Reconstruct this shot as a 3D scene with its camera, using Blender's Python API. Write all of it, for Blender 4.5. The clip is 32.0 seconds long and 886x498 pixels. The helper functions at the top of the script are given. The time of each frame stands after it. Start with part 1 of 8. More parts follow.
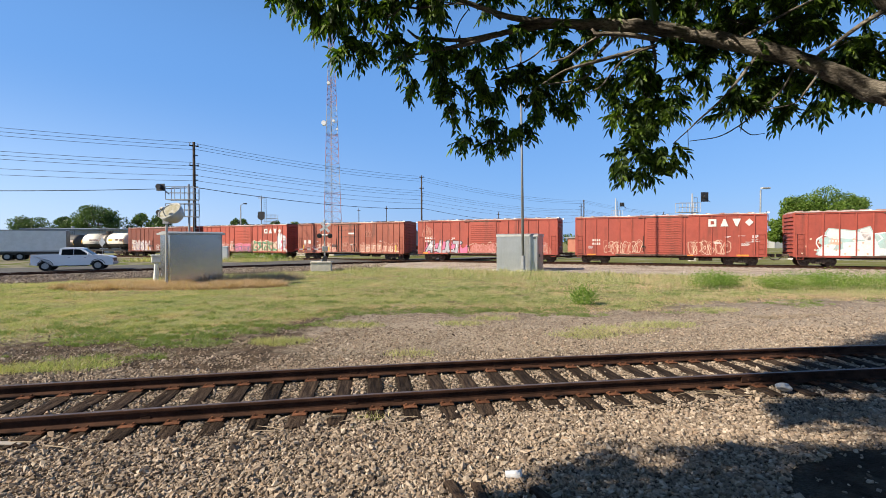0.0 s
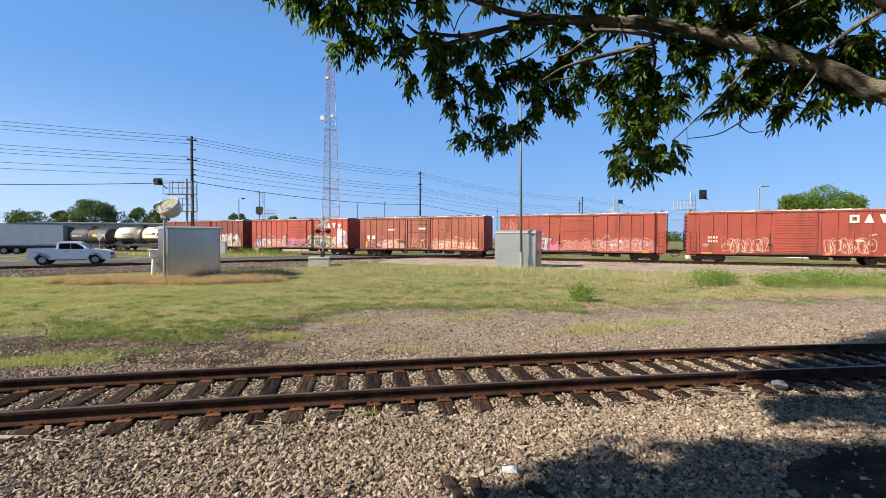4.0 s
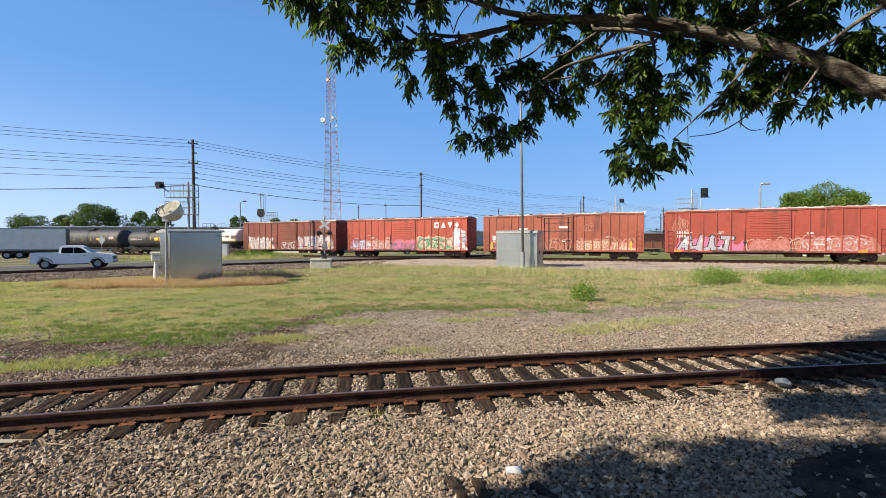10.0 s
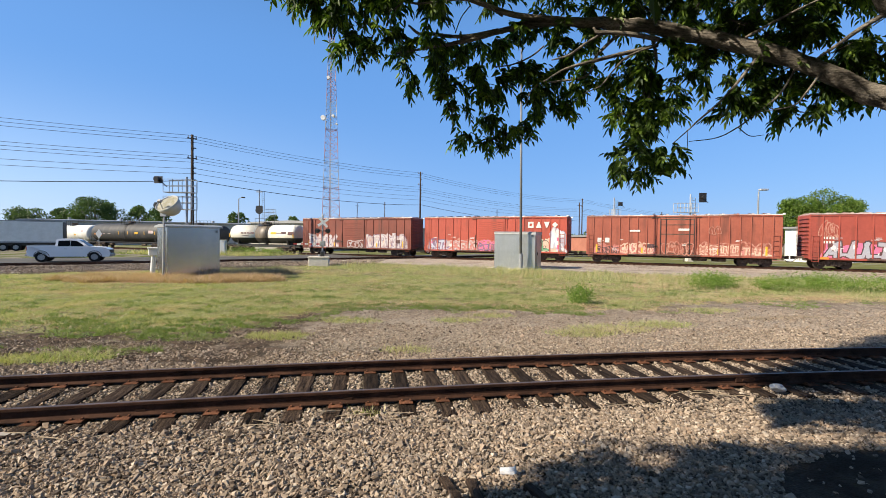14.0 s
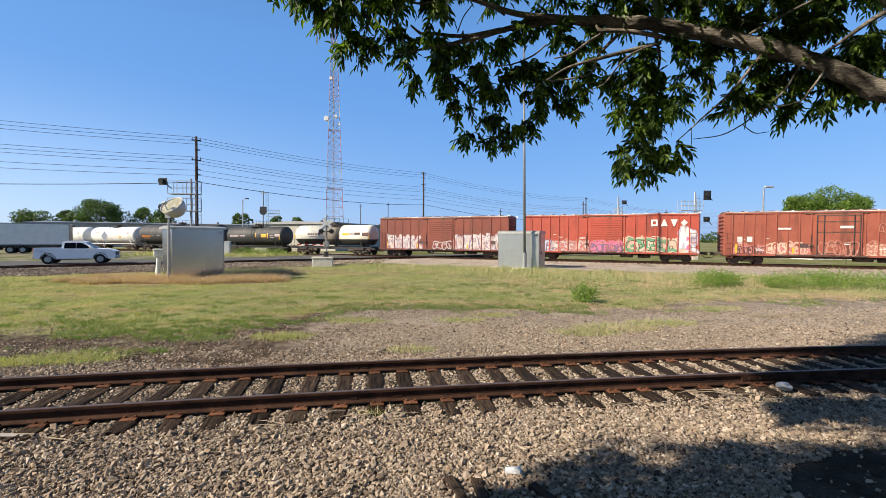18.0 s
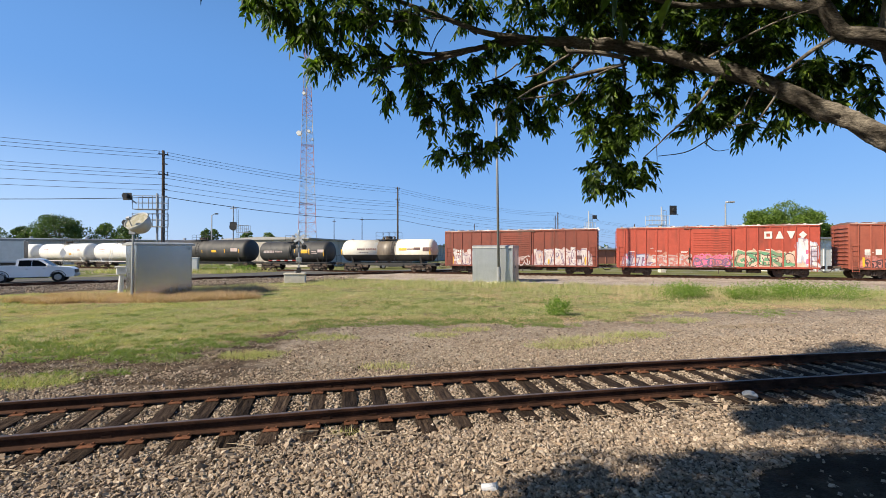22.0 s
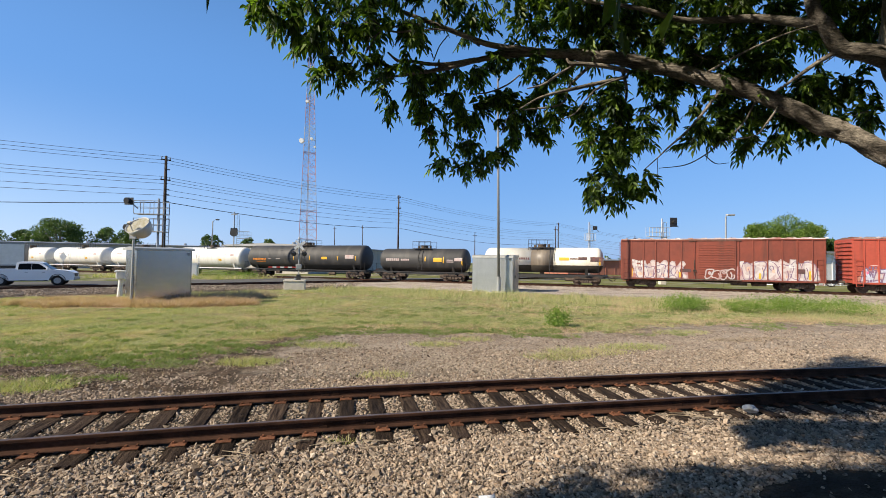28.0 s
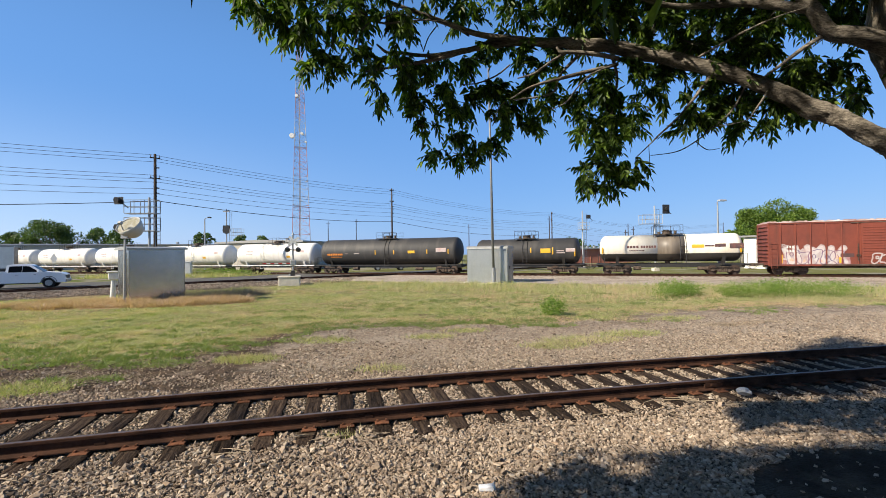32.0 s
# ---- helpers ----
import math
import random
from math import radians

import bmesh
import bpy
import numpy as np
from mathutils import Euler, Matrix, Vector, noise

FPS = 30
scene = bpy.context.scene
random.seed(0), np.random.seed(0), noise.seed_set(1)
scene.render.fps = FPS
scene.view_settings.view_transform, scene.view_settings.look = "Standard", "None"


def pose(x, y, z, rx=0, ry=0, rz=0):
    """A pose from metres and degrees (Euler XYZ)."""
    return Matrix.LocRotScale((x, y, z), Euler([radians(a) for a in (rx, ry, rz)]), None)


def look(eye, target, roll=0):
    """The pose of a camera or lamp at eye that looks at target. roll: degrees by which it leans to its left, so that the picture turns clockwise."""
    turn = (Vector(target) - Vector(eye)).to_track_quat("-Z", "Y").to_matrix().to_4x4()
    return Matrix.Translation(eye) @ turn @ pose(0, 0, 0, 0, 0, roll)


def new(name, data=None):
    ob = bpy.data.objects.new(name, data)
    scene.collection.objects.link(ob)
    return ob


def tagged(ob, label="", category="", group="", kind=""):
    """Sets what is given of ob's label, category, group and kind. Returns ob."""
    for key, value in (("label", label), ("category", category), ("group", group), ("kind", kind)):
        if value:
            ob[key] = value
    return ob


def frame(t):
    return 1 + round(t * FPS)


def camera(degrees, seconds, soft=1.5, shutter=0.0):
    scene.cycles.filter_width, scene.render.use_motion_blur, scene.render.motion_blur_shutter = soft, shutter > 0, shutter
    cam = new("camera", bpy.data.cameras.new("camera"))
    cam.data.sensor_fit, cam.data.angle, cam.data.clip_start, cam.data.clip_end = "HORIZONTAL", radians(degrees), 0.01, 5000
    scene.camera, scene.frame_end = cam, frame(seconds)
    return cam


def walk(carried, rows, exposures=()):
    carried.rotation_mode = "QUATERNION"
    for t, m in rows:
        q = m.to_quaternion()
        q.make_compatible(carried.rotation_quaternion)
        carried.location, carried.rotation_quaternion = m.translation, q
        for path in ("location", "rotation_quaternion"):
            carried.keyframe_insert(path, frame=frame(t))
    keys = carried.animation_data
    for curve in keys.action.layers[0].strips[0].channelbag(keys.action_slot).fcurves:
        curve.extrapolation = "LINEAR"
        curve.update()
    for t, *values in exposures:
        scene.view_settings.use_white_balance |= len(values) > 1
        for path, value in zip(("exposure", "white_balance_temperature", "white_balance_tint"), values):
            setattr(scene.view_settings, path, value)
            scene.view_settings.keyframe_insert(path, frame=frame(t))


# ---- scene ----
# ------------------------------------------------------------------ camera
EYE = (0.0, 0.0, 2.143)
TURNS = [
    (0.0, 89.115, 0.159, -0.002), (0.5, 89.009, 0.153, -0.058), (1.0, 88.910, 0.148, -0.122),
    (1.5, 88.813, 0.237, -0.180), (2.0, 88.707, 0.243, -0.199), (2.5, 88.639, 0.243, -0.208),
    (3.0, 88.589, 0.172, -0.265), (3.5, 88.584, 0.010, -0.275), (5.5, 88.954, -0.434, -0.013),
    (6.0, 89.038, -0.345, 0.009), (6.5, 89.078, -0.275, 0.013), (7.0, 89.101, -0.198, 0.050),
    (7.5, 89.032, -0.191, 0.111), (8.0, 88.978, -0.143, 0.144), (8.5, 88.878, -0.125, 0.179),
    (9.0, 88.843, 0.000, 0.154), (9.5, 88.778, 0.200, 0.053), (10.0, 88.715, 0.365, -0.032),
    (10.5, 88.637, 0.440, -0.234), (11.0, 88.552, 0.510, -0.440), (11.5, 88.523, 0.497, -0.639),
    (12.0, 88.548, 0.379, -0.693), (12.5, 88.661, 0.122, -0.586), (13.0, 88.788, -0.129, -0.483),
    (13.5, 88.820, -0.384, -0.385), (14.0, 88.706, -0.677, -0.251), (14.5, 88.618, -0.812, -0.143),
    (16.5, 88.636, -0.111, 0.036), (17.0, 88.638, -0.010, 0.042), (17.5, 88.672, -0.139, 0.110),
    (18.0, 88.664, -0.295, 0.200), (18.5, 88.671, -0.500, 0.309), (19.0, 88.719, -0.671, 0.394),
    (19.5, 88.810, -0.800, 0.492), (20.0, 88.895, -0.926, 0.344), (20.5, 89.078, -0.970, 0.021),
    (21.0, 89.331, -0.730, -0.584), (21.5, 89.927, -0.363, -1.654), (22.0, 90.555, 0.062, -3.028),
    (22.5, 90.976, 0.307, -4.111), (23.0, 91.115, 0.426, -4.644), (23.5, 91.180, 0.435, -4.516),
    (24.0, 91.341, 0.435, -3.926), (24.5, 91.443, 0.387, -3.370), (25.0, 91.513, 0.237, -3.161),
    (25.5, 91.559, -0.043, -3.105), (27.5, 91.678, -0.734, -2.918), (28.0, 91.681, -0.725, -3.016),
    (28.5, 91.625, -0.637, -3.148), (29.0, 91.511, -0.569, -3.298), (29.5, 91.450, -0.450, -3.290),
    (30.0, 91.356, -0.303, -3.229), (30.5, 91.253, -0.086, -3.261), (31.0, 91.059, 0.203, -3.428),
    (31.5, 90.842, 0.540, -3.574), (32.0, 90.700, 0.702, -3.702),
]
cam = camera(88.84, 32.0, soft=0.8)
walk(cam, [(t, pose(*EYE, rx, ry, rz)) for t, rx, ry, rz in TURNS],
     [(0.0, 0.58), (15.0, 0.58), (19.0, 0.55), (23.0, 0.53), (32.0, 0.53)])

# ------------------------------------------------------------------ light
SUN_AZ = Vector((-0.92, -0.39, 0)).normalized()      # towards the sun, on the ground
SUN_EL = radians(34)
world = bpy.data.worlds.new("sky")
scene.world = world
world.use_nodes = True
wn = world.node_tree
sky = wn.nodes.new("ShaderNodeTexSky")
sky.sky_type, sky.sun_disc = "NISHITA", False
sky.sun_elevation, sky.sun_rotation = SUN_EL, math.atan2(SUN_AZ.x, SUN_AZ.y)
sky.air_density, sky.dust_density, sky.ozone_density = 1.0, 0.5, 1.5
# the clear air's even blue is laid over the sky model as a whole
tint = wn.nodes.new("ShaderNodeMix")
tint.data_type, tint.blend_type = "RGBA", "ADD"
tint.inputs[7].default_value = (0.72, 2.08, 4.95, 1)
# deeper towards the zenith
wtc, wsep = wn.nodes.new("ShaderNodeTexCoord"), wn.nodes.new("ShaderNodeSeparateXYZ")
wr = wn.nodes.new("ShaderNodeMapRange")
wr.interpolation_type = "SMOOTHSTEP"
wr.inputs["From Min"].default_value, wr.inputs["From Max"].default_value = 0.3, 0.9
wr.inputs["To Min"].default_value, wr.inputs["To Max"].default_value = 1.0, 0.12
wn.links.new(wtc.outputs["Generated"], wsep.inputs[0])
wn.links.new(wsep.outputs[2], wr.inputs["Value"])
wn.links.new(wr.outputs[0], tint.inputs[0])
dim = wn.nodes.new("ShaderNodeMix")
dim.data_type, dim.blend_type = "RGBA", "MULTIPLY"
dim.inputs[0].default_value, dim.inputs[7].default_value = 1.0, (0.29, 0.29, 0.29, 1)
wn.links.new(sky.outputs[0], dim.inputs[6])
wn.links.new(dim.outputs[2], tint.inputs[6])
# pale haze low down on the sunward side
wdot = wn.nodes.new("ShaderNodeVectorMath")
wdot.operation = "DOT_PRODUCT"
wdot.inputs[1].default_value = SUN_AZ
wlow, wside, wmul = wn.nodes.new("ShaderNodeMapRange"), wn.nodes.new("ShaderNodeMapRange"), wn.nodes.new("ShaderNodeMath")
wlow.interpolation_type = wside.interpolation_type = "SMOOTHSTEP"
wlow.inputs["From Min"].default_value, wlow.inputs["From Max"].default_value = 0.32, -0.05
wside.inputs["From Min"].default_value, wside.inputs["From Max"].default_value = -0.65, 0.5
wmul.operation = "MULTIPLY"
haze = wn.nodes.new("ShaderNodeMix")
haze.data_type, haze.blend_type = "RGBA", "ADD"
haze.inputs[7].default_value = (2.3, 2.2, 1.5, 1)
wn.links.new(wtc.outputs["Generated"], wdot.inputs[0])
wn.links.new(wdot.outputs["Value"], wside.inputs["Value"]), wn.links.new(wsep.outputs[2], wlow.inputs["Value"])
wn.links.new(wlow.outputs[0], wmul.inputs[0]), wn.links.new(wside.outputs[0], wmul.inputs[1])
wn.links.new(wmul.outputs[0], haze.inputs[0]), wn.links.new(tint.outputs[2], haze.inputs[6])
wn.links.new(haze.outputs[2], wn.nodes["Background"].inputs[0])
wn.nodes["Background"].inputs[1].default_value = 0.092
sun = new("sun", bpy.data.lights.new("sun", "SUN"))
sun.data.energy, sun.data.angle, sun.data.color = 5.3, radians(0.53), (1.0, 0.88, 0.70)
SUN_DIR = Vector((SUN_AZ.x * math.cos(SUN_EL), SUN_AZ.y * math.cos(SUN_EL), math.sin(SUN_EL)))
sun.matrix_world = look(SUN_DIR * 50, (0, 0, 0))


# ------------------------------------------------------------------ materials
def mat(name, c1, c2=None, scale=4.0, rough=0.6, metal=0.0, bump=0.0, bump_scale=40.0, streak=None, streak_col=None,
        streak_amt=0.5, rnd=0.0, fine=0.25, rough2=None, stretch=(1, 1, 1)):
    """A weathered surface: two colours mixed by broad noise, fine grain over it, optional runs of dirt, bump."""
    m = bpy.data.materials.new(name)
    m.use_nodes = True
    nt = m.node_tree
    n, l = nt.nodes, nt.links
    b = n["Principled BSDF"]
    tc = n.new("ShaderNodeTexCoord")
    mp = n.new("ShaderNodeMapping")
    mp.inputs["Scale"].default_value = stretch
    l.new(tc.outputs["Object"], mp.inputs[0])
    c2 = c2 or tuple(min(1, v * 0.75) for v in c1)

    def tex(s, d=4.0, r=0.6):
        t = n.new("ShaderNodeTexNoise")
        t.inputs["Scale"].default_value, t.inputs["Detail"].default_value, t.inputs["Roughness"].default_value = s, d, r
        l.new(mp.outputs[0], t.inputs["Vector"])
        return t

    def ramp(src, lo, hi):
        r = n.new("ShaderNodeMapRange")
        r.inputs["From Min"].default_value, r.inputs["From Max"].default_value = lo, hi
        l.new(src, r.inputs["Value"])
        return r.outputs[0]

    def mix(fac, a, bb, mode="MIX"):
        x = n.new("ShaderNodeMix")
        x.data_type, x.blend_type = "RGBA", mode
        for sock, v in ((x.inputs[0], fac), (x.inputs[6], a), (x.inputs[7], bb)):
            if isinstance(v, (int, float)):
                sock.default_value = v
            elif isinstance(v, tuple):
                sock.default_value = (*v[:3], 1)
            else:
                l.new(v, sock)
        return x.outputs[2]

    broad = tex(scale)
    col = mix(ramp(broad.outputs[0], 0.35, 0.65), c1, c2)
    grain = tex(scale * 9, 5, 0.7)
    if fine:
        g = ramp(grain.outputs[0], 0.25, 0.75)
        v = n.new("ShaderNodeMapRange")
        v.inputs["To Min"].default_value, v.inputs["To Max"].default_value = 1 - fine, 1 + fine
        l.new(g, v.inputs["Value"])
        comb = n.new("ShaderNodeCombineColor")
        for k in range(3):
            l.new(v.outputs[0], comb.inputs[k])
        col = mix(1.0, col, comb.outputs[0], "MULTIPLY")
    if streak:
        mp2 = n.new("ShaderNodeMapping")
        mp2.inputs["Scale"].default_value = streak
        l.new(tc.outputs["Object"], mp2.inputs[0])
        t2 = n.new("ShaderNodeTexNoise")
        t2.inputs["Scale"].default_value, t2.inputs["Detail"].default_value = 1.0, 6
        l.new(mp2.outputs[0], t2.inputs["Vector"])
        s = ramp(t2.outputs[0], 0.5, 0.72)
        sc = n.new("ShaderNodeMath")
        sc.operation = "MULTIPLY"
        sc.inputs[1].default_value = streak_amt
        l.new(s, sc.inputs[0])
        col = mix(sc.outputs[0], col, streak_col)
    if rnd:
        oi = n.new("ShaderNodeObjectInfo")
        v = n.new("ShaderNodeMapRange")
        v.inputs["To Min"].default_value, v.inputs["To Max"].default_value = 1 - rnd, 1 + rnd
        l.new(oi.outputs["Random"], v.inputs["Value"])
        comb = n.new("ShaderNodeCombineColor")
        for k in range(3):
            l.new(v.outputs[0], comb.inputs[k])
        col = mix(1.0, col, comb.outputs[0], "MULTIPLY")
    l.new(col, b.inputs["Base Color"])
    b.inputs["Metallic"].default_value = metal
    if rough > 0.8:
        b.inputs["Specular IOR Level"].default_value = 0.12
    rr = n.new("ShaderNodeMapRange")
    rr.inputs["To Min"].default_value, rr.inputs["To Max"].default_value = rough - 0.08, (rough2 or min(1, rough + 0.1))
    l.new(broad.outputs[0], rr.inputs["Value"])
    l.new(rr.outputs[0], b.inputs["Roughness"])
    if bump:
        bt = tex(bump_scale, 4, 0.7)
        bp = n.new("ShaderNodeBump")
        bp.inputs["Strength"].default_value, bp.inputs["Distance"].default_value = bump, 0.02
        l.new(bt.outputs[0], bp.inputs["Height"])
        l.new(bp.outputs[0], b.inputs["Normal"])
    return m


def island_mat(name, cols, rough=0.9, bump=0.3, bump_scale=60):
    """Colour picked at random for every loose piece of a joined mesh."""
    m = bpy.data.materials.new(name)
    m.use_nodes = True
    n, l = m.node_tree.nodes, m.node_tree.links
    b = n["Principled BSDF"]
    g = n.new("ShaderNodeNewGeometry")
    r = n.new("ShaderNodeValToRGB")
    r.color_ramp.interpolation = "LINEAR"
    els = r.color_ramp.elements
    while len(els) < len(cols):
        els.new(0.5)
    for k, c in enumerate(cols):
        els[k].position, els[k].color = k / (len(cols) - 1), (*c, 1)
    l.new(g.outputs["Random Per Island"], r.inputs[0])
    tc = n.new("ShaderNodeTexCoord")
    t = n.new("ShaderNodeTexNoise")
    t.inputs["Scale"].default_value, t.inputs["Detail"].default_value = bump_scale, 4
    l.new(tc.outputs["Object"], t.inputs["Vector"])
    x = n.new("ShaderNodeMix")
    x.data_type, x.blend_type = "RGBA", "MULTIPLY"
    mr = n.new("ShaderNodeMapRange")
    mr.inputs["To Min"].default_value, mr.inputs["To Max"].default_value = 0.65, 1.3
    l.new(t.outputs[0], mr.inputs["Value"])
    cc = n.new("ShaderNodeCombineColor")
    for k in range(3):
        l.new(mr.outputs[0], cc.inputs[k])
    x.inputs[0].default_value = 1.0
    l.new(r.outputs[0], x.inputs[6]), l.new(cc.outputs[0], x.inputs[7])
    l.new(x.outputs[2], b.inputs["Base Color"])
    b.inputs["Roughness"].default_value = rough
    b.inputs["Specular IOR Level"].default_value = 0.08 if rough > 0.8 else 0.4
    if bump:
        bp = n.new("ShaderNodeBump")
        bp.inputs["Strength"].default_value, bp.inputs["Distance"].default_value = bump, 0.01
        l.new(t.outputs[0], bp.inputs["Height"]), l.new(bp.outputs[0], b.inputs["Normal"])
    return m


def leaf_mat(name, cols, glow=0.35, dry=None):
    """Thin leaves: diffuse with some light let through, colour by leaf."""
    m = island_mat(name, cols, rough=0.5, bump=0)
    n, l = m.node_tree.nodes, m.node_tree.links
    b = n["Principled BSDF"]
    tr = n.new("ShaderNodeBsdfTranslucent")
    src = b.inputs["Base Color"].links[0].from_socket
    if dry:
        # patches of a second colour: dried grass, or the bright tree's painted gap shade
        tc, mp, t, mr, dx = (n.new(k) for k in ("ShaderNodeTexCoord", "ShaderNodeMapping", "ShaderNodeTexNoise", "ShaderNodeMapRange", "ShaderNodeMix"))
        mp.inputs["Location"].default_value = (9, 6.3, 0)
        t.inputs["Scale"].default_value, t.inputs["Detail"].default_value, t.inputs["Roughness"].default_value = 0.45, 5, 0.6
        mr.inputs["From Min"].default_value, mr.inputs["From Max"].default_value, mr.inputs["To Max"].default_value = 0.48, 0.66, 0.8
        dx.data_type = "RGBA"
        dx.inputs[7].default_value = (*dry, 1)
        l.new(tc.outputs["Object"], mp.inputs[0]), l.new(mp.outputs[0], t.inputs["Vector"]), l.new(t.outputs[0], mr.inputs["Value"])
        l.new(mr.outputs[0], dx.inputs[0]), l.new(src, dx.inputs[6]), l.new(dx.outputs[2], b.inputs["Base Color"])
        src = dx.outputs[2]
    br = n.new("ShaderNodeMix")
    br.data_type, br.blend_type = "RGBA", "MULTIPLY"
    br.inputs[0].default_value, br.inputs[7].default_value = 1.0, (1.3, 1.5, 0.5, 1)
    l.new(src, br.inputs[6]), l.new(br.outputs[2], tr.inputs[0])
    mx = n.new("ShaderNodeMixShader")
    mx.inputs[0].default_value = glow
    l.new(b.outputs[0], mx.inputs[1]), l.new(tr.outputs[0], mx.inputs[2])
    l.new(mx.outputs[0], n["Material Output"].inputs[0])
    return m


def glass_mat(name, col=(0.004, 0.0045, 0.005)):
    m = bpy.data.materials.new(name)
    m.use_nodes = True
    b = m.node_tree.nodes["Principled BSDF"]
    b.inputs["Base Color"].default_value, b.inputs["Roughness"].default_value = (*col, 1), 0.2
    b.inputs["Specular IOR Level"].default_value = 0.06
    return m


def plain(name, c, rough=0.5, metal=0.0):
    return mat(name, c, tuple(v * 0.88 for v in c), 3, rough, metal, fine=0.1)


RUST = mat("rusty_steel", (0.072, 0.036, 0.024), (0.03, 0.016, 0.012), 3, 0.88, 0.0, 0.25, 60)
RUST_BRIGHT = mat("orange_rust", (0.19, 0.082, 0.045), (0.085, 0.04, 0.027), 9, 0.85, 0, 0.35, 80, rnd=0.3)
RAIL_TOP = mat("worn_rail_top", (0.15, 0.115, 0.10), (0.085, 0.058, 0.047), 2, 0.5, 0.4, 0.1, 30)
TIE = mat("weathered_tie_timber", (0.072, 0.050, 0.036), (0.018, 0.012, 0.010), 3, 0.92, 0, 0.9, 30, rnd=0.45,
          stretch=(8, 0.7, 4), fine=0.5)
GALV_L = mat("bright_aluminium", (0.44, 0.44, 0.42), (0.37, 0.37, 0.355), 1.5, 0.45, 0.5, 0.05, 20, streak=(2, 2, 0.2),
             streak_col=(0.31, 0.31, 0.29), streak_amt=0.4, fine=0.06)
STEEL = mat("grey_steel", (0.36, 0.37, 0.38), (0.28, 0.29, 0.30), 2, 0.5, 0.5, fine=0.1)
WHITE = mat("white_paint", (0.74, 0.74, 0.72), (0.66, 0.66, 0.63), 1.5, 0.5, fine=0.06)
BLACK = mat("black_paint", (0.02, 0.02, 0.021), (0.032, 0.031, 0.03), 2, 0.5, fine=0.2)
WOOD = mat("creosoted_pole_wood", (0.085, 0.062, 0.045), (0.05, 0.036, 0.028), 1.5, 0.9, 0, 0.5, 12, stretch=(5, 5, 0.5), fine=0.3)
CONC = mat("pale_concrete", (0.66, 0.61, 0.52), (0.54, 0.50, 0.43), 2.5, 0.9, 0, 0.4, 30, fine=0.2)
ASPH = mat("worn_asphalt", (0.13, 0.128, 0.125), (0.095, 0.093, 0.09), 0.6, 0.9, 0, 0.5, 40, fine=0.3)
RUBBER = mat("tyre_rubber", (0.018, 0.018, 0.018), (0.025, 0.024, 0.022), 5, 0.85)
YELLOW = plain("yellow_paint", (0.72, 0.42, 0.03))
ORANGE = plain("orange_paint", (0.75, 0.26, 0.04))
REDPLAIN = plain("red_paint", (0.45, 0.05, 0.04))
GLASS = glass_mat("dark_glass")
WIRE = plain("cable_black", (0.03, 0.03, 0.035), 0.6)
BOGIE = mat("bogie_grime", (0.15, 0.118, 0.095), (0.06, 0.046, 0.038), 4, 0.85, 0.1, 0.4, 30, fine=0.4)
WHEEL = mat("wheel_steel", (0.09, 0.06, 0.045), (0.05, 0.035, 0.03), 5, 0.6, 0.4, fine=0.3)
BARK_UP = mat("ridged_trunk_bark", (0.34, 0.30, 0.24), (0.14, 0.118, 0.095), 5, 0.95, 0, 1.0, 34, fine=0.6, stretch=(1.7, 1.7, 0.35))
BARK = mat("ridged_bark", (0.33, 0.295, 0.25), (0.11, 0.097, 0.083), 6, 0.95, 0, 1.0, 30, fine=0.8, stretch=(0.4, 1.6, 1.6))
LEAF = leaf_mat("pecan_leaf", [(0.036, 0.068, 0.023), (0.052, 0.094, 0.027), (0.12, 0.20, 0.036), (0.22, 0.32, 0.05)], 0.42)
FAR_LEAF = leaf_mat("far_leaf", [(0.05, 0.085, 0.028), (0.075, 0.125, 0.034), (0.11, 0.17, 0.045)], 0.25)
# last colour is dark green: shade between leaf lumps, painted in patches
FAR_LEAF_B = leaf_mat("broad_leaf_bright", [(0.08, 0.135, 0.022), (0.13, 0.21, 0.032), (0.20, 0.29, 0.045)], 0.3, (0.045, 0.085, 0.02))
GRASS = leaf_mat("grass_blade", [(0.17, 0.215, 0.08), (0.28, 0.335, 0.125), (0.45, 0.445, 0.20), (0.58, 0.49, 0.33), (0.36, 0.37, 0.155)], 0.36, (0.60, 0.48, 0.34))
LOWWEED = leaf_mat("low_weed_leaf", [(0.12, 0.17, 0.055), (0.19, 0.245, 0.08), (0.28, 0.33, 0.115)], 0.33)
STRAW = leaf_mat("dry_grass_blade", [(0.55, 0.36, 0.25), (0.66, 0.49, 0.35), (0.40, 0.25, 0.17), (0.52, 0.41, 0.25)], 0.25)
DEADWEED = leaf_mat("dead_weed_stalk", [(0.30, 0.23, 0.18), (0.45, 0.36, 0.29), (0.18, 0.14, 0.11)], 0.2)
WEED = leaf_mat("weed_leaf", [(0.10, 0.18, 0.03), (0.16, 0.26, 0.04), (0.24, 0.35, 0.06)], 0.35)
STONE = island_mat("ballast_stone", [(0.06, 0.046, 0.038), (0.25, 0.195, 0.15), (0.38, 0.305, 0.235), (0.15, 0.118, 0.095),
                                     (0.45, 0.37, 0.29), (0.31, 0.225, 0.16), (0.54, 0.46, 0.375), (0.20, 0.156, 0.125)], 0.95, 0.0, 45)


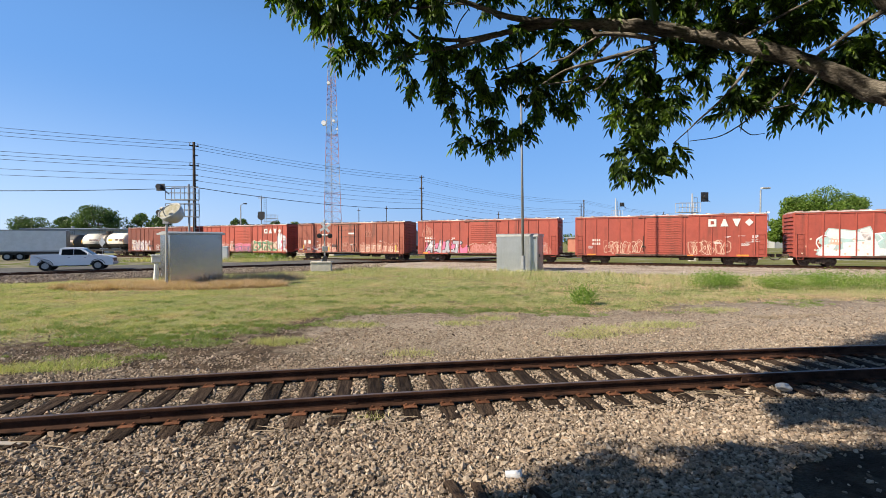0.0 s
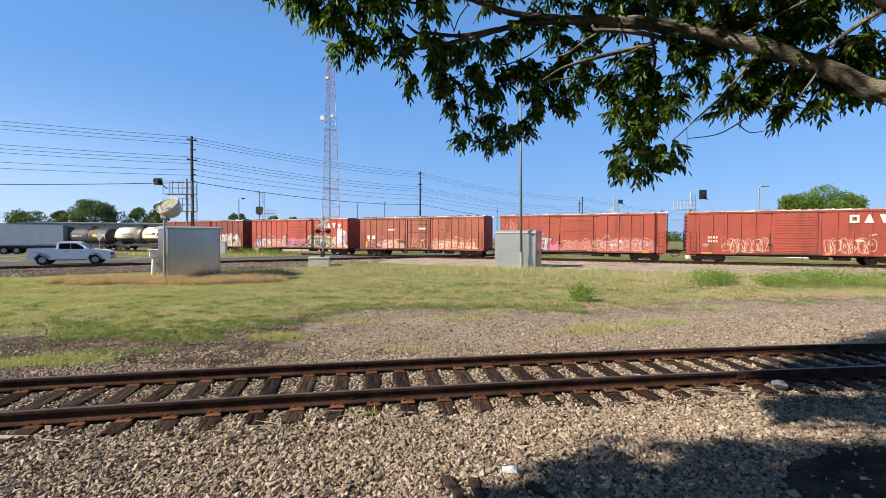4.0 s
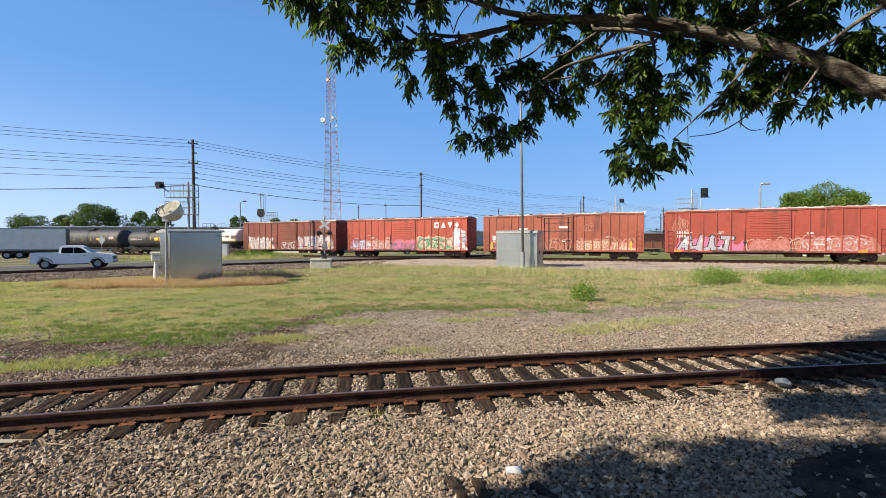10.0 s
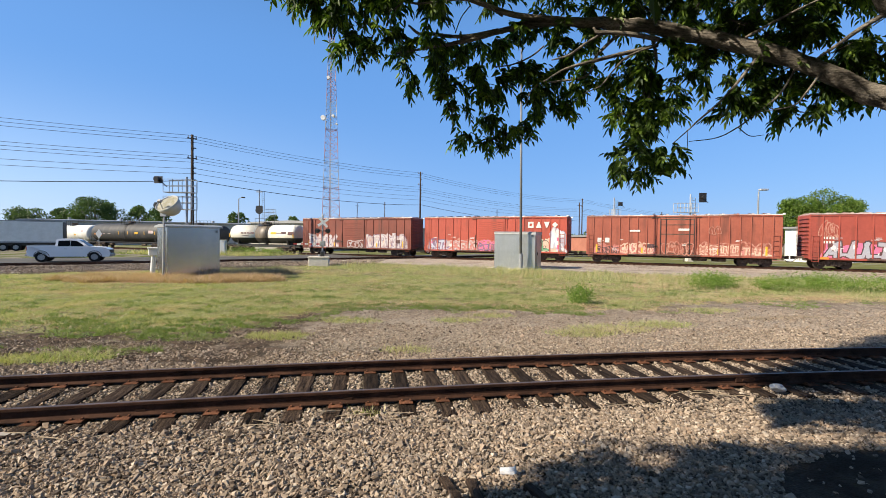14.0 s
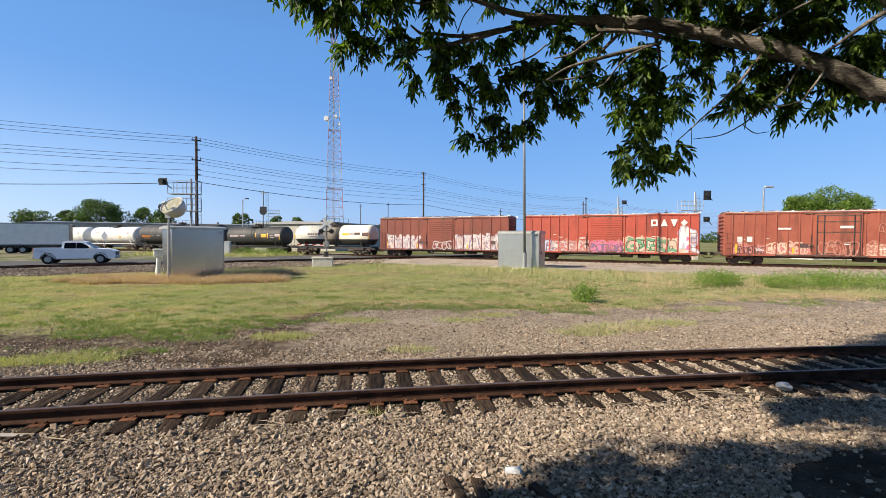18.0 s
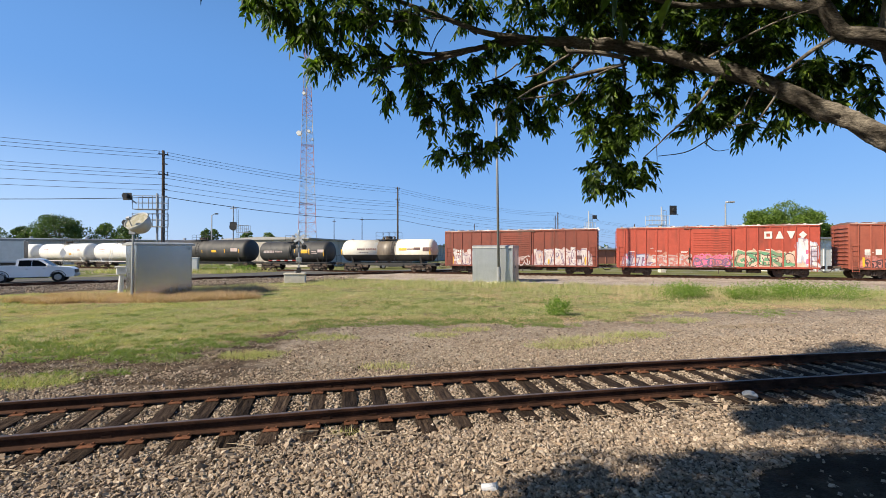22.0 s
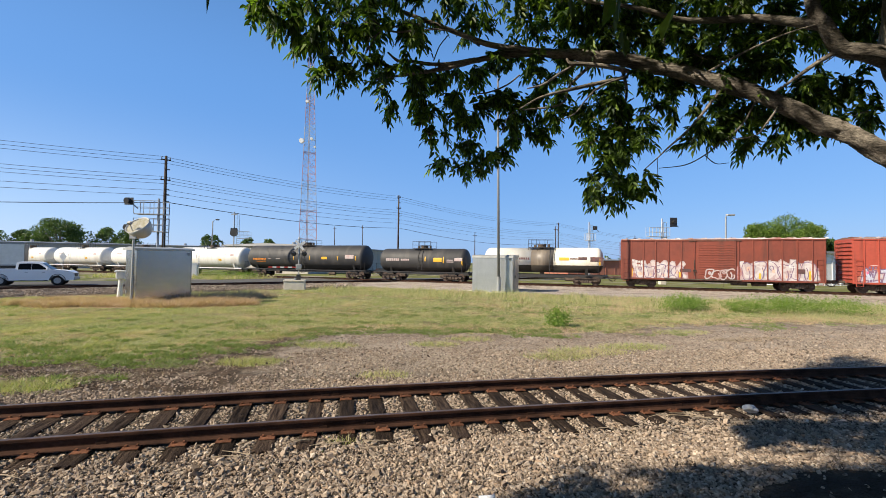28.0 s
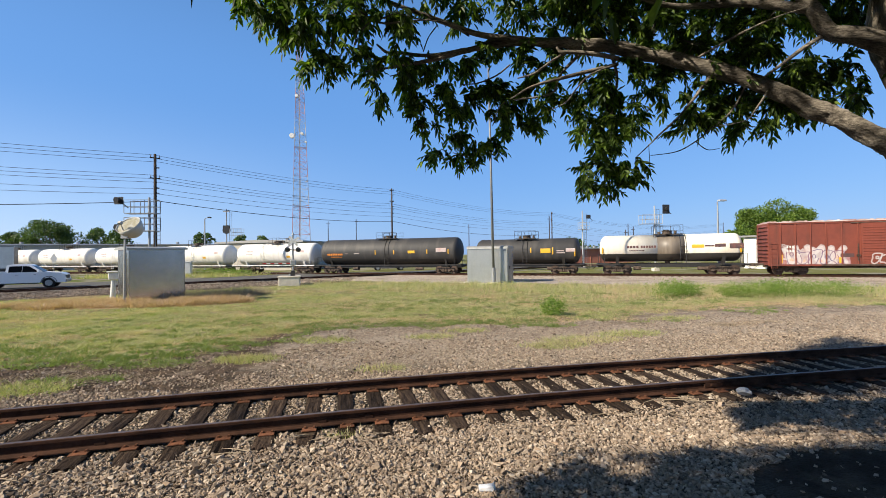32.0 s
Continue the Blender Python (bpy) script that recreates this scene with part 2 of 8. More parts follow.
# ------------------------------------------------------------------ mesh helpers
def bbox(bm, x0, x1, y0, y1, z0, z1, m=None, bevel=0.0):
    """Adds a box between limits, moved by the matrix m."""
    r = bmesh.ops.create_cube(bm, size=1.0)
    mm = Matrix.Translation(((x0 + x1) / 2, (y0 + y1) / 2, (z0 + z1) / 2)) @ Matrix.Diagonal((x1 - x0, y1 - y0, z1 - z0, 1))
    if m is not None:
        mm = m @ mm
    bmesh.ops.transform(bm, matrix=mm, verts=r["verts"])
    if bevel:
        es = {e for v in r["verts"] for e in v.link_edges}
        bmesh.ops.bevel(bm, geom=list(es), offset=bevel, segments=1, affect="EDGES")
    return bm


def rod(bm, p0, p1, r0, r1=None, n=8):
    """Adds a capped round bar from p0 to p1."""
    p0, p1 = Vector(p0), Vector(p1)
    d = p1 - p0
    if d.length < 1e-6:
        return bm
    m = Matrix.Translation((p0 + p1) / 2) @ d.to_track_quat("Z", "Y").to_matrix().to_4x4()
    bmesh.ops.create_cone(bm, cap_ends=True, segments=n, radius1=r0, radius2=r0 if r1 is None else r1, depth=d.length, matrix=m)
    return bm


def tube(bm, pts, n=8, wob=0.0, ridge=0.0):
    """Adds one smooth tapered tube along points (x, y, z, radius)."""
    P = [Vector(p[:3]) for p in pts]
    rings = []
    ref = Vector((0.3, 0.2, 0.93)).normalized()
    for i, p in enumerate(P):
        t = (P[min(i + 1, len(P) - 1)] - P[max(i - 1, 0)]).normalized()
        a = t.cross(ref).normalized()
        b = t.cross(a)
        ring = []
        for k in range(n):
            an = 2 * math.pi * k / n
            r = pts[i][3] * (1 + wob * noise.noise(Vector((i * 1.7, k * 2.3, 0.5)) if not ridge else Vector((i * 0.13, math.cos(an), math.sin(an)))))
            if ridge:
                r += ridge * (noise.noise(Vector((i * 0.42, math.cos(an) * 5, math.sin(an) * 5))) + 0.6 * noise.noise(Vector((i * 0.9 + 7, math.cos(an) * 9, math.sin(an) * 9))))
            ring.append(bm.verts.new(p + (a * math.cos(an) + b * math.sin(an)) * r))
        rings.append(ring)
    for i in range(len(rings) - 1):
        for k in range(n):
            bm.faces.new((rings[i][k], rings[i][(k + 1) % n], rings[i + 1][(k + 1) % n], rings[i + 1][k]))
    bm.faces.new(rings[0][::-1])
    bm.faces.new(rings[-1])
    return bm


def smooth_path(pts, per=4):
    """Catmull-Rom through points (x, y, z, radius)."""
    P = [np.array(p, float) for p in pts]
    P = [2 * P[0] - P[1]] + P + [2 * P[-1] - P[-2]]
    out = []
    for i in range(1, len(P) - 2):
        for k in range(per):
            u = k / per
            a, b, c, d = P[i - 1], P[i], P[i + 1], P[i + 2]
            out.append(0.5 * (2 * b + (c - a) * u + (2 * a - 5 * b + 4 * c - d) * u * u + (3 * b - a - 3 * c + d) * u ** 3))
    out.append(P[-2])
    for o in out:
        o[3] = max(o[3], 0.002)
    return out


def mesh_of(name, bm, material, smooth=False):
    me = bpy.data.meshes.new(name)
    bmesh.ops.recalc_face_normals(bm, faces=bm.faces[:])
    bm.to_mesh(me)
    bm.free()
    me.materials.append(material)
    if smooth:
        me.shade_smooth()
    return me


def part(name, bm, material, parent, label="", smooth=False):
    """One mesh object under a thing or a part."""
    ob = new(name, mesh_of(name, bm, material, smooth))
    ob.parent = parent
    return tagged(ob, label)


def share(name, me, parent, m):
    """Another object on a mesh that is already there."""
    ob = new(name, me)
    ob.parent = parent
    ob.matrix_basis = m
    return ob


def thing(name, m, label, category, group="", kind=""):
    ob = new(name)
    ob.empty_display_size = 0.2
    ob.matrix_basis = m
    return tagged(ob, label, category, group, kind)


def single(name, bm, material, m, label, category, group="", kind="", smooth=False):
    ob = new(name, mesh_of(name, bm, material, smooth))
    ob.matrix_basis = m
    return tagged(ob, label, category, group, kind)


def raw_mesh(name, verts, faces, material, smooth=False):
    """A mesh straight from number arrays; faces all have the same count of corners."""
    me = bpy.data.meshes.new(name)
    verts, faces = np.asarray(verts, np.float32), np.asarray(faces, np.int32)
    me.vertices.add(len(verts))
    me.vertices.foreach_set("co", verts.ravel())
    k = faces.shape[1]
    me.loops.add(faces.size)
    me.loops.foreach_set("vertex_index", faces.ravel())
    me.polygons.add(len(faces))
    me.polygons.foreach_set("loop_start", np.arange(0, faces.size, k, dtype=np.int32))
    me.update(calc_edges=True)
    me.validate()
    me.materials.append(material)
    if smooth:
        me.shade_smooth()
    else:
        me.shade_flat()
    return me


B = bmesh.new


# ------------------------------------------------------------------ plan
TRAIN_DIR = Vector((0.9134, -0.4071, 0))            # the way the train goes
TRAIN_N = Vector((0.4071, 0.9134, 0))               # away from the camera
TRAIN_ORG = Vector((0, 50.85, 0.03)) + TRAIN_N * 1.6
TRAIN_ANG = math.degrees(math.atan2(-0.4071, 0.9134))
LEAD_K, LEAD_C = 0.73, 54.3                          # the second line: y = LEAD_C + LEAD_K * x
LEAD_L = math.hypot(1, LEAD_K)


def near_rail_y(x):
    x = np.clip(x, -14, 18)
    return 6.528 + 0.1711 * x - 0.0038 * x * x


def near_slope(x):
    return 0.1711 - 0.0076 * np.clip(x, -14, 18)


def near_off(x, y):
    """Distance from the near line's middle, away from the camera."""
    return (y - near_rail_y(x)) / np.sqrt(1 + near_slope(x) ** 2) - 0.75


def train_off(x, y):
    return (x * TRAIN_N.x + (y - TRAIN_ORG.y) * TRAIN_N.y) - TRAIN_ORG.x * TRAIN_N.x


def lead_off(x, y):
    return (y - LEAD_C - LEAD_K * x) / LEAD_L - 0.75


def bed(d, top, flat, foot, base):
    a = np.abs(d)
    k = np.clip((a - flat) / (foot - flat), 0, 1)
    return top + (base - top) * k


def ground_z(x, y):
    x, y = np.asarray(x, float), np.asarray(y, float)
    base = -0.25 + 0.035 * np.sin(x * 0.31 + 0.4) * np.sin(y * 0.23 + 1.1) + 0.015 * np.sin(x * 1.3) * np.sin(y * 1.1 + x * 0.4)
    z = np.maximum(base, bed(near_off(x, y), -0.205, 1.25, 2.9, -0.3))
    z = np.maximum(z, bed(train_off(x, y), -0.15, 1.5, 3.4, -0.4))
    z = np.maximum(z, bed(lead_off(x, y), -0.17, 1.5, 3.2, -0.4))
    return z


# ------------------------------------------------------------------ ground
def ground_material():
    m = bpy.data.materials.new("ground_cover")
    m.use_nodes = True
    nt = m.node_tree
    n, l = nt.nodes, nt.links
    b = n["Principled BSDF"]
    geo = n.new("ShaderNodeTexCoord")
    sep = n.new("ShaderNodeSeparateXYZ")
    l.new(geo.outputs["Object"], sep.inputs[0])
    X, Y = sep.outputs[0], sep.outputs[1]

    def op(kind, a, c=0.0, clamp=False):
        q = n.new("ShaderNodeMath")
        q.operation, q.use_clamp = kind, clamp
        for s, v in ((q.inputs[0], a), (q.inputs[1], c)):
            if isinstance(v, (int, float)):
                s.default_value = v
            else:
                l.new(v, s)
        return q.outputs[0]

    def noi(scale, detail=5, rough=0.6, w=0.0):
        t = n.new("ShaderNodeTexNoise")
        t.inputs["Scale"].default_value, t.inputs["Detail"].default_value, t.inputs["Roughness"].default_value = scale, detail, rough
        mp = n.new("ShaderNodeMapping")
        mp.inputs["Location"].default_value = (w, w * 0.7, 0)
        l.new(geo.outputs["Object"], mp.inputs[0]), l.new(mp.outputs[0], t.inputs["Vector"])
        return t.outputs[0]

    def mix(fac, a, c):
        x = n.new("ShaderNodeMix")
        x.data_type = "RGBA"
        for s, v in ((x.inputs[0], fac), (x.inputs[6], a), (x.inputs[7], c)):
            if isinstance(v, tuple):
                s.default_value = (*v, 1)
            elif isinstance(v, (int, float)):
                s.default_value = v
            else:
                l.new(v, s)
        return x.outputs[2]

    def step(v, lo, hi):
        r = n.new("ShaderNodeMapRange")
        r.interpolation_type = "SMOOTHSTEP"
        r.inputs["From Min"].default_value, r.inputs["From Max"].default_value = lo, hi
        l.new(v, r.inputs["Value"])
        return r.outputs[0]

    # gravel
    vor = n.new("ShaderNodeTexVoronoi")
    vor.inputs["Scale"].default_value = 30
    l.new(geo.outputs["Object"], vor.inputs["Vector"])
    sepc = n.new("ShaderNodeSeparateColor")
    l.new(vor.outputs["Color"], sepc.inputs[0])
    rmp = n.new("ShaderNodeValToRGB")
    cols = [(0.18, 0.146, 0.116), (0.37, 0.31, 0.245), (0.30, 0.255, 0.205), (0.52, 0.44, 0.35), (0.42, 0.345, 0.265), (0.62, 0.54, 0.44)]
    while len(rmp.color_ramp.elements) < len(cols):
        rmp.color_ramp.elements.new(0.5)
    for k, c in enumerate(cols):
        rmp.color_ramp.elements[k].position, rmp.color_ramp.elements[k].color = k / (len(cols) - 1), (*c, 1)
    l.new(sepc.outputs[0], rmp.inputs[0])
    gap = step(vor.outputs["Distance"], 0.25, 0.75)
    gravel = mix(op("MULTIPLY", gap, 0.55), rmp.outputs[0], (0.13, 0.10, 0.075))
    gravel = mix(op("MULTIPLY", step(noi(0.55, 4), 0.42, 0.7), 0.5), gravel, (0.50, 0.42, 0.335))
    gravel = mix(op("MULTIPLY", step(noi(0.8, 5, 0.65, 31), 0.5, 0.68), 0.35), gravel, (0.22, 0.172, 0.13))
    dirt = mix(step(noi(3.0, 6, 0.7), 0.35, 0.7), (0.028, 0.020, 0.0145), (0.14, 0.098, 0.068))
    dirt = mix(op("MULTIPLY", step(noi(22, 5, 0.75, 51), 0.52, 0.66), 0.6), dirt, (0.20, 0.15, 0.105))
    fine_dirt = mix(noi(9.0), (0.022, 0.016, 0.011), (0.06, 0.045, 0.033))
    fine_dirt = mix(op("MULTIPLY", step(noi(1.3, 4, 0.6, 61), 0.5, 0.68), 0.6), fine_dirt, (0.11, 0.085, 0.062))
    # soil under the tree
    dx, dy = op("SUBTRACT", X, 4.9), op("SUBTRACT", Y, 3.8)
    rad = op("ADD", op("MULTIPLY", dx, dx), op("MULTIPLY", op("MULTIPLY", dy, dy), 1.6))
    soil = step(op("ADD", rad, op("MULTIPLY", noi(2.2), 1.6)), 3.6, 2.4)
    # dark cinders at the grass's edge, to the left
    wob = op("MULTIPLY", op("SUBTRACT", noi(1.1, 5, 0.65), 0.5), 4.0)
    cinder = op("MULTIPLY", step(op("ADD", X, wob), -2.2, -4.2), step(op("ADD", Y, op("MULTIPLY", wob, 0.3)), 8.1, 8.5))
    # fines and dirt under the near line's stones; colour also holds the gaps' shade
    fines_shade = mix(noi(7.0), (0.015, 0.012, 0.01), (0.05, 0.04, 0.031))
    gravel = mix(op("MULTIPLY", step(Y, 10.5, 8.5), 0.85), gravel, fines_shade)
    cinder = op("MULTIPLY", cinder, op("SUBTRACT", 1.0, op("MULTIPLY", step(noi(1.9, 6, 0.7, 71), 0.5, 0.66), 0.7)))
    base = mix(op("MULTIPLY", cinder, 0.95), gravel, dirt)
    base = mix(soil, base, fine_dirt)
    # grass
    big = noi(0.33, 6, 0.65)
    grass = mix(step(noi(0.8, 6, 0.7), 0.3, 0.7), (0.20, 0.225, 0.085), (0.41, 0.365, 0.20))
    grass = mix(op("MULTIPLY", step(noi(0.45, 5, 0.6, 9), 0.50, 0.66), 0.8), grass, (0.40, 0.30, 0.15))
    grass = mix(op("MULTIPLY", step(noi(9, 5, 0.75), 0.42, 0.62), 0.75), grass, (0.10, 0.115, 0.03))
    near_line = op("SUBTRACT", Y, 14.4)
    near_line = op("SUBTRACT", near_line, op("MULTIPLY", op("TANH", op("DIVIDE", op("ADD", X, 4.4), 1.3)), 2.35))
    near_line = op("SUBTRACT", near_line, op("MULTIPLY", op("TANH", op("DIVIDE", op("SUBTRACT", X, 9.0), 2.0)), 1.3))
    edge = op("ADD", near_line, op("MULTIPLY", op("SUBTRACT", big, 0.5), 3.0))
    edge = op("ADD", edge, op("MULTIPLY", op("SUBTRACT", noi(2.6, 6, 0.75, 3), 0.5), 5.0))
    m1 = step(edge, -0.3, 0.6)
    far1 = op("SUBTRACT", op("ADD", op("MULTIPLY", X, 0.72), 45.4), Y)
    far2 = op("SUBTRACT", 39.6, op("ADD", op("MULTIPLY", X, 0.4457), Y))
    lim = op("ADD", op("MINIMUM", far1, far2), op("MULTIPLY", op("SUBTRACT", noi(1.1), 0.5), 2.5))
    m2 = step(lim, -0.5, 0.8)
    grass_mask = op("MULTIPLY", m1, m2)
    bare = step(noi(0.9, 6, 0.7, 17), 0.53, 0.62)
    grass = mix(op("MULTIPLY", bare, 0.85), grass, (0.15, 0.105, 0.07))
    # bleached growth round the relay house
    qx, qy = op("DIVIDE", op("ADD", X, 14.8), 6.0), op("DIVIDE", op("SUBTRACT", op("SUBTRACT", Y, 24.4), op("MULTIPLY", op("ADD", X, 14.8), 0.05)), 1.8)
    qr = op("ADD", op("MULTIPLY", qx, qx), op("MULTIPLY", qy, qy))
    grass = mix(step(op("SUBTRACT", qr, op("MULTIPLY", noi(1.5, 5, 0.7, 2), 1.2)), 0.8, 0.2), grass, (0.34, 0.215, 0.14))
    base = mix(grass_mask, base, grass)
    # trodden dark soil along the grass's edge
    trod = op("MULTIPLY", op("MULTIPLY", step(edge, -2.6, -0.4), op("SUBTRACT", 1.0, m1)), step(noi(1.7, 6, 0.7, 44), 0.40, 0.58))
    base = mix(op("MULTIPLY", op("MULTIPLY", trod, m2), 0.5), base, dirt)
    # beyond the running line: rough grass with worn yard gravel
    beyond = step(op("ADD", op("MULTIPLY", X, 0.4457), Y), 57.5, 59.5)
    yard = mix(step(noi(0.16, 4), 0.50, 0.64), (0.17, 0.175, 0.06), (0.30, 0.27, 0.215))
    base = mix(beyond, base, yard)
    lead_side = step(op("SUBTRACT", Y, op("ADD", op("MULTIPLY", X, 0.73), 58.5)), 0.0, 1.5)
    verge = mix(step(noi(0.25, 4, 0.6, 4), 0.42, 0.56), (0.13, 0.155, 0.045), (0.27, 0.24, 0.19))
    base = mix(op("MULTIPLY", lead_side, op("SUBTRACT", 1.0, beyond)), base, verge)
    # paler crushed rock beside the running line
    rock = mix(step(noi(8, 6, 0.8, 6), 0.3, 0.7), (0.20, 0.16, 0.13), (0.68, 0.59, 0.50))
    rock = mix(op("MULTIPLY", step(noi(0.5, 5, 0.65, 12), 0.48, 0.66), 0.6), rock, (0.20, 0.165, 0.13))
    side = op("MULTIPLY", step(lim, 0.2, -0.7), op("MULTIPLY", step(far2, 0.6, -0.6), op("SUBTRACT", 1.0, beyond)))
    base = mix(op("MULTIPLY", side, op("SUBTRACT", 1.0, lead_side)), base, rock)
    l.new(base, b.inputs["Base Color"])
    b.inputs["Roughness"].default_value = 0.95
    b.inputs["Specular IOR Level"].default_value = 0.06
    bp = n.new("ShaderNodeBump")
    bp.inputs["Strength"].default_value, bp.inputs["Distance"].default_value = 0.9, 0.03
    hh = op("ADD", op("MULTIPLY", vor.outputs["Distance"], -1.0), op("MULTIPLY", noi(30, 4), 0.6))
    l.new(hh, bp.inputs["Height"]), l.new(bp.outputs[0], b.inputs["Normal"])
    return m


def build_ground():
    xs = np.concatenate([[-3000, -1500, -700, -350, -200], np.arange(-140, -30, 4), np.arange(-30, -12, 1), np.arange(-12, 14, 0.3),
                         np.arange(14, 40, 1), np.arange(40, 140, 4), [200, 350, 700, 1500, 3000]])
    ys = np.concatenate([[-600, -200, -80, -30, -12, -5, 0], np.arange(1.5, 16, 0.3), np.arange(16, 70, 0.8), np.arange(70, 140, 5),
                         [160, 220, 350, 700, 1500, 3500]])
    gx, gy = np.meshgrid(xs, ys)
    v = np.stack([gx, gy, ground_z(gx, gy)], -1).reshape(-1, 3)
    w = len(xs)
    i = (np.arange(len(ys) - 1)[:, None] * w + np.arange(w - 1)[None]).ravel()
    f = np.stack([i, i + 1, i + 1 + w, i + w], 1)
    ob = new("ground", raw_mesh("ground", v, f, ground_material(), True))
    tagged(ob, "gravel and rough mown grass ground with bare dirt patches", "ground", kind="structure")


build_ground()


def road_strip():
    """The asphalt road that runs beside the second line and over the running line."""
    xs = np.linspace(-150, 40, 120)
    v, f = [], []
    for x in xs:
        for k, o in enumerate((0.0, 12.0)):
            y = 54.5 + 0.58 * x + o
            up = max(0.0, 1 - abs(float(train_off(x, y))) / 9)
            v.append((x, y, -0.2 + 0.2 * up))
        for k, o in enumerate((0.0, 12.0)):
            v.append((x, 54.5 + 0.58 * x + o, -0.6))
    for i in range(len(xs) - 1):
        a = 4 * i
        f += [(a, a + 4, a + 5, a + 1), (a + 2, a + 6, a + 4, a), (a + 1, a + 5, a + 7, a + 3)]
    ob = new("road", raw_mesh("road", v, f, ASPH))
    tagged(ob, "worn grey asphalt road over a level crossing", "road", kind="structure")


road_strip()


# ------------------------------------------------------------------ railway lines
def rail_section():
    h = 0.165
    return [(-0.07, -h), (0.07, -h), (0.07, -h + 0.012), (0.012, -h + 0.035), (0.009, -0.048), (0.036, -0.036), (0.036, -0.006),
            (0.028, 0.0), (-0.028, 0.0), (-0.036, -0.006), (-0.036, -0.036), (-0.009, -0.048), (-0.012, -h + 0.035), (-0.07, -h + 0.012)]


def rail_mesh(pts, z0=0.0):
    """A rail of true section along points on the ground plan; the running face is a second material."""
    sec = rail_section()
    v, f, top = [], [], []
    for i, p in enumerate(pts):
        t = np.subtract(pts[min(i + 1, len(pts) - 1)], pts[max(i - 1, 0)])
        t = t / np.linalg.norm(t)
        for a, c in sec:
            v.append((p[0] - t[1] * a, p[1] + t[0] * a, z0 + c))
    k = len(sec)
    for i in range(len(pts) - 1):
        for j in range(k):
            f.append((i * k + j, i * k + (j + 1) % k, (i + 1) * k + (j + 1) % k, (i + 1) * k + j))
            top.append(1 if j == 7 else 0)
    me = raw_mesh("rail", v, f, RUST)
    me.materials.append(RAIL_TOP)
    me.polygons.foreach_set("material_index", np.array(top, np.int32))
    return me


def near_point(x, off):
    """A point of the near line at x along its near rail, off metres to the far side of it."""
    s = float(near_slope(x))
    L = math.hypot(1, s)
    return (x - s / L * off, float(near_rail_y(x)) + off / L)


def tie_mesh(rng, length=2.6, w=0.225, h=0.16):
    """A split and weathered timber, its long side along y."""
    bm = B()
    nx, ny = 5, 8
    zt = {}
    for i in range(nx + 1):
        for j in range(ny + 1):
            x = -w / 2 + w * i / nx
            y = -length / 2 + length * j / ny
            dz = rng.uniform(-0.006, 0.004)
            if i in (0, nx):
                dz -= rng.uniform(0.004, 0.018)
            if i == 2:
                dz -= rng.uniform(0.0, 0.014)
            if j in (0, ny):
                dz -= rng.uniform(0, 0.02)
                y += rng.uniform(-0.05, 0.03)
            if i in (0, nx):
                x += rng.uniform(-0.008, 0.008)
            zt[i, j] = bm.verts.new((x, y, dz))
    for i in range(nx):
        for j in range(ny):
            bm.faces.new((zt[i, j], zt[i + 1, j], zt[i + 1, j + 1], zt[i, j + 1]))
    rim = [zt[i, 0] for i in range(nx + 1)] + [zt[nx, j] for j in range(1, ny + 1)] + [zt[i, ny] for i in range(nx - 1, -1, -1)] + \
          [zt[0, j] for j in range(ny - 1, 0, -1)]
    low = [bm.verts.new((v.co.x * 1.02, v.co.y, -h)) for v in rim]
    for i in range(len(rim)):
        bm.faces.new((rim[i], low[i], low[(i + 1) % len(rim)], rim[(i + 1) % len(rim)]))
    bm.faces.new(low)
    return mesh_of("tie", bm, TIE)


TIE_PITCH, TIE_PHASE = 0.5, 0.0
TIES = []


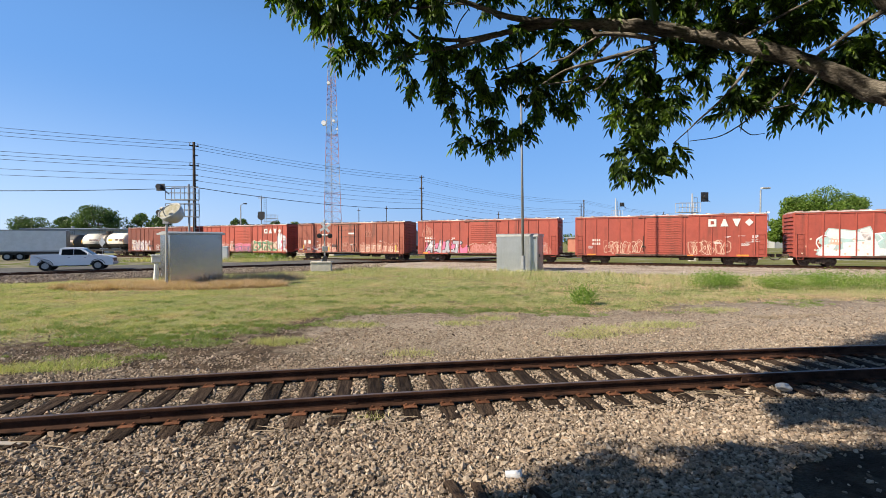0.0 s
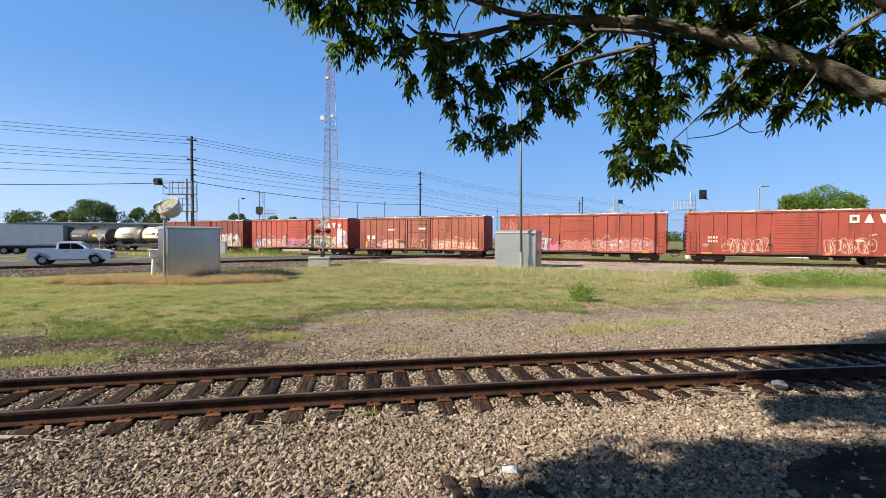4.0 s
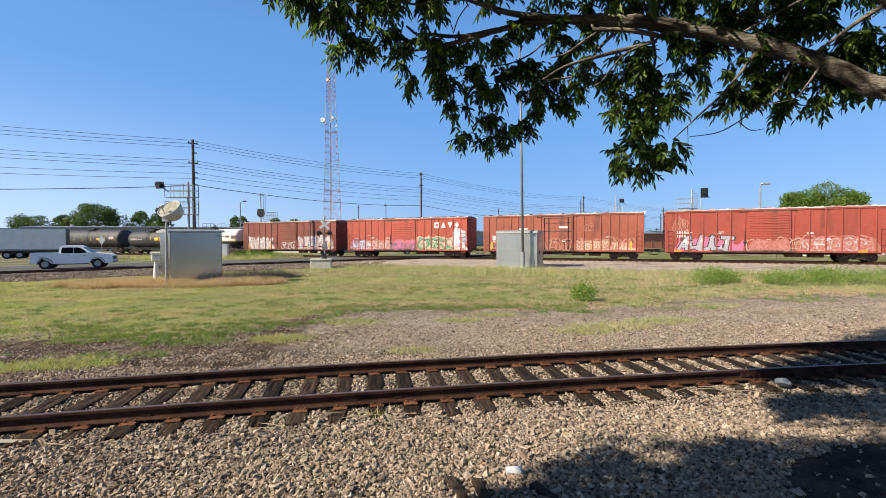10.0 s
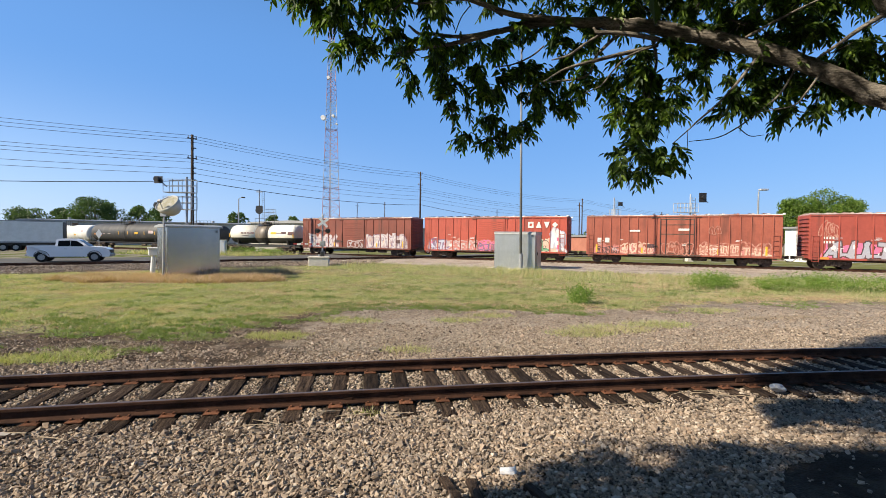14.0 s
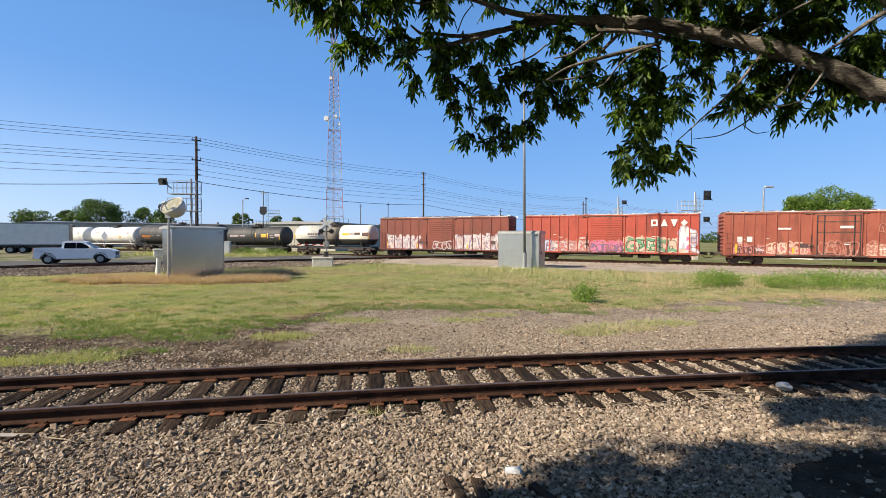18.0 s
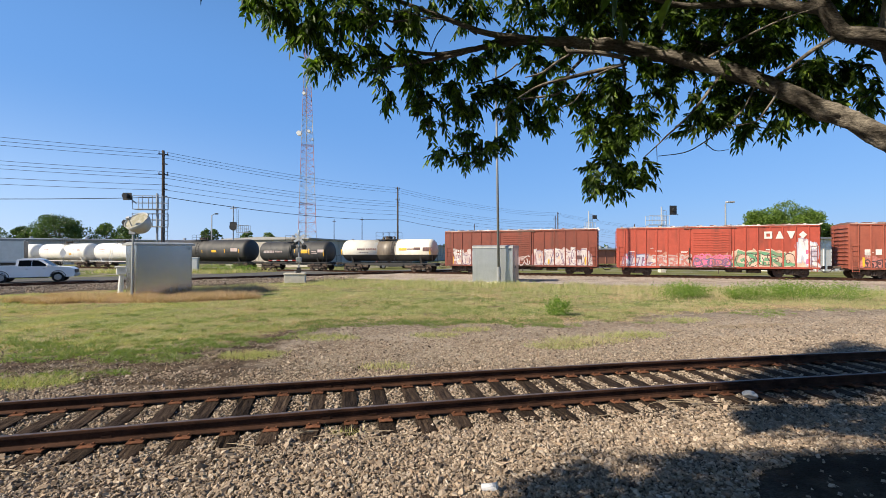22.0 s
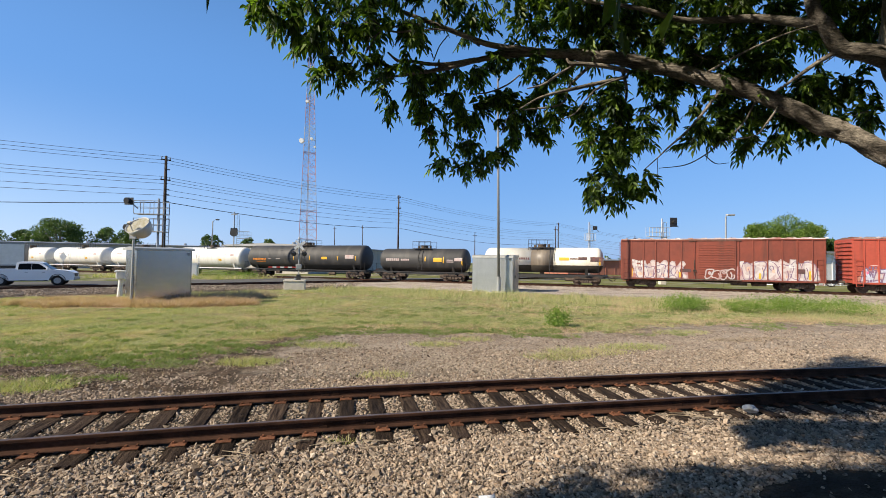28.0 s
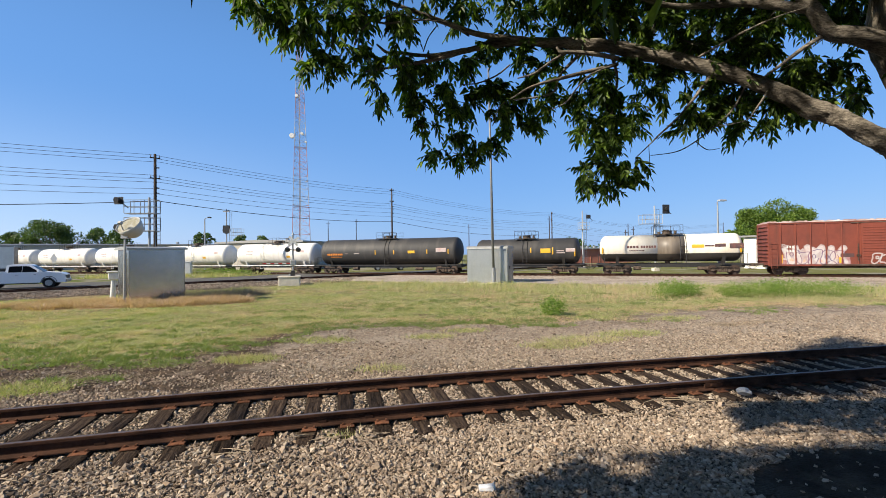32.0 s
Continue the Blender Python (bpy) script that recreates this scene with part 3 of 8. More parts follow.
def near_track():
    tr = thing("railway_track", Matrix(), "rusty jointed railway track on weathered timber ties", "track", kind="structure")
    xs = np.linspace(-13.5, 17.5, 80)
    for off, side in ((0.0, "near"), (1.5, "far")):
        ob = new("rail", rail_mesh([near_point(x, off) for x in xs]))
        ob.parent = tr
        tagged(ob, "brown rusted steel rail")
    rng = random.Random(5)
    ties = [tie_mesh(rng) for _ in range(9)]
    bm = B()
    bbox(bm, -0.095, 0.095, -0.19, 0.19, -0.004, 0.012, bevel=0.004)
    for sx in (-0.06, 0.06):
        for sy in (-0.1, 0.1):
            bbox(bm, sx - 0.012, sx + 0.012, sy - 0.02, sy + 0.02, 0.01, 0.034)
    plate = mesh_of("tie_plate", bm, RUST_BRIGHT)
    bm = B()
    bbox(bm, -0.06, 0.06, -0.018, 0.018, -0.12, -0.03, bevel=0.006)
    anchor = mesh_of("rail_anchor", bm, RUST)
    x = -12.8 + TIE_PHASE
    k = 0
    while x < 16:
        s = float(near_slope(x))
        ang = math.degrees(math.atan(s)) + rng.uniform(-2.2, 2.2)
        cx, cy = near_point(x, 0.75 + rng.uniform(-0.07, 0.07))
        TIES.append((cx, cy, math.radians(ang)))
        share("tie", ties[k % 9], tr, pose(cx, cy, -0.170 + rng.uniform(-0.008, 0.006), rng.uniform(-0.6, 0.6), rng.uniform(-1.5, 1.5),
                                         ang + (180 if rng.random() < 0.5 else 0)))
        for off in (0.0, 1.5):
            px, py = near_point(x, off)
            share("tie_plate", plate, tr, pose(px, py, -0.166, 0, 0, ang))
            if rng.random() < 0.35:
                ax, ay = near_point(x + rng.choice((-0.16, 0.16)), off)
                share("rail_anchor", anchor, tr, pose(ax, ay, -0.06, 0, 0, ang))
        x += TIE_PITCH * rng.uniform(0.93, 1.07) / math.hypot(1, s)
        k += 1
    # joint bars
    bm = B()
    bbox(bm, -0.42, 0.42, -0.035, -0.012, -0.125, -0.042, bevel=0.006)
    for q in (-0.3, -0.1, 0.1, 0.3):
        rod(bm, (q, -0.03, -0.085), (q, -0.06, -0.085), 0.016, n=6)
    bar = mesh_of("joint_bar", bm, RUST)
    for x, off in ((5.2, 0.0),):
        px, py = near_point(x, off)
        share("joint_bar", bar, tr, pose(px, py, 0, 0, 0, math.degrees(math.atan(float(near_slope(x))))))


near_track()


def far_track(name, label, org, d, length0, length1, z):
    """A line at a distance: rails and joined ties."""
    tr = thing(name, Matrix(), label, "track", kind="structure")
    nrm = Vector((-d.y, d.x, 0))
    for off in (-0.75, 0.75):
        pts = [tuple((org + d * s + nrm * off)[:2]) for s in np.linspace(length0, length1, 40)]
        ob = new("rail", rail_mesh(pts, z))
        ob.parent = tr
    bm = B()
    rng = random.Random(8)
    ang = math.atan2(d.y, d.x)
    cnt = int((length1 - length0) / 0.55)
    V, F = [], []
    for k in range(cnt):
        p = org + d * (length0 + 0.55 * k)
        for sx, sy, sz in ((-1, -1, 0), (1, -1, 0), (1, 1, 0), (-1, 1, 0), (-1, -1, -1), (1, -1, -1), (1, 1, -1), (-1, 1, -1)):
            q = p + d * (0.11 * sx) + nrm * (1.3 * sy)
            V.append((q.x, q.y, z - 0.17 + 0.15 * sz + rng.uniform(-0.008, 0.008)))
        a = 8 * k
        F += [(a, a + 1, a + 2, a + 3), (a, a + 4, a + 5, a + 1), (a + 1, a + 5, a + 6, a + 2), (a + 2, a + 6, a + 7, a + 3), (a + 3, a + 7, a + 4, a)]
    bm.free()
    ob = new("ties", raw_mesh("ties", V, F, TIE))
    ob.parent = tr
    tagged(ob, kind="stuff")


far_track("running_line", "rusty railway track on grey gravel under the freight train", TRAIN_ORG - Vector((0, 0, 0.03)), TRAIN_DIR, -140, 60, 0.03)
lead_d = Vector((1, LEAD_K, 0)).normalized()
lead_n = Vector((-LEAD_K, 1, 0)).normalized()
far_track("crossing_line", "dark railway track that crosses the running line", Vector((0, LEAD_C, 0)) + lead_n * 0.75, lead_d, -75, 60, 0.0)


# ------------------------------------------------------------------ lineside things
def gz(x, y):
    return float(ground_z(x, y))


MIRROR = mat("brushed_aluminium", (0.55, 0.53, 0.50), (0.46, 0.445, 0.42), 0.8, 0.22, 0.97, 0.05, 12, streak=(5, 5, 0.12),
             streak_col=(0.44, 0.43, 0.41), streak_amt=0.45, fine=0.05, rough2=0.3)


RIBBED = mat("dull_zinc_sheet", (0.52, 0.535, 0.535), (0.43, 0.445, 0.445), 0.9, 0.36, 0.85, 0.05, 14, streak=(4, 4, 0.15),
             streak_col=(0.40, 0.41, 0.41), streak_amt=0.4, fine=0.06, rough2=0.48)


def bungalow(label, m, w, d, h, finish, round_top, door_side):
    """A sheet-metal relay house; its origin is the front left corner on the ground."""
    t = thing("relay_house", m, label, "relay house")
    bm = B()
    bbox(bm, 0.02, w - 0.02, 0.02, d - 0.02, 0.14, h - 0.14, bevel=0.02)
    part("body", bm, finish, t)
    bm = B()
    bbox(bm, 0, 0.022, 0.013 if round_top else -0.005, 0.03, 0.16, h - 0.14)
    seam = mesh_of("seam", bm, finish)
    for x in ((0.0, w - 0.03) if not round_top else np.linspace(0, w - 0.03, 15)):
        share("seam", seam, t, Matrix.Translation((x, 0, 0)))
    if round_top:
        for y in np.linspace(0.1, d - 0.03, 10):
            share("seam", seam, t, pose(w - 0.001, y, 0, 0, 0, 90))
    bm = B()
    bbox(bm, -0.02, w + 0.02, -0.02, d + 0.02, 0.0, 0.15, bevel=0.01)
    part("base_frame", bm, STEEL, t)
    bm = B()
    if round_top:
        prof = [(-0.04, h - 0.24), (-0.03, h - 0.12), (0.06, h - 0.03), (0.2, h), (d - 0.2, h), (d + 0.04, h - 0.1), (d + 0.04, h - 0.24)]
    else:
        prof = [(-0.13, h - 0.17), (-0.13, h - 0.08), (0.3, h - 0.01), (d / 2, h + 0.02), (d + 0.13, h - 0.08), (d + 0.13, h - 0.17)]
    e = 0.03 if round_top else 0.12
    a = [bm.verts.new((-e, y, z)) for y, z in prof]
    c = [bm.verts.new((w + e, y, z)) for y, z in prof]
    bm.faces.new(a), bm.faces.new(c[::-1])
    for i in range(len(prof)):
        j = (i + 1) % len(prof)
        bm.faces.new((a[i], a[j], c[j], c[i]))
    part("roof", bm, GALV_L, t, "pale sheet roof with an overhanging edge")
    bm = B()
    x = -0.012 if door_side == "left" else w - 0.02
    bbox(bm, x, x + 0.03, d * 0.25, d * 0.8, 0.3, h - 0.35, bevel=0.006)
    dr = part("door", bm, finish, t)
    for z in (0.5, 1.4, 2.2):
        bm = B()
        hx = -0.03 if door_side == "left" else w + 0.005
        bbox(bm, hx, hx + 0.03, d * 0.79, d * 0.83, z, z + 0.16)
        part("hinge", bm, STEEL, dr)
    bm = B()
    hx = -0.06 if door_side == "left" else w + 0.01
    bbox(bm, hx, hx + 0.05, d * 0.3, d * 0.34, 1.2, 1.45)
    part("door_handle", bm, BLACK, dr)
    bm = B()
    for z in (0, 0.05, 0.1):
        bbox(bm, w * 0.9, w * 0.96, -0.03, 0.0, h - 0.42 + z, h - 0.4 + z)
    part("vent", bm, BLACK, t)
    return t


g1 = pose(-15.0, 24.85, gz(-15, 24.9) - 0.05, 0, 0, 45)
bungalow("silver aluminium relay house beside dry grass", g1, 2.73, 2.17, 3.06, MIRROR, False, "left")
g2 = pose(4.47, 37.75, gz(5, 38) - 0.05, 0, 0, TRAIN_ANG)
bungalow("pale galvanised relay cabinet with a rounded roof edge", g2, 3.42, 2.4, 3.12, RIBBED, True, "right")


def cabinet_pad():
    bm = B()
    bbox(bm, -0.7, 4.3, -0.9, 3.1, -0.2, 0.06, bevel=0.03)
    single("pad", bm, CONC, g2, "pale gravel and concrete pad", "pad", kind="structure")


cabinet_pad()


def tall_mast():
    x, y = 6.42, 36.2
    t = thing("light_mast", pose(x, y, gz(x, y)), "tall slim grey steel mast beside the cabinet", "mast")
    bm = B()
    rod(bm, (0, 0, 0.1), (-0.2, 0.0, 17.5), 0.115, 0.075, 14)
    part("pole", bm, mat("dull_grey_mast", (0.22, 0.23, 0.24), (0.17, 0.175, 0.18), 1.5, 0.5, 0.3, fine=0.1), t, smooth=True)
    bm = B()
    bbox(bm, -0.26, 0.26, -0.26, 0.26, -0.1, 0.12, bevel=0.03)
    part("footing", bm, CONC, t)
    bm = B()
    rod(bm, (0, 0, 0.1), (0, 0, 1.3), 0.17, 0.16, 14)
    part("base_sleeve", bm, STEEL, t)
    bm = B()
    bbox(bm, -0.06, 0.06, -0.2, -0.12, 0.75, 1.0)
    part("hand_hole", bm, STEEL, t)


tall_mast()


def dish_pole():
    x, y = -14.95, 24.4
    t = thing("dish_antenna", pose(x, y, gz(x, y)), "round pale dish on a slim galvanised pole", "antenna")
    bm = B()
    rod(bm, (0, 0, -0.1), (0.05, 0, 3.62), 0.06, 0.055, 10)
    part("pole", bm, GALV_L, t)
    n = Vector((-0.22, -0.68, 0.68)).normalized()
    m = Matrix.Translation((0.2, 0.1, 4.08)) @ n.to_track_quat("Z", "Y").to_matrix().to_4x4() @ Matrix.Scale(1.03, 4)
    bm = B()
    prof = [(0.02, -0.62), (0.3, -0.56), (0.48, -0.40), (0.58, -0.1), (0.61, 0.1), (0.63, 0.1), (0.60, -0.12), (0.5, -0.43), (0.31, -0.60), (0.02, -0.66)]
    rings = []
    for r, z in prof:
        rings.append([bm.verts.new(m @ Vector((r * math.cos(k * math.pi / 14), r * math.sin(k * math.pi / 14) * 0.92, z))) for k in range(28)])
    for a, c in zip(rings, rings[1:]):
        for k in range(28):
            bm.faces.new((a[k], a[(k + 1) % 28], c[(k + 1) % 28], c[k]))
    part("bowl", bm, plain("weathered_dish", (0.52, 0.52, 0.50), 0.5), t, "pale grey-white bowl", smooth=True)
    bm = B()
    bmesh.ops.create_cone(bm, cap_ends=True, segments=28, radius1=0.56, radius2=0.56, depth=0.02, matrix=m @ Matrix.Translation((0, 0, 0.05)) @ Matrix.Diagonal((1, 0.92, 1, 1)))
    face = part("cover", bm, mat("yellowed_cover", (0.36, 0.35, 0.31), (0.20, 0.18, 0.09), 5, 0.5, fine=0.3), t, "mottled yellowed cover")
    bm = B()
    rod(bm, m @ Vector((0, -0.5, -0.2)), m @ Vector((0.0, -0.25, 0.42)), 0.025, n=6)
    bbox(bm, -0.09, 0.09, -0.32, -0.18, 0.36, 0.5, m)
    part("feed_arm", bm, STEEL, t)
    bm = B()
    rod(bm, (0.05, 0, 3.45), (0.18, 0.3, 3.75), 0.05, n=8)
    bbox(bm, -0.12, 0.22, -0.1, 0.1, 3.4, 3.62, bevel=0.02)
    part("bracket", bm, STEEL, t)


dish_pole()


def meter_post():
    x, y = -17.75, 28.1
    t = thing("meter_box", pose(x, y, gz(x, y), 0, 0, 20), "white utility box on a white post", "utility box")
    bm = B()
    bbox(bm, -0.30, 0.26, -0.2, 0.2, 1.12, 1.58, bevel=0.05)
    part("box", bm, WHITE, t)
    bm = B()
    bbox(bm, -0.36, 0.32, -0.25, 0.25, 1.54, 1.64, bevel=0.03)
    part("lid", bm, WHITE, t)
    bm = B()
    rod(bm, (-0.12, 0, -0.1), (-0.05, 0, 1.15), 0.15, 0.13, 10)
    part("post", bm, WHITE, t)
    bm = B()
    rod(bm, (0.36, 0, 0), (0.36, 0, 1.2), 0.05, n=8)
    part("conduit", bm, WHITE, t)


meter_post()


def concrete_box():
    x, y = -10.85, 37.0
    t = thing("concrete_vault", pose(x, y, gz(x, y) - 0.04, 0, 0, 10), "pale concrete signal vault box in the grass", "concrete box")
    bm = B()
    bbox(bm, 0, 1.62, 0, 1.2, 0, 0.72, bevel=0.03)
    part("box", bm, CONC, t)
    bm = B()
    bbox(bm, -0.05, 1.67, -0.05, 1.25, 0.70, 0.83, bevel=0.03)
    part("lid", bm, CONC, t)
    bm = B()
    rod(bm, (0.85, 0.4, 0.83), (0.85, 0.4, 1.0), 0.08, n=8)
    part("cap", bm, STEEL, t)


concrete_box()


def crossing_signal():
    x, y = -9.85, 37.65
    t = thing("crossing_signal", pose(x, y, gz(x, y) + 0.78, 0, 0, 10), "level crossing signal with crossbuck, lamps and gate arm", "crossing signal")
    bm = B()
    rod(bm, (0, 0, 0), (0, 0, 3.35), 0.065, n=10)
    rod(bm, (0, 0, 3.35), (0, 0, 3.55), 0.12, 0.04, 10)
    part("mast", bm, STEEL, t)
    for a in (-42, 42):
        bm = B()
        bbox(bm, -0.5, 0.5, -0.015, 0.015, -0.1, 0.1, pose(0.05, -0.12, 2.85, 0, a + 8, 0))
        part("crossbuck", bm, WHITE, t, "white crossbuck board")
    bm = B()
    bbox(bm, -0.6, 0.6, -0.03, 0.03, 2.1, 2.18)
    part("crossarm", bm, BLACK, t)
    for q in (-0.42, 0.42):
        for s in (-1, 1):
            bm = B()
            rod(bm, (q, s * 0.1, 2.15), (q, s * 0.14, 2.15), 0.2, n=20)
            rod(bm, (q, s * 0.14, 2.17), (q, s * 0.42, 2.12), 0.12, 0.13, 14)
            lp = part("lamp", bm, BLACK, t)
            bm = B()
            rod(bm, (q, s * 0.13, 2.15), (q, s * 0.16, 2.15), 0.1, n=14)
            part("lens", bm, REDPLAIN, lp)
    bm = B()
    bbox(bm, -0.22, 0.22, -0.22, 0.22, 0.85, 1.3, bevel=0.05)
    part("gate_motor", bm, GALV_L, t)
    bm = B()
    bbox(bm, -0.16, 0.16, -0.16, 0.16, -0.02, 0.45, bevel=0.03)
    part("base", bm, BLACK, t)
    arm = None
    for k in range(7):
        bm = B()
        bbox(bm, -0.2 - 0.3 * (k + 1), -0.2 - 0.3 * k, -0.28, -0.25, 1.0, 1.1)
        ob = part("gate_arm" if k == 0 else "stripe", bm, WHITE if k % 2 else REDPLAIN, arm or t, "red and white gate arm" if k == 0 else "")
        arm = arm or ob


crossing_signal()


def lattice_tower():
    x, y, H = -36.7, 150.0, 76.0
    t = thing("radio_tower", pose(x, y, gz(x, y)), "tall red and white three-legged lattice radio tower", "radio tower")
    red = mat("tower_orange", (0.42, 0.22, 0.22), (0.36, 0.20, 0.20), 0.3, 0.6)
    wht = mat("tower_white", (0.40, 0.40, 0.43), (0.34, 0.34, 0.37), 0.3, 0.6)
    half = lambda z: 2.9 * (1 - z / H) ** 0.9 + 0.62

    def leg(z, k):
        a = math.pi / 2 + 2 * math.pi * k / 3 + 0.35
        return Vector((half(z) * math.cos(a), half(z) * math.sin(a), z))
    z, i = 0.0, 0
    while z < H - 0.1:
        z1 = min(H, z + 9.5)
        bm = B()
        for k in range(3):
            rod(bm, leg(z, k), leg(z1, k), 0.10, n=5)
        s = z
        while s < z1 - 0.05:
            st = min(z1 - s, max(1.5, half(s) * 0.95))
            for k in range(3):
                j = (k + 1) % 3
                rod(bm, leg(s, k), leg(s, j), 0.04, n=4)
                rod(bm, leg(s, k), leg(s + st, j), 0.035, n=4)
                rod(bm, leg(s, j), leg(s + st, k), 0.035, n=4)
            s += st
        part("tower_section", bm, wht if i % 2 == 0 else red, t, "white lattice section" if i % 2 == 0 else "orange-red lattice section")
        z, i = z1, i + 1
    for zz, ox, r in ((41.5, -2.2, 0.85), (42.2, 1.0, 0.5), (54.5, -0.6, 0.55), (39.5, 2.2, 0.3)):
        bm = B()
        rod(bm, (ox, -0.9, zz), (ox, -1.7, zz), r, r * 0.92, 16)
        rod(bm, (ox, -0.9, zz), (ox * 0.5, 0, zz), 0.08, n=5)
        part("drum_antenna", bm, WHITE, t, "white drum antenna")
    bm = B()
    rod(bm, (0, 0, 0), (0, 0, H - 2), 0.1, n=5)
    part("cable_ladder", bm, STEEL, t)


lattice_tower()


# ------------------------------------------------------------------ poles and wires
DROP = (1.0, 1.0, 1.3, 1.3, 1.3)
POLES = [(-66.0, 31.0, 14.0), (-29.08, 53.0, 13.9), (-4.46, 95.0, 16.1), (46.7, 150.0, 16.0), (150.0, 210.0, 16.0)]
LEVELS = [(-0.38, 3), (-2.68, 3), (-3.9, 1), (-4.5, 1)]


def utility_poles():
    for i, (x, y, top) in enumerate(POLES):
        z0 = gz(x, y)
        t = thing("utility_pole", pose(x, y, z0, 0, 0, 35), "dark weathered timber power pole with insulators", "utility pole", "power poles along the road")
        bm = B()
        rod(bm, (0, 0, -0.3), (0, 0, top - z0), 0.21, 0.14, 10)
        part("pole", bm, WOOD, t, smooth=True)
        for dz, n in LEVELS[:2]:
            bm = B()
            bbox(bm, -0.5, 0.5, -0.05, 0.05, top - z0 + dz - 0.12, top - z0 + dz)
            arm = part("crossarm", bm, WOOD, t)
            for k in range(n):
                bm = B()
                q = -0.42 + 0.42 * k
                rod(bm, (q, 0, top - z0 + dz), (q, 0, top - z0 + dz + 0.3), 0.06, 0.04, 6)
                part("insulator", bm, STEEL, arm)
        for dz in (-1.6, -3.9, -4.5, -5.3):
            bm = B()
            bbox(bm, -0.05, 0.42, -0.05, 0.05, top - z0 + dz, top - z0 + dz + 0.14)
            part("bracket", bm, STEEL, t)


utility_poles()


def wires():
    """Each span is one cable that hangs between two poles."""
    ca, sa = math.cos(radians(35)), math.sin(radians(35))
    for i in range(len(POLES) - 1):
        a, c = POLES[i], POLES[i + 1]
        L = math.dist(a[:2], c[:2])
        for dz, n in LEVELS + [(-5.3, 0)]:
            thick = 0.019 if n else 0.036
            for k in range(max(1, n)):
                q = (-0.42 + 0.42 * k) if n == 3 else 0.3
                sag = L * L * (0.00022 if n else 0.00032)
                dk = 0.28 if n == 3 else 0.0
                zz = dz - (0.38 * k if n == 3 else 0.0)
                za, zc = a[2] + zz * DROP[i] + dk - (2.0 if i == 0 and n == 0 else 0.5 if i == 0 and n == 1 else 0.0), c[2] + zz * DROP[i + 1] + dk
                bm = B()
                pts = []
                for s in range(13):
                    u = s / 12
                    pts.append((a[0] + q * ca + (c[0] - a[0]) * u, a[1] + q * sa + (c[1] - a[1]) * u,
                                za + (zc - za) * u - 4 * sag * u * (1 - u), thick))
                tube(bm, pts, 4)
                single("power_cable", bm, WIRE, Matrix(), "thin dark overhead cable between poles", "cable", "overhead cables")


wires()


# ------------------------------------------------------------------ signals and lamps
def signal_head(parent, x, y, z, w=0.72, h=0.62, ang=0):
    bm = B()
    bbox(bm, -w / 2, w / 2, -0.03, 0.03, -h / 2, h / 2, pose(x, y, z, 0, 0, ang), bevel=0.01)
    hd = part("signal_head", bm, BLACK, parent, "black signal head with hood")
    bm = B()
    rod(bm, pose(x, y, z, 0, 0, ang) @ Vector((0, -0.04, 0.05)), pose(x, y, z, 0, 0, ang) @ Vector((0, -0.4, 0.02)), 0.2, 0.22, 12)
    part("hood", bm, BLACK, hd)
    bm = B()
    rod(bm, (x + 0.3, y + 0.06, z - 0.25), (x + 0.7, y + 0.1, z - 0.6), 0.05, n=6)
    part("bracket", bm, STEEL, hd)


def ladder_mesh(z0, z1, w=0.4):
    bm = B()
    for q in (-w / 2, w / 2):
        rod(bm, (q, 0, z0), (q, 0, z1), 0.025, n=5)
    z = z0 + 0.2
    while z < z1:
        rod(bm, (-w / 2, 0, z), (w / 2, 0, z), 0.016, n=4)
        z += 0.32
    return bm


def signal_mast(x, y, top, heads, finish, label, cage_w=1.9, cage_x=0.3, ang=0, plat=None, hood=(0.72, 0.62)):
    z0 = gz(x, y)
    t = thing("railway_signal", pose(x, y, z0, 0, 0, ang), label, "railway signal", "railway signals at the junction")
    H = top - z0
    bm = B()
    rod(bm, (0, 0, -0.1), (0, 0, H), 0.1, 0.09, 10)
    part("mast", bm, finish, t)
    bm = B()
    bbox(bm, -0.35, 0.35, -0.35, 0.35, -0.2, 0.4, bevel=0.03)
    part("base", bm, CONC, t)
    part("ladder", ladder_mesh(0.2, H - 0.4), finish, t).matrix_basis = Matrix.Translation((0.55, 0.25, 0))
    for pz in plat or ():
        bm = B()
        bbox(bm, cage_x - cage_w / 2, cage_x + cage_w / 2, -0.4, 0.5, pz - z0 - 0.06, pz - z0)
        pl = part("platform", bm, finish, t, "grated service platform with railings")
        for yy in (-0.4, 0.5):
            bm = B()
            for q in (-0.5, -0.17, 0.17, 0.5):
                rod(bm, (cage_x + q * cage_w, yy, pz - z0), (cage_x + q * cage_w, yy, pz - z0 + 1.1), 0.03, n=5)
            for zz in (0.55, 1.1):
                rod(bm, (cage_x - cage_w / 2, yy, pz - z0 + zz), (cage_x + cage_w / 2, yy, pz - z0 + zz), 0.025, n=5)
            part("railing", bm, finish, pl)
    for k, (hx, hz) in enumerate(heads):
        signal_head(t, hx, -0.25, hz - z0, *(hood if k == 0 else (0.72, 0.62)))
    return t


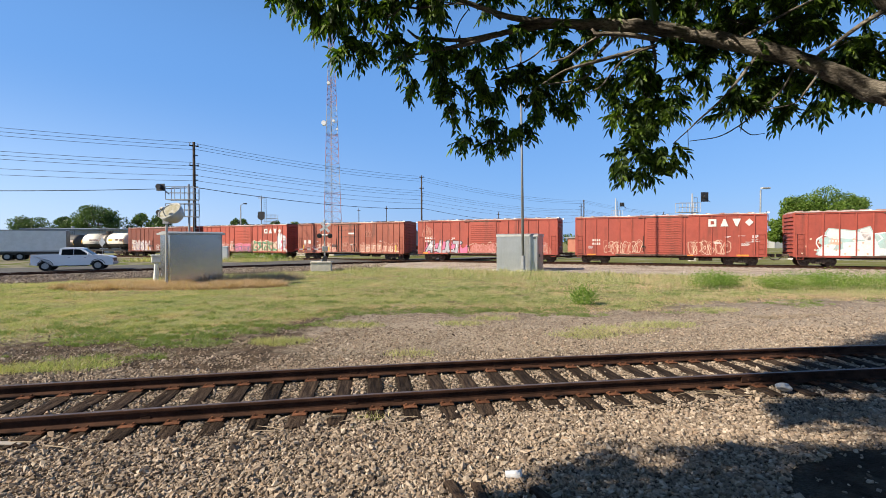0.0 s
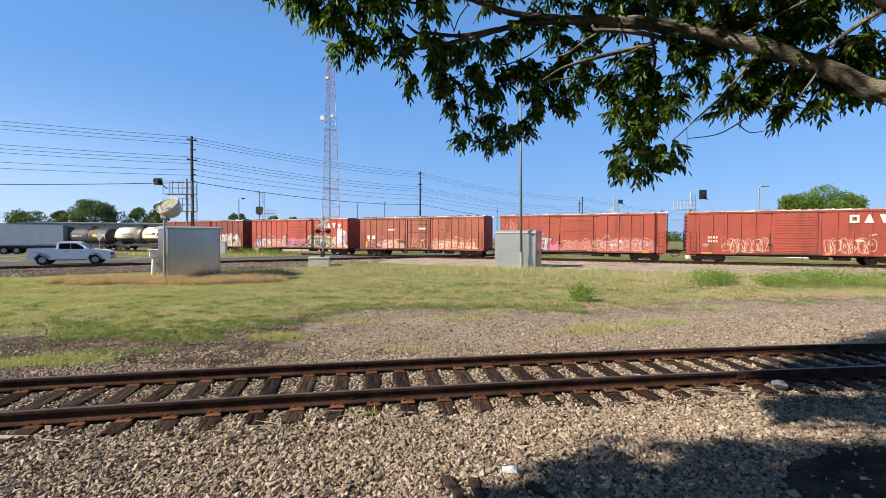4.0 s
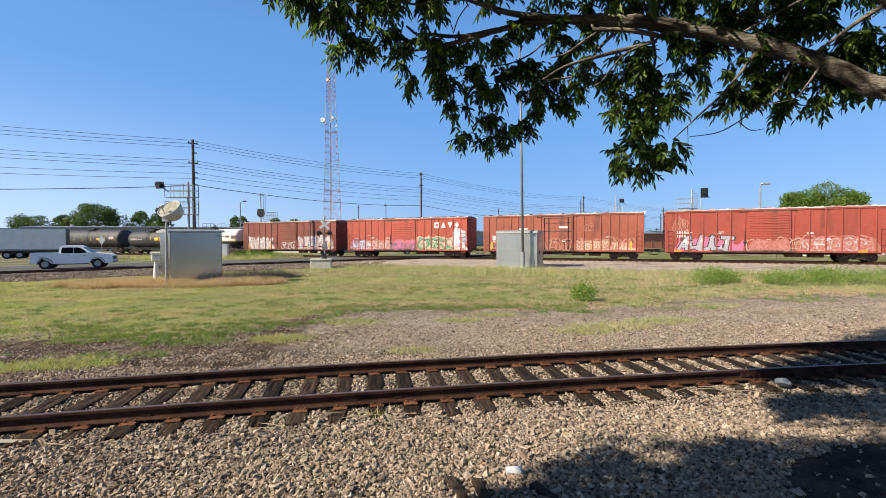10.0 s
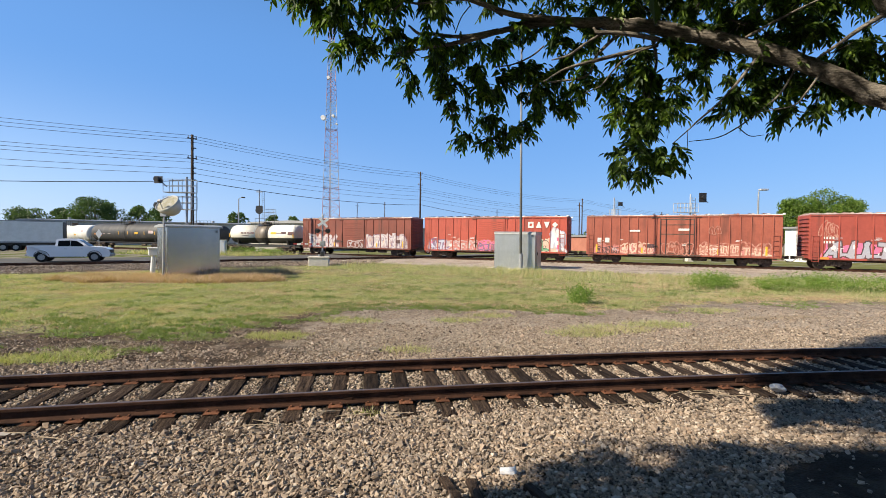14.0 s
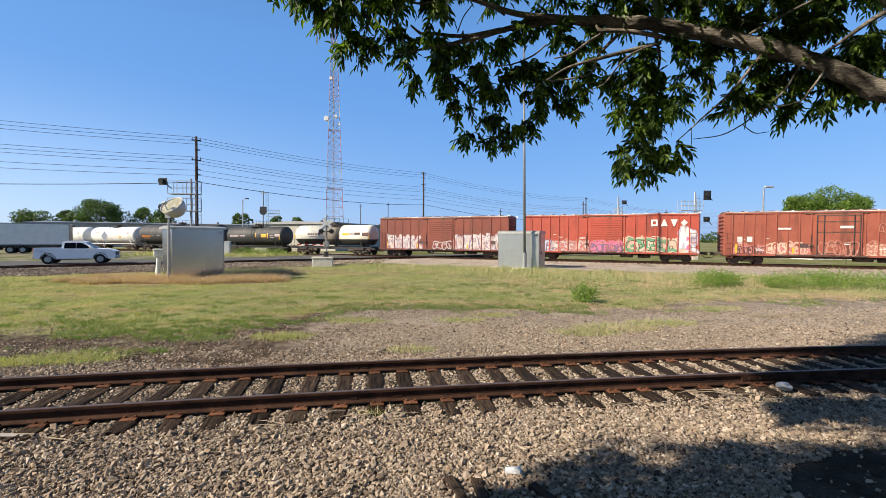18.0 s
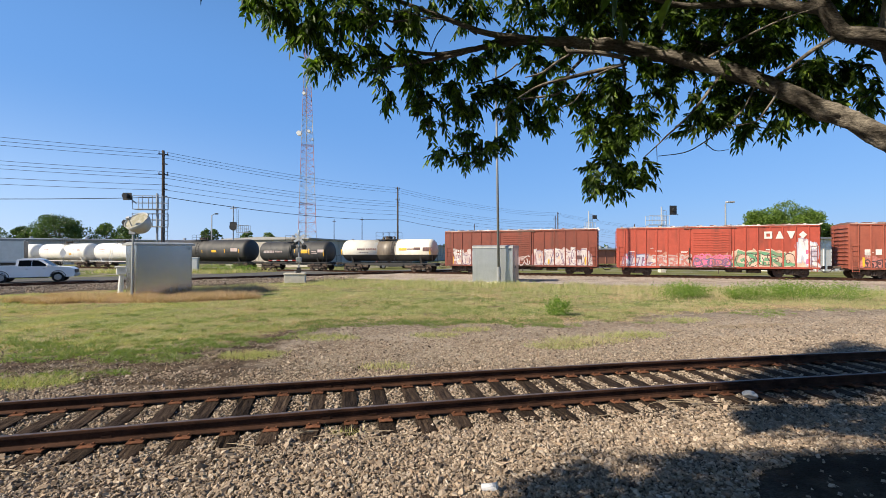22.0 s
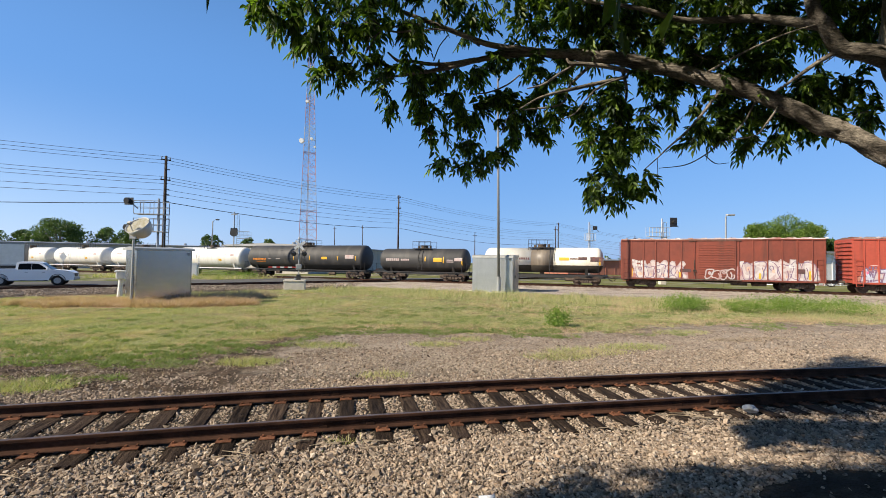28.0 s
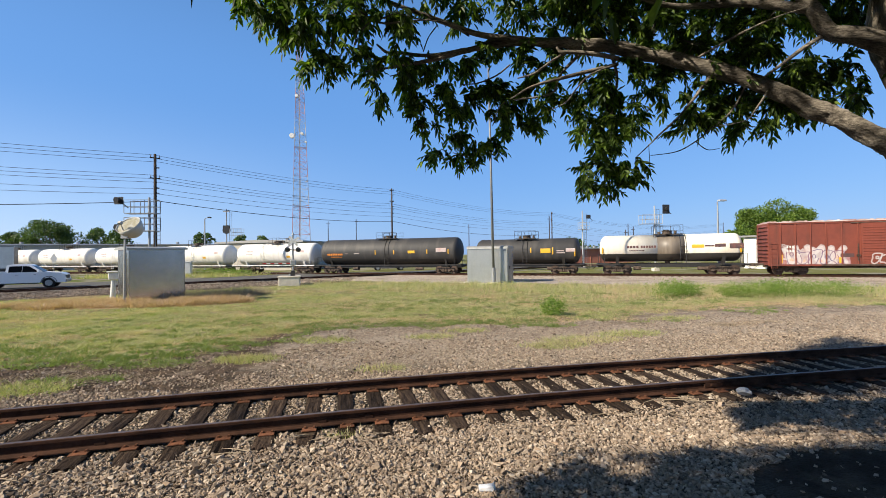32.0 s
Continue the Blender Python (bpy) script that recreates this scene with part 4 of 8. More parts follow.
PALE = mat("pale_galvanised", (0.52, 0.53, 0.54), (0.44, 0.45, 0.46), 1.5, 0.5, 0.4, fine=0.08)
signal_mast(-22.6, 40.3, 7.35, [(-2.35, 7.05), (-2.35, 4.75)], STEEL, "grey signal mast with caged platform and black signal heads", 2.5, -0.6, 0, (4.5, 6.0))
signal_mast(30.3, 55.0, 7.95, [(1.35, 7.5), (1.3, 4.6)], PALE, "pale signal mast with platform frame and black signal head", 2.6, -0.5, 0, (5.7,), (0.9, 1.15))
sm = signal_mast(-30.1, 75.0, 9.9, [], STEEL, "slender signal mast with a round black signal head", 1.9, 1.6, 0, (5.6,))
bm = B()
rod(bm, (0.1, -0.3, 6.75), (0.1, -0.2, 6.75), 0.62, n=20)
bbox(bm, -0.45, 0.65, -0.28, -0.2, 6.3, 7.5, bevel=0.1)
part("signal_head", bm, BLACK, sm, "round black signal head")
bm = B()
bbox(bm, -0.5, 0.5, -0.05, 0.05, 9.7, 9.85)
part("crossarm", bm, STEEL, sm)
signal_mast(27.5, 72.0, 9.0, [(0.9, 8.0)], PALE, "distant pale signal mast with cabinet and black head", 1.5, 0.2, 0, (6.0,))


def street_lamp(x, y, top, arm, head, label):
    z0 = gz(x, y)
    t = thing("street_lamp", pose(x, y, z0), label, "street lamp", "lamps of the yard")
    bm = B()
    rod(bm, (0, 0, -0.1), (0, 0, top - z0), 0.14, 0.1, 10)
    part("pole", bm, STEEL, t)
    bm = B()
    tube(bm, smooth_path([(0, 0, top - z0 - 0.2, 0.05), (arm * 0.4, 0, top - z0 + 0.15, 0.05), (arm, 0, top - z0 + 0.25, 0.05)]), 6)
    part("arm", bm, STEEL, t)
    bm = B()
    bbox(bm, arm - 0.1, arm + head, -0.25, 0.25, top - z0 + 0.15, top - z0 + 0.38, pose(0, 0, 0), bevel=0.05)
    part("lamp_head", bm, PALE if head > 0.9 else BLACK, t)


street_lamp(42.1, 60.0, 8.9, 0.2, 1.0, "grey yard lamp with a wide flat head")
street_lamp(-40.2, 90.0, 9.6, 0.7, 0.5, "slim street lamp with a curved arm")


def slim_poles():
    """Thin posts and masts far behind the line."""
    for x, y, top in ((34.2, 112, 11.8), (61.0, 125, 10.6), (-26.0, 140, 13.0), (-17.5, 140, 13.5), (54.0, 112, 8.2), (56.0, 112, 9.0), (16.0, 130, 11.0)):
        bm = B()
        rod(bm, (0, 0, 0), (0, 0, top), 0.14, 0.1, 6)
        bbox(bm, -0.5, 0.5, -0.05, 0.05, top - 0.8, top - 0.68)
        single("distant_pole", bm, WOOD, pose(x, y, gz(x, y)), "thin dark pole far behind the tracks", "pole", "distant poles")


slim_poles()


# ------------------------------------------------------------------ buildings behind
SIDING = mat("grey_metal_siding", (0.40, 0.40, 0.39), (0.34, 0.34, 0.33), 0.15, 0.6, 0.1, streak=(0.5, 0.5, 0.05), streak_col=(0.28, 0.27, 0.25), streak_amt=0.4, fine=0.08)
SIDING2 = mat("tan_metal_siding", (0.46, 0.43, 0.37), (0.40, 0.37, 0.32), 0.15, 0.65, 0, streak=(0.5, 0.5, 0.05), streak_col=(0.33, 0.30, 0.26), streak_amt=0.4, fine=0.08)
ROOF_GREY = mat("grey_sheet_roof", (0.34, 0.34, 0.34), (0.28, 0.28, 0.28), 0.2, 0.55, 0.3, fine=0.08)
BRICKY = mat("pink_brick_wall", (0.40, 0.17, 0.12), (0.34, 0.14, 0.10), 0.4, 0.9, 0, fine=0.2)


def shed(a, c, depth, h, wall, label, bays, doors=()):
    """A long low metal building from a to c along its front wall."""
    a, c = Vector((*a, 0)), Vector((*c, 0))
    L = (c - a).length
    ang = math.degrees(math.atan2(c.y - a.y, c.x - a.x))
    t = thing("warehouse", pose(a.x, a.y, -0.3, 0, 0, ang), label, "warehouse")
    bm = B()
    bbox(bm, 0, L, 0, depth, 0, h)
    part("wall", bm, wall, t)
    bm = B()
    bbox(bm, -0.07, 0.07, -0.07, 0.0, 0, h - 0.2)
    rib = mesh_of("wall_rib", bm, wall)
    for k in range(bays + 1):
        share("wall_rib", rib, t, Matrix.Translation((0.1 + (L - 0.2) * k / bays, 0, 0)))
    bm = B()
    sec = [(-0.5, h - 0.15), (-0.5, h + 0.1), (depth / 2, h + depth * 0.022), (depth + 0.5, h + 0.1), (depth + 0.5, h - 0.15)]
    p = [bm.verts.new((-0.4, y, z)) for y, z in sec]
    q = [bm.verts.new((L + 0.4, y, z)) for y, z in sec]
    bm.faces.new(p), bm.faces.new(q[::-1])
    for i in range(5):
        j = (i + 1) % 5
        bm.faces.new((p[i], p[j], q[j], q[i]))
    part("roof", bm, ROOF_GREY, t)
    for x in doors:
        bm = B()
        bbox(bm, x, x + 3.6, -0.06, 0.04, 0.2, 4.0)
        part("door", bm, WHITE, t, "pale roll-up door")
    for x in np.linspace(6, L - 6, 5):
        bm = B()
        rod(bm, (x, depth * 0.4, h), (x, depth * 0.4, h + depth * 0.02 + 0.45), 0.35, n=8)
        part("roof_vent", bm, STEEL, t)


shed((-92, 99), (-43, 121), 26, 5.6, SIDING, "long low grey metal warehouse behind the tracks", 24, (12, 24, 36))
shed((-19.5, 80.5), (17.0, 180), 18, 5.1, SIDING2, "long tan and grey warehouse receding behind the train", 30)
shed((33, 99), (52, 103), 12, 3.4, BRICKY, "low pink-brown brick building behind the train", 8)
shed((110, 150), (190, 150), 20, 5.0, SIDING, "distant pale shed at the yard's edge", 16)
shed((45.0, 55.4), (58.5, 57.5), 3.0, 4.4, WHITE, "white metal container building behind the train", 10)


# ------------------------------------------------------------------ vehicles
def wheel(parent, x, y, r, w=0.26):
    bm = B()
    rod(bm, (x, y - w / 2, r), (x, y + w / 2, r), r, n=24)
    wl = part("wheel", bm, RUBBER, parent)
    s = -1 if y < 0 else 1
    bm = B()
    rod(bm, (x, y + s * w * 0.44, r), (x, y + s * w * 0.52, r), r * 0.64, r * 0.6, 20)
    part("rim", bm, STEEL, wl)
    bm = B()
    rod(bm, (x, y + s * w * 0.52, r), (x, y + s * w * 0.58, r), r * 0.16, n=12)
    for k in range(6):
        bbox(bm, -0.035, 0.035, -0.01, 0.01, 0.06, r * 0.6, Matrix.Translation((x, y + s * w * 0.55, r)) @ Matrix.Rotation(k * math.pi / 3, 4, "Y"))
    part("spokes", bm, GALV_L, wl, "bright metal wheel spokes")


def extrude_profile(bm, pts, y0, y1, inset=0.0, zmid=1.0):
    """A side profile (x, z) drawn across the width, narrowing above zmid."""
    def w(z, y):
        k = max(0.0, z - zmid) * inset
        return y - math.copysign(k, y)
    a = [bm.verts.new((x, w(z, y0), z)) for x, z in pts]
    c = [bm.verts.new((x, w(z, y1), z)) for x, z in pts]
    bm.faces.new(a), bm.faces.new(c[::-1])
    for i in range(len(pts)):
        j = (i + 1) % len(pts)
        bm.faces.new((a[i], a[j], c[j], c[i]))


def pickup(m, label, paint):
    t = thing("pickup_truck", m, label, "pickup truck")
    arch = lambda cx, r: [(cx + r * math.cos(a), 0.42 + r * math.sin(a)) for a in [math.pi * k / 8 for k in range(9)]]
    rear, front, r = -1.86, 1.73, 0.50
    low = [(-2.78, 0.52), (-2.82, 0.95), (-2.78, 1.38), (-0.98, 1.40), (-0.9, 1.32), (1.35, 1.32), (2.45, 1.24), (2.76, 1.08), (2.84, 0.62), (2.78, 0.42)]
    under = [(x, z) for x, z in arch(front, r)] + [(x, z) for x, z in arch(rear, r)]
    bm = B()
    extrude_profile(bm, low + under, -0.99, 0.99)
    bmesh.ops.triangulate(bm, faces=[f for f in bm.faces if len(f.verts) > 4])
    part("body", bm, paint, t)
    bm = B()
    bbox(bm, -2.7, -1.0, -0.84, 0.84, 1.3, 1.415)
    part("cargo_bed", bm, BLACK, t)
    cab = [(-0.98, 1.26), (-0.92, 1.88), (-0.6, 1.98), (0.35, 1.97), (0.62, 1.88), (1.4, 1.26)]
    bm = B()
    extrude_profile(bm, cab, -0.92, 0.92, 0.25, 1.2)
    part("cab", bm, paint, t)
    for sy in (-1, 1):
        for win in ([(-0.80, 1.30), (-0.76, 1.80), (0.02, 1.82), (0.02, 1.30)], [(0.05, 1.30), (0.05, 1.82), (0.46, 1.79), (1.14, 1.30)]):
            bm = B()
            vs = [bm.verts.new((x, sy * (0.935 - max(0, z - 1.2) * 0.25), z)) for x, z in win]
            bm.faces.new(vs)
            part("side_window", bm, GLASS, t)
        bm = B()
        bbox(bm, 1.0, 1.15, sy * 1.0 - 0.1, sy * 1.0 + 0.1, 1.28, 1.48, bevel=0.03)
        part("wing_mirror", bm, paint, t)
        bm = B()
        bbox(bm, 2.62, 2.80, sy * 0.78 - 0.16, sy * 0.78 + 0.16, 0.86, 1.04, bevel=0.03)
        part("headlight", bm, GALV_L, t)
        bm = B()
        bbox(bm, -2.84, -2.74, sy * 0.9 - 0.09, sy * 0.9 + 0.09, 0.92, 1.26, bevel=0.02)
        part("tail_light", bm, REDPLAIN, t)
        for x in (rear, front):
            bm = B()
            a = [bm.verts.new((x + q * math.cos(u), sy * (0.975 if q < 0.5 else 0.996), 0.42 + q * math.sin(u))) for q in (0.41, 0.545) for u in [math.pi * k / 10 for k in range(11)]]
            for k in range(10):
                bm.faces.new((a[k], a[k + 1], a[k + 12], a[k + 11]))
            part("wheel_arch", bm, BLACK, t, "black wheel arch trim")
        for x in (-0.35, 0.75):
            bm = B()
            bbox(bm, x, x + 0.18, sy * 0.985 - 0.02, sy * 0.985 + 0.02, 1.08, 1.12)
            part("door_handle", bm, STEEL, t)
        bm = B()
        bbox(bm, -1.35, 1.1, sy * 0.93 - 0.06, sy * 0.93 + 0.06, 0.36, 0.46)
        part("running_board", bm, BLACK, t)
    bm = B()
    bm.faces.new([bm.verts.new(v) for v in ((1.36, -0.8, 1.32), (1.36, 0.8, 1.32), (0.68, 0.7, 1.84), (0.68, -0.7, 1.84))])
    part("windscreen", bm, GLASS, t)
    bm = B()
    bbox(bm, 2.74, 2.9, -0.95, 0.95, 0.45, 0.68, bevel=0.04)
    part("front_bumper", bm, STEEL, t)
    bm = B()
    bbox(bm, 2.74, 2.84, -0.6, 0.6, 0.72, 1.02, bevel=0.02)
    part("grille", bm, BLACK, t)
    bm = B()
    bbox(bm, -2.92, -2.74, -0.95, 0.95, 0.5, 0.7, bevel=0.04)
    part("rear_bumper", bm, STEEL, t)
    for x in (rear, front):
        for y in (-0.86, 0.86):
            wheel(t, x, y, 0.41)


CAR_WHITE = mat("white_car_paint", (0.88, 0.88, 0.88), (0.85, 0.85, 0.85), 0.6, 0.25, fine=0.02, rough2=0.3)
CAR_GREY = mat("grey_car_paint", (0.10, 0.11, 0.12), (0.08, 0.085, 0.09), 0.6, 0.3, fine=0.02)
pickup(pose(-32.15, 39.6, -0.2, 0, 0, 26), "white four-door pickup truck stopped on the road", CAR_WHITE)
pickup(pose(-3.9, 72.0, -0.28, 0, 0, 10), "dark grey pickup truck parked behind the train", CAR_GREY)


def road_sign():
    """A diamond sign seen from behind, on a thin post at the road's far edge."""
    x, y = -36.2, 48.0
    t = thing("road_sign", pose(x, y, gz(x, y), 0, 0, 12), "pale metal diamond road sign seen from behind", "road sign")
    bm = B()
    rod(bm, (0, 0.03, -0.2), (0, 0.03, 2.95), 0.035, n=8)
    part("post", bm, STEEL, t)
    bm = B()
    bbox(bm, -0.36, 0.36, -0.008, 0.008, -0.36, 0.36, Matrix.Translation((0, 0, 2.5)) @ Matrix.Diagonal((0.62, 1, 1, 1)) @ Matrix.Rotation(math.pi / 4, 4, "Y"))
    part("sign_plate", bm, WHITE, t, "bare pale back of the sign plate")


road_sign()


def semi_trailer():
    L = 14.5
    t = thing("semi_trailer", pose(-54.3, 65.5, -0.2, 0, 0, 210), "white box semi-trailer parked on the far verge", "semi-trailer")
    bm = B()
    bbox(bm, 0, L, -1.28, 1.28, 1.25, 4.15, bevel=0.03)
    part("box", bm, WHITE, t)
    bm = B()
    bbox(bm, 0, L, -1.3, 1.3, 1.12, 1.3)
    part("floor_rail", bm, STEEL, t)
    bm = B()
    bbox(bm, -0.03, 0.06, -1.25, 1.25, 1.2, 4.1)
    part("rear_door", bm, BLACK, t)
    for y in (-1.29, 1.29):
        bm = B()
        bbox(bm, 0, L, y - 0.02, y + 0.02, 4.05, 4.18)
        part("top_rail", bm, STEEL, t)
        bm = B()
        bbox(bm, 7.6, 11.2, y - 0.02, y + 0.02, 0.45, 1.1)
        part("side_skirt", bm, BLACK, t)
    for x in (5.0, 6.3):
        for y in (-1.0, 1.0):
            wheel(t, x, y, 0.5, 0.5)
    bm = B()
    bbox(bm, 0.2, 7.2, -0.95, 0.95, 0.72, 1.12)
    part("slider_frame", bm, BLACK, t)
    bm = B()
    bbox(bm, 0.1, 0.2, -1.1, 1.1, 0.5, 0.62)
    part("underride_bar", bm, BLACK, t)
    for y in (-0.8, 0.8):
        bm = B()
        bbox(bm, 11.5, 11.7, y - 0.06, y + 0.06, 0.0, 1.15)
        part("landing_leg", bm, STEEL, t)


semi_trailer()


def white_cabinet():
    x, y = -29.2, 60.2
    t = thing("equipment_cabinet", pose(x, y, gz(x, y), 0, 0, 12), "white equipment cabinet on the far verge", "cabinet")
    bm = B()
    bbox(bm, -0.6, 0.6, -0.45, 0.45, 0, 1.85, bevel=0.03)
    part("body", bm, WHITE, t)
    bm = B()
    bbox(bm, -0.66, 0.66, -0.5, 0.5, 1.82, 1.92, bevel=0.02)
    part("lid", bm, WHITE, t)
    bm = B()
    bbox(bm, -0.5, 0.5, -0.47, -0.44, 0.2, 1.7)
    part("door", bm, WHITE, t)


white_cabinet()


# ------------------------------------------------------------------ the freight train
def train_s(t):
    """Metres that the train's reference point has gone along its line at t seconds."""
    return 14.458 + 2.45916 * t + 0.0107945 * t * t


WHEEL_R = 0.42
WHEELSETS, CARS = [], []


def make_bogie_meshes():
    bm = B()
    prof = [(-1.12, 0.50), (-0.98, 0.62), (-0.55, 0.64), (-0.30, 0.74), (0.30, 0.74), (0.55, 0.64), (0.98, 0.62), (1.12, 0.50), (1.08, 0.36),
            (0.72, 0.36), (0.62, 0.44), (0.40, 0.22), (-0.40, 0.22), (-0.62, 0.44), (-0.72, 0.36), (-1.08, 0.36)]
    lo = [bm.verts.new((x, -0.06, z)) for x, z in prof]
    hi = [bm.verts.new((x, 0.06, z)) for x, z in prof]
    bm.faces.new(lo)
    bm.faces.new(hi[::-1])
    for i in range(len(prof)):
        j = (i + 1) % len(prof)
        bm.faces.new((lo[i], hi[i], hi[j], lo[j]))
    for sx in (-0.88, 0.88):
        bbox(bm, sx - 0.14, sx + 0.14, -0.12, 0.1, 0.33, 0.56, bevel=0.02)
    for sx in (-0.16, 0.0, 0.16):
        rod(bm, (sx, -0.09, 0.27), (sx, -0.09, 0.56), 0.06, n=8)
    frame_me = mesh_of("side_frame", bm, BOGIE)
    bm = B()
    bbox(bm, -0.2, 0.2, -0.95, 0.95, 0.45, 0.72, bevel=0.02)
    rod(bm, (0, 0, 0.70), (0, 0, 0.80), 0.24, n=12)
    for sx in (-0.42, 0.42):
        bbox(bm, sx - 0.03, sx + 0.03, -0.9, 0.9, 0.40, 0.50)
    bol_me = mesh_of("bolster", bm, BOGIE)
    bm = B()
    for sy in (-0.75, 0.75):
        s = 1 if sy > 0 else -1
        rod(bm, (0, sy - 0.06, 0), (0, sy + 0.06, 0), WHEEL_R, n=24)
        rod(bm, (0, sy - s * 0.09, 0), (0, sy - s * 0.06, 0), WHEEL_R + 0.025, n=24)
        rod(bm, (0, sy, 0), (0, sy + s * 0.10, 0), 0.13, 0.10, n=12)
        for k in range(3):
            a = k * 2.094
            bbox(bm, -0.03, 0.03, sy + s * 0.06 - 0.01, sy + s * 0.06 + 0.012, 0.16, 0.3, Matrix.Rotation(a, 4, "Y"))
        rod(bm, (0, sy + s * 0.06, 0), (0, sy + s * 0.064, 0), WHEEL_R - 0.07, n=20)
    rod(bm, (0, -0.98, 0), (0, 0.98, 0), 0.08, n=10)
    ws_me = mesh_of("wheelset", bm, WHEEL)
    return frame_me, bol_me, ws_me


FRAME_ME, BOLSTER_ME, WHEELSET_ME = make_bogie_meshes()


def bogies(car, x):
    for sx in (-x, x):
        bg = share("bogie", BOLSTER_ME, car, Matrix.Translation((sx, 0, 0)))
        tagged(bg, "grimy cast steel two-axle bogie")
        for sy in (-1.0, 1.0):
            share("side_frame", FRAME_ME, bg, pose(0, sy, 0, 0, 0, 0 if sy < 0 else 180))
        for ax in (-0.88, 0.88):
            w = share("wheelset", WHEELSET_ME, bg, Matrix.Translation((ax, 0, WHEEL_R)))
            WHEELSETS.append((w, ax))


def make_coupler():
    bm = B()
    bbox(bm, -0.45, 0.25, -0.09, 0.09, 0.78, 0.98, bevel=0.02)
    bbox(bm, 0.2, 0.52, -0.16, 0.02, 0.70, 1.0, bevel=0.04)
    bbox(bm, 0.34, 0.56, 0.0, 0.15, 0.72, 0.98, bevel=0.05)
    rod(bm, (0.0, -0.25, 0.8), (0.35, -0.3, 0.45), 0.03, n=6)
    rod(bm, (0.35, -0.3, 0.45), (0.75, -0.3, 0.5), 0.03, n=6)
    return mesh_of("coupler", bm, BOGIE)


COUPLER_ME = make_coupler()


def couplers(car, half):
    share("coupler", COUPLER_ME, car, Matrix.Translation((half + 0.36, 0, 0)))
    share("coupler", COUPLER_ME, car, pose(-half - 0.36, 0, 0, 0, 0, 180))


def blob(rng, cx, cz, w, h, n=12):
    """A rough letter-like outline."""
    out = []
    for k in range(n):
        a = 2 * math.pi * (k + rng.uniform(-0.25, 0.25)) / n
        ca, sa = math.cos(a), math.sin(a)
        sq = max(abs(ca), abs(sa)) ** -0.75
        r = sq * rng.uniform(0.62, 1.08)
        out.append((cx + w * ca * r, cz + h * sa * r))
    return out


def flat(bm, pts, y):
    bm.faces.new([bm.verts.new((x, y, z)) for x, z in pts])


GLYPHS = [[(-.4, -.5, -.4, .5), (-.4, .5, .3, .3), (.3, .3, -.3, .0), (-.3, .0, .4, -.5)], [(-.4, -.5, 0, .5), (0, .5, .4, -.5), (-.2, -.1, .3, -.1)],
          [(.4, .4, -.3, .45), (-.3, .45, -.4, -.4), (-.4, -.4, .4, -.45), (.0, .0, .4, .0)], [(-.4, .45, .4, .45), (0, .45, -.1, -.5)],
          [(-.4, .5, -.3, -.45), (-.3, -.45, .3, -.45), (.3, -.45, .4, .5)], [(.4, .45, -.3, .4), (-.3, .4, .3, 0), (.3, 0, -.4, -.45)],
          [(-.4, -.5, -.35, .5), (-.35, 0, .4, .5), (-.2, .1, .4, -.5)], [(-.35, .5, -.4, -.45), (-.4, -.45, .35, -.4)]]


def stroke_letter(bm, rng, cx, cz, w, h, th, grow, y):
    """One bent graffiti letter of broad overlapping strokes."""
    g = GLYPHS[rng.randrange(len(GLYPHS))]
    tilt = rng.uniform(-0.25, 0.25)
    j = lambda v: v + rng.uniform(-0.1, 0.1)
    for i, (x0, z0, x1, z1) in enumerate(g):
        a = (cx + (j(x0) + tilt * z0) * w, cz + j(z0) * h)
        c = (cx + (j(x1) + tilt * z1) * w, cz + j(z1) * h)
        dx, dz = c[0] - a[0], c[1] - a[1]
        L = math.hypot(dx, dz) or 1
        ux, uz = dx / L, dz / L
        t0, t1 = th * rng.uniform(0.7, 1.2) + grow, th * rng.uniform(0.7, 1.35) + grow
        e = grow + th * 0.5
        pts = [(a[0] - ux * e - uz * t0, a[1] - uz * e + ux * t0), (c[0] + ux * e - uz * t1, c[1] + uz * e + ux * t1),
               (c[0] + ux * (e + t1 * 0.5), c[1] + uz * (e + t1 * 0.5)),
               (c[0] + ux * e + uz * t1, c[1] + uz * e - ux * t1), (a[0] - ux * e + uz * t0, a[1] - uz * e - ux * t0)]
        flat(bm, [(px, max(0.80, min(4.3, pz))) for px, pz in pts], y - 0.00025 * i)


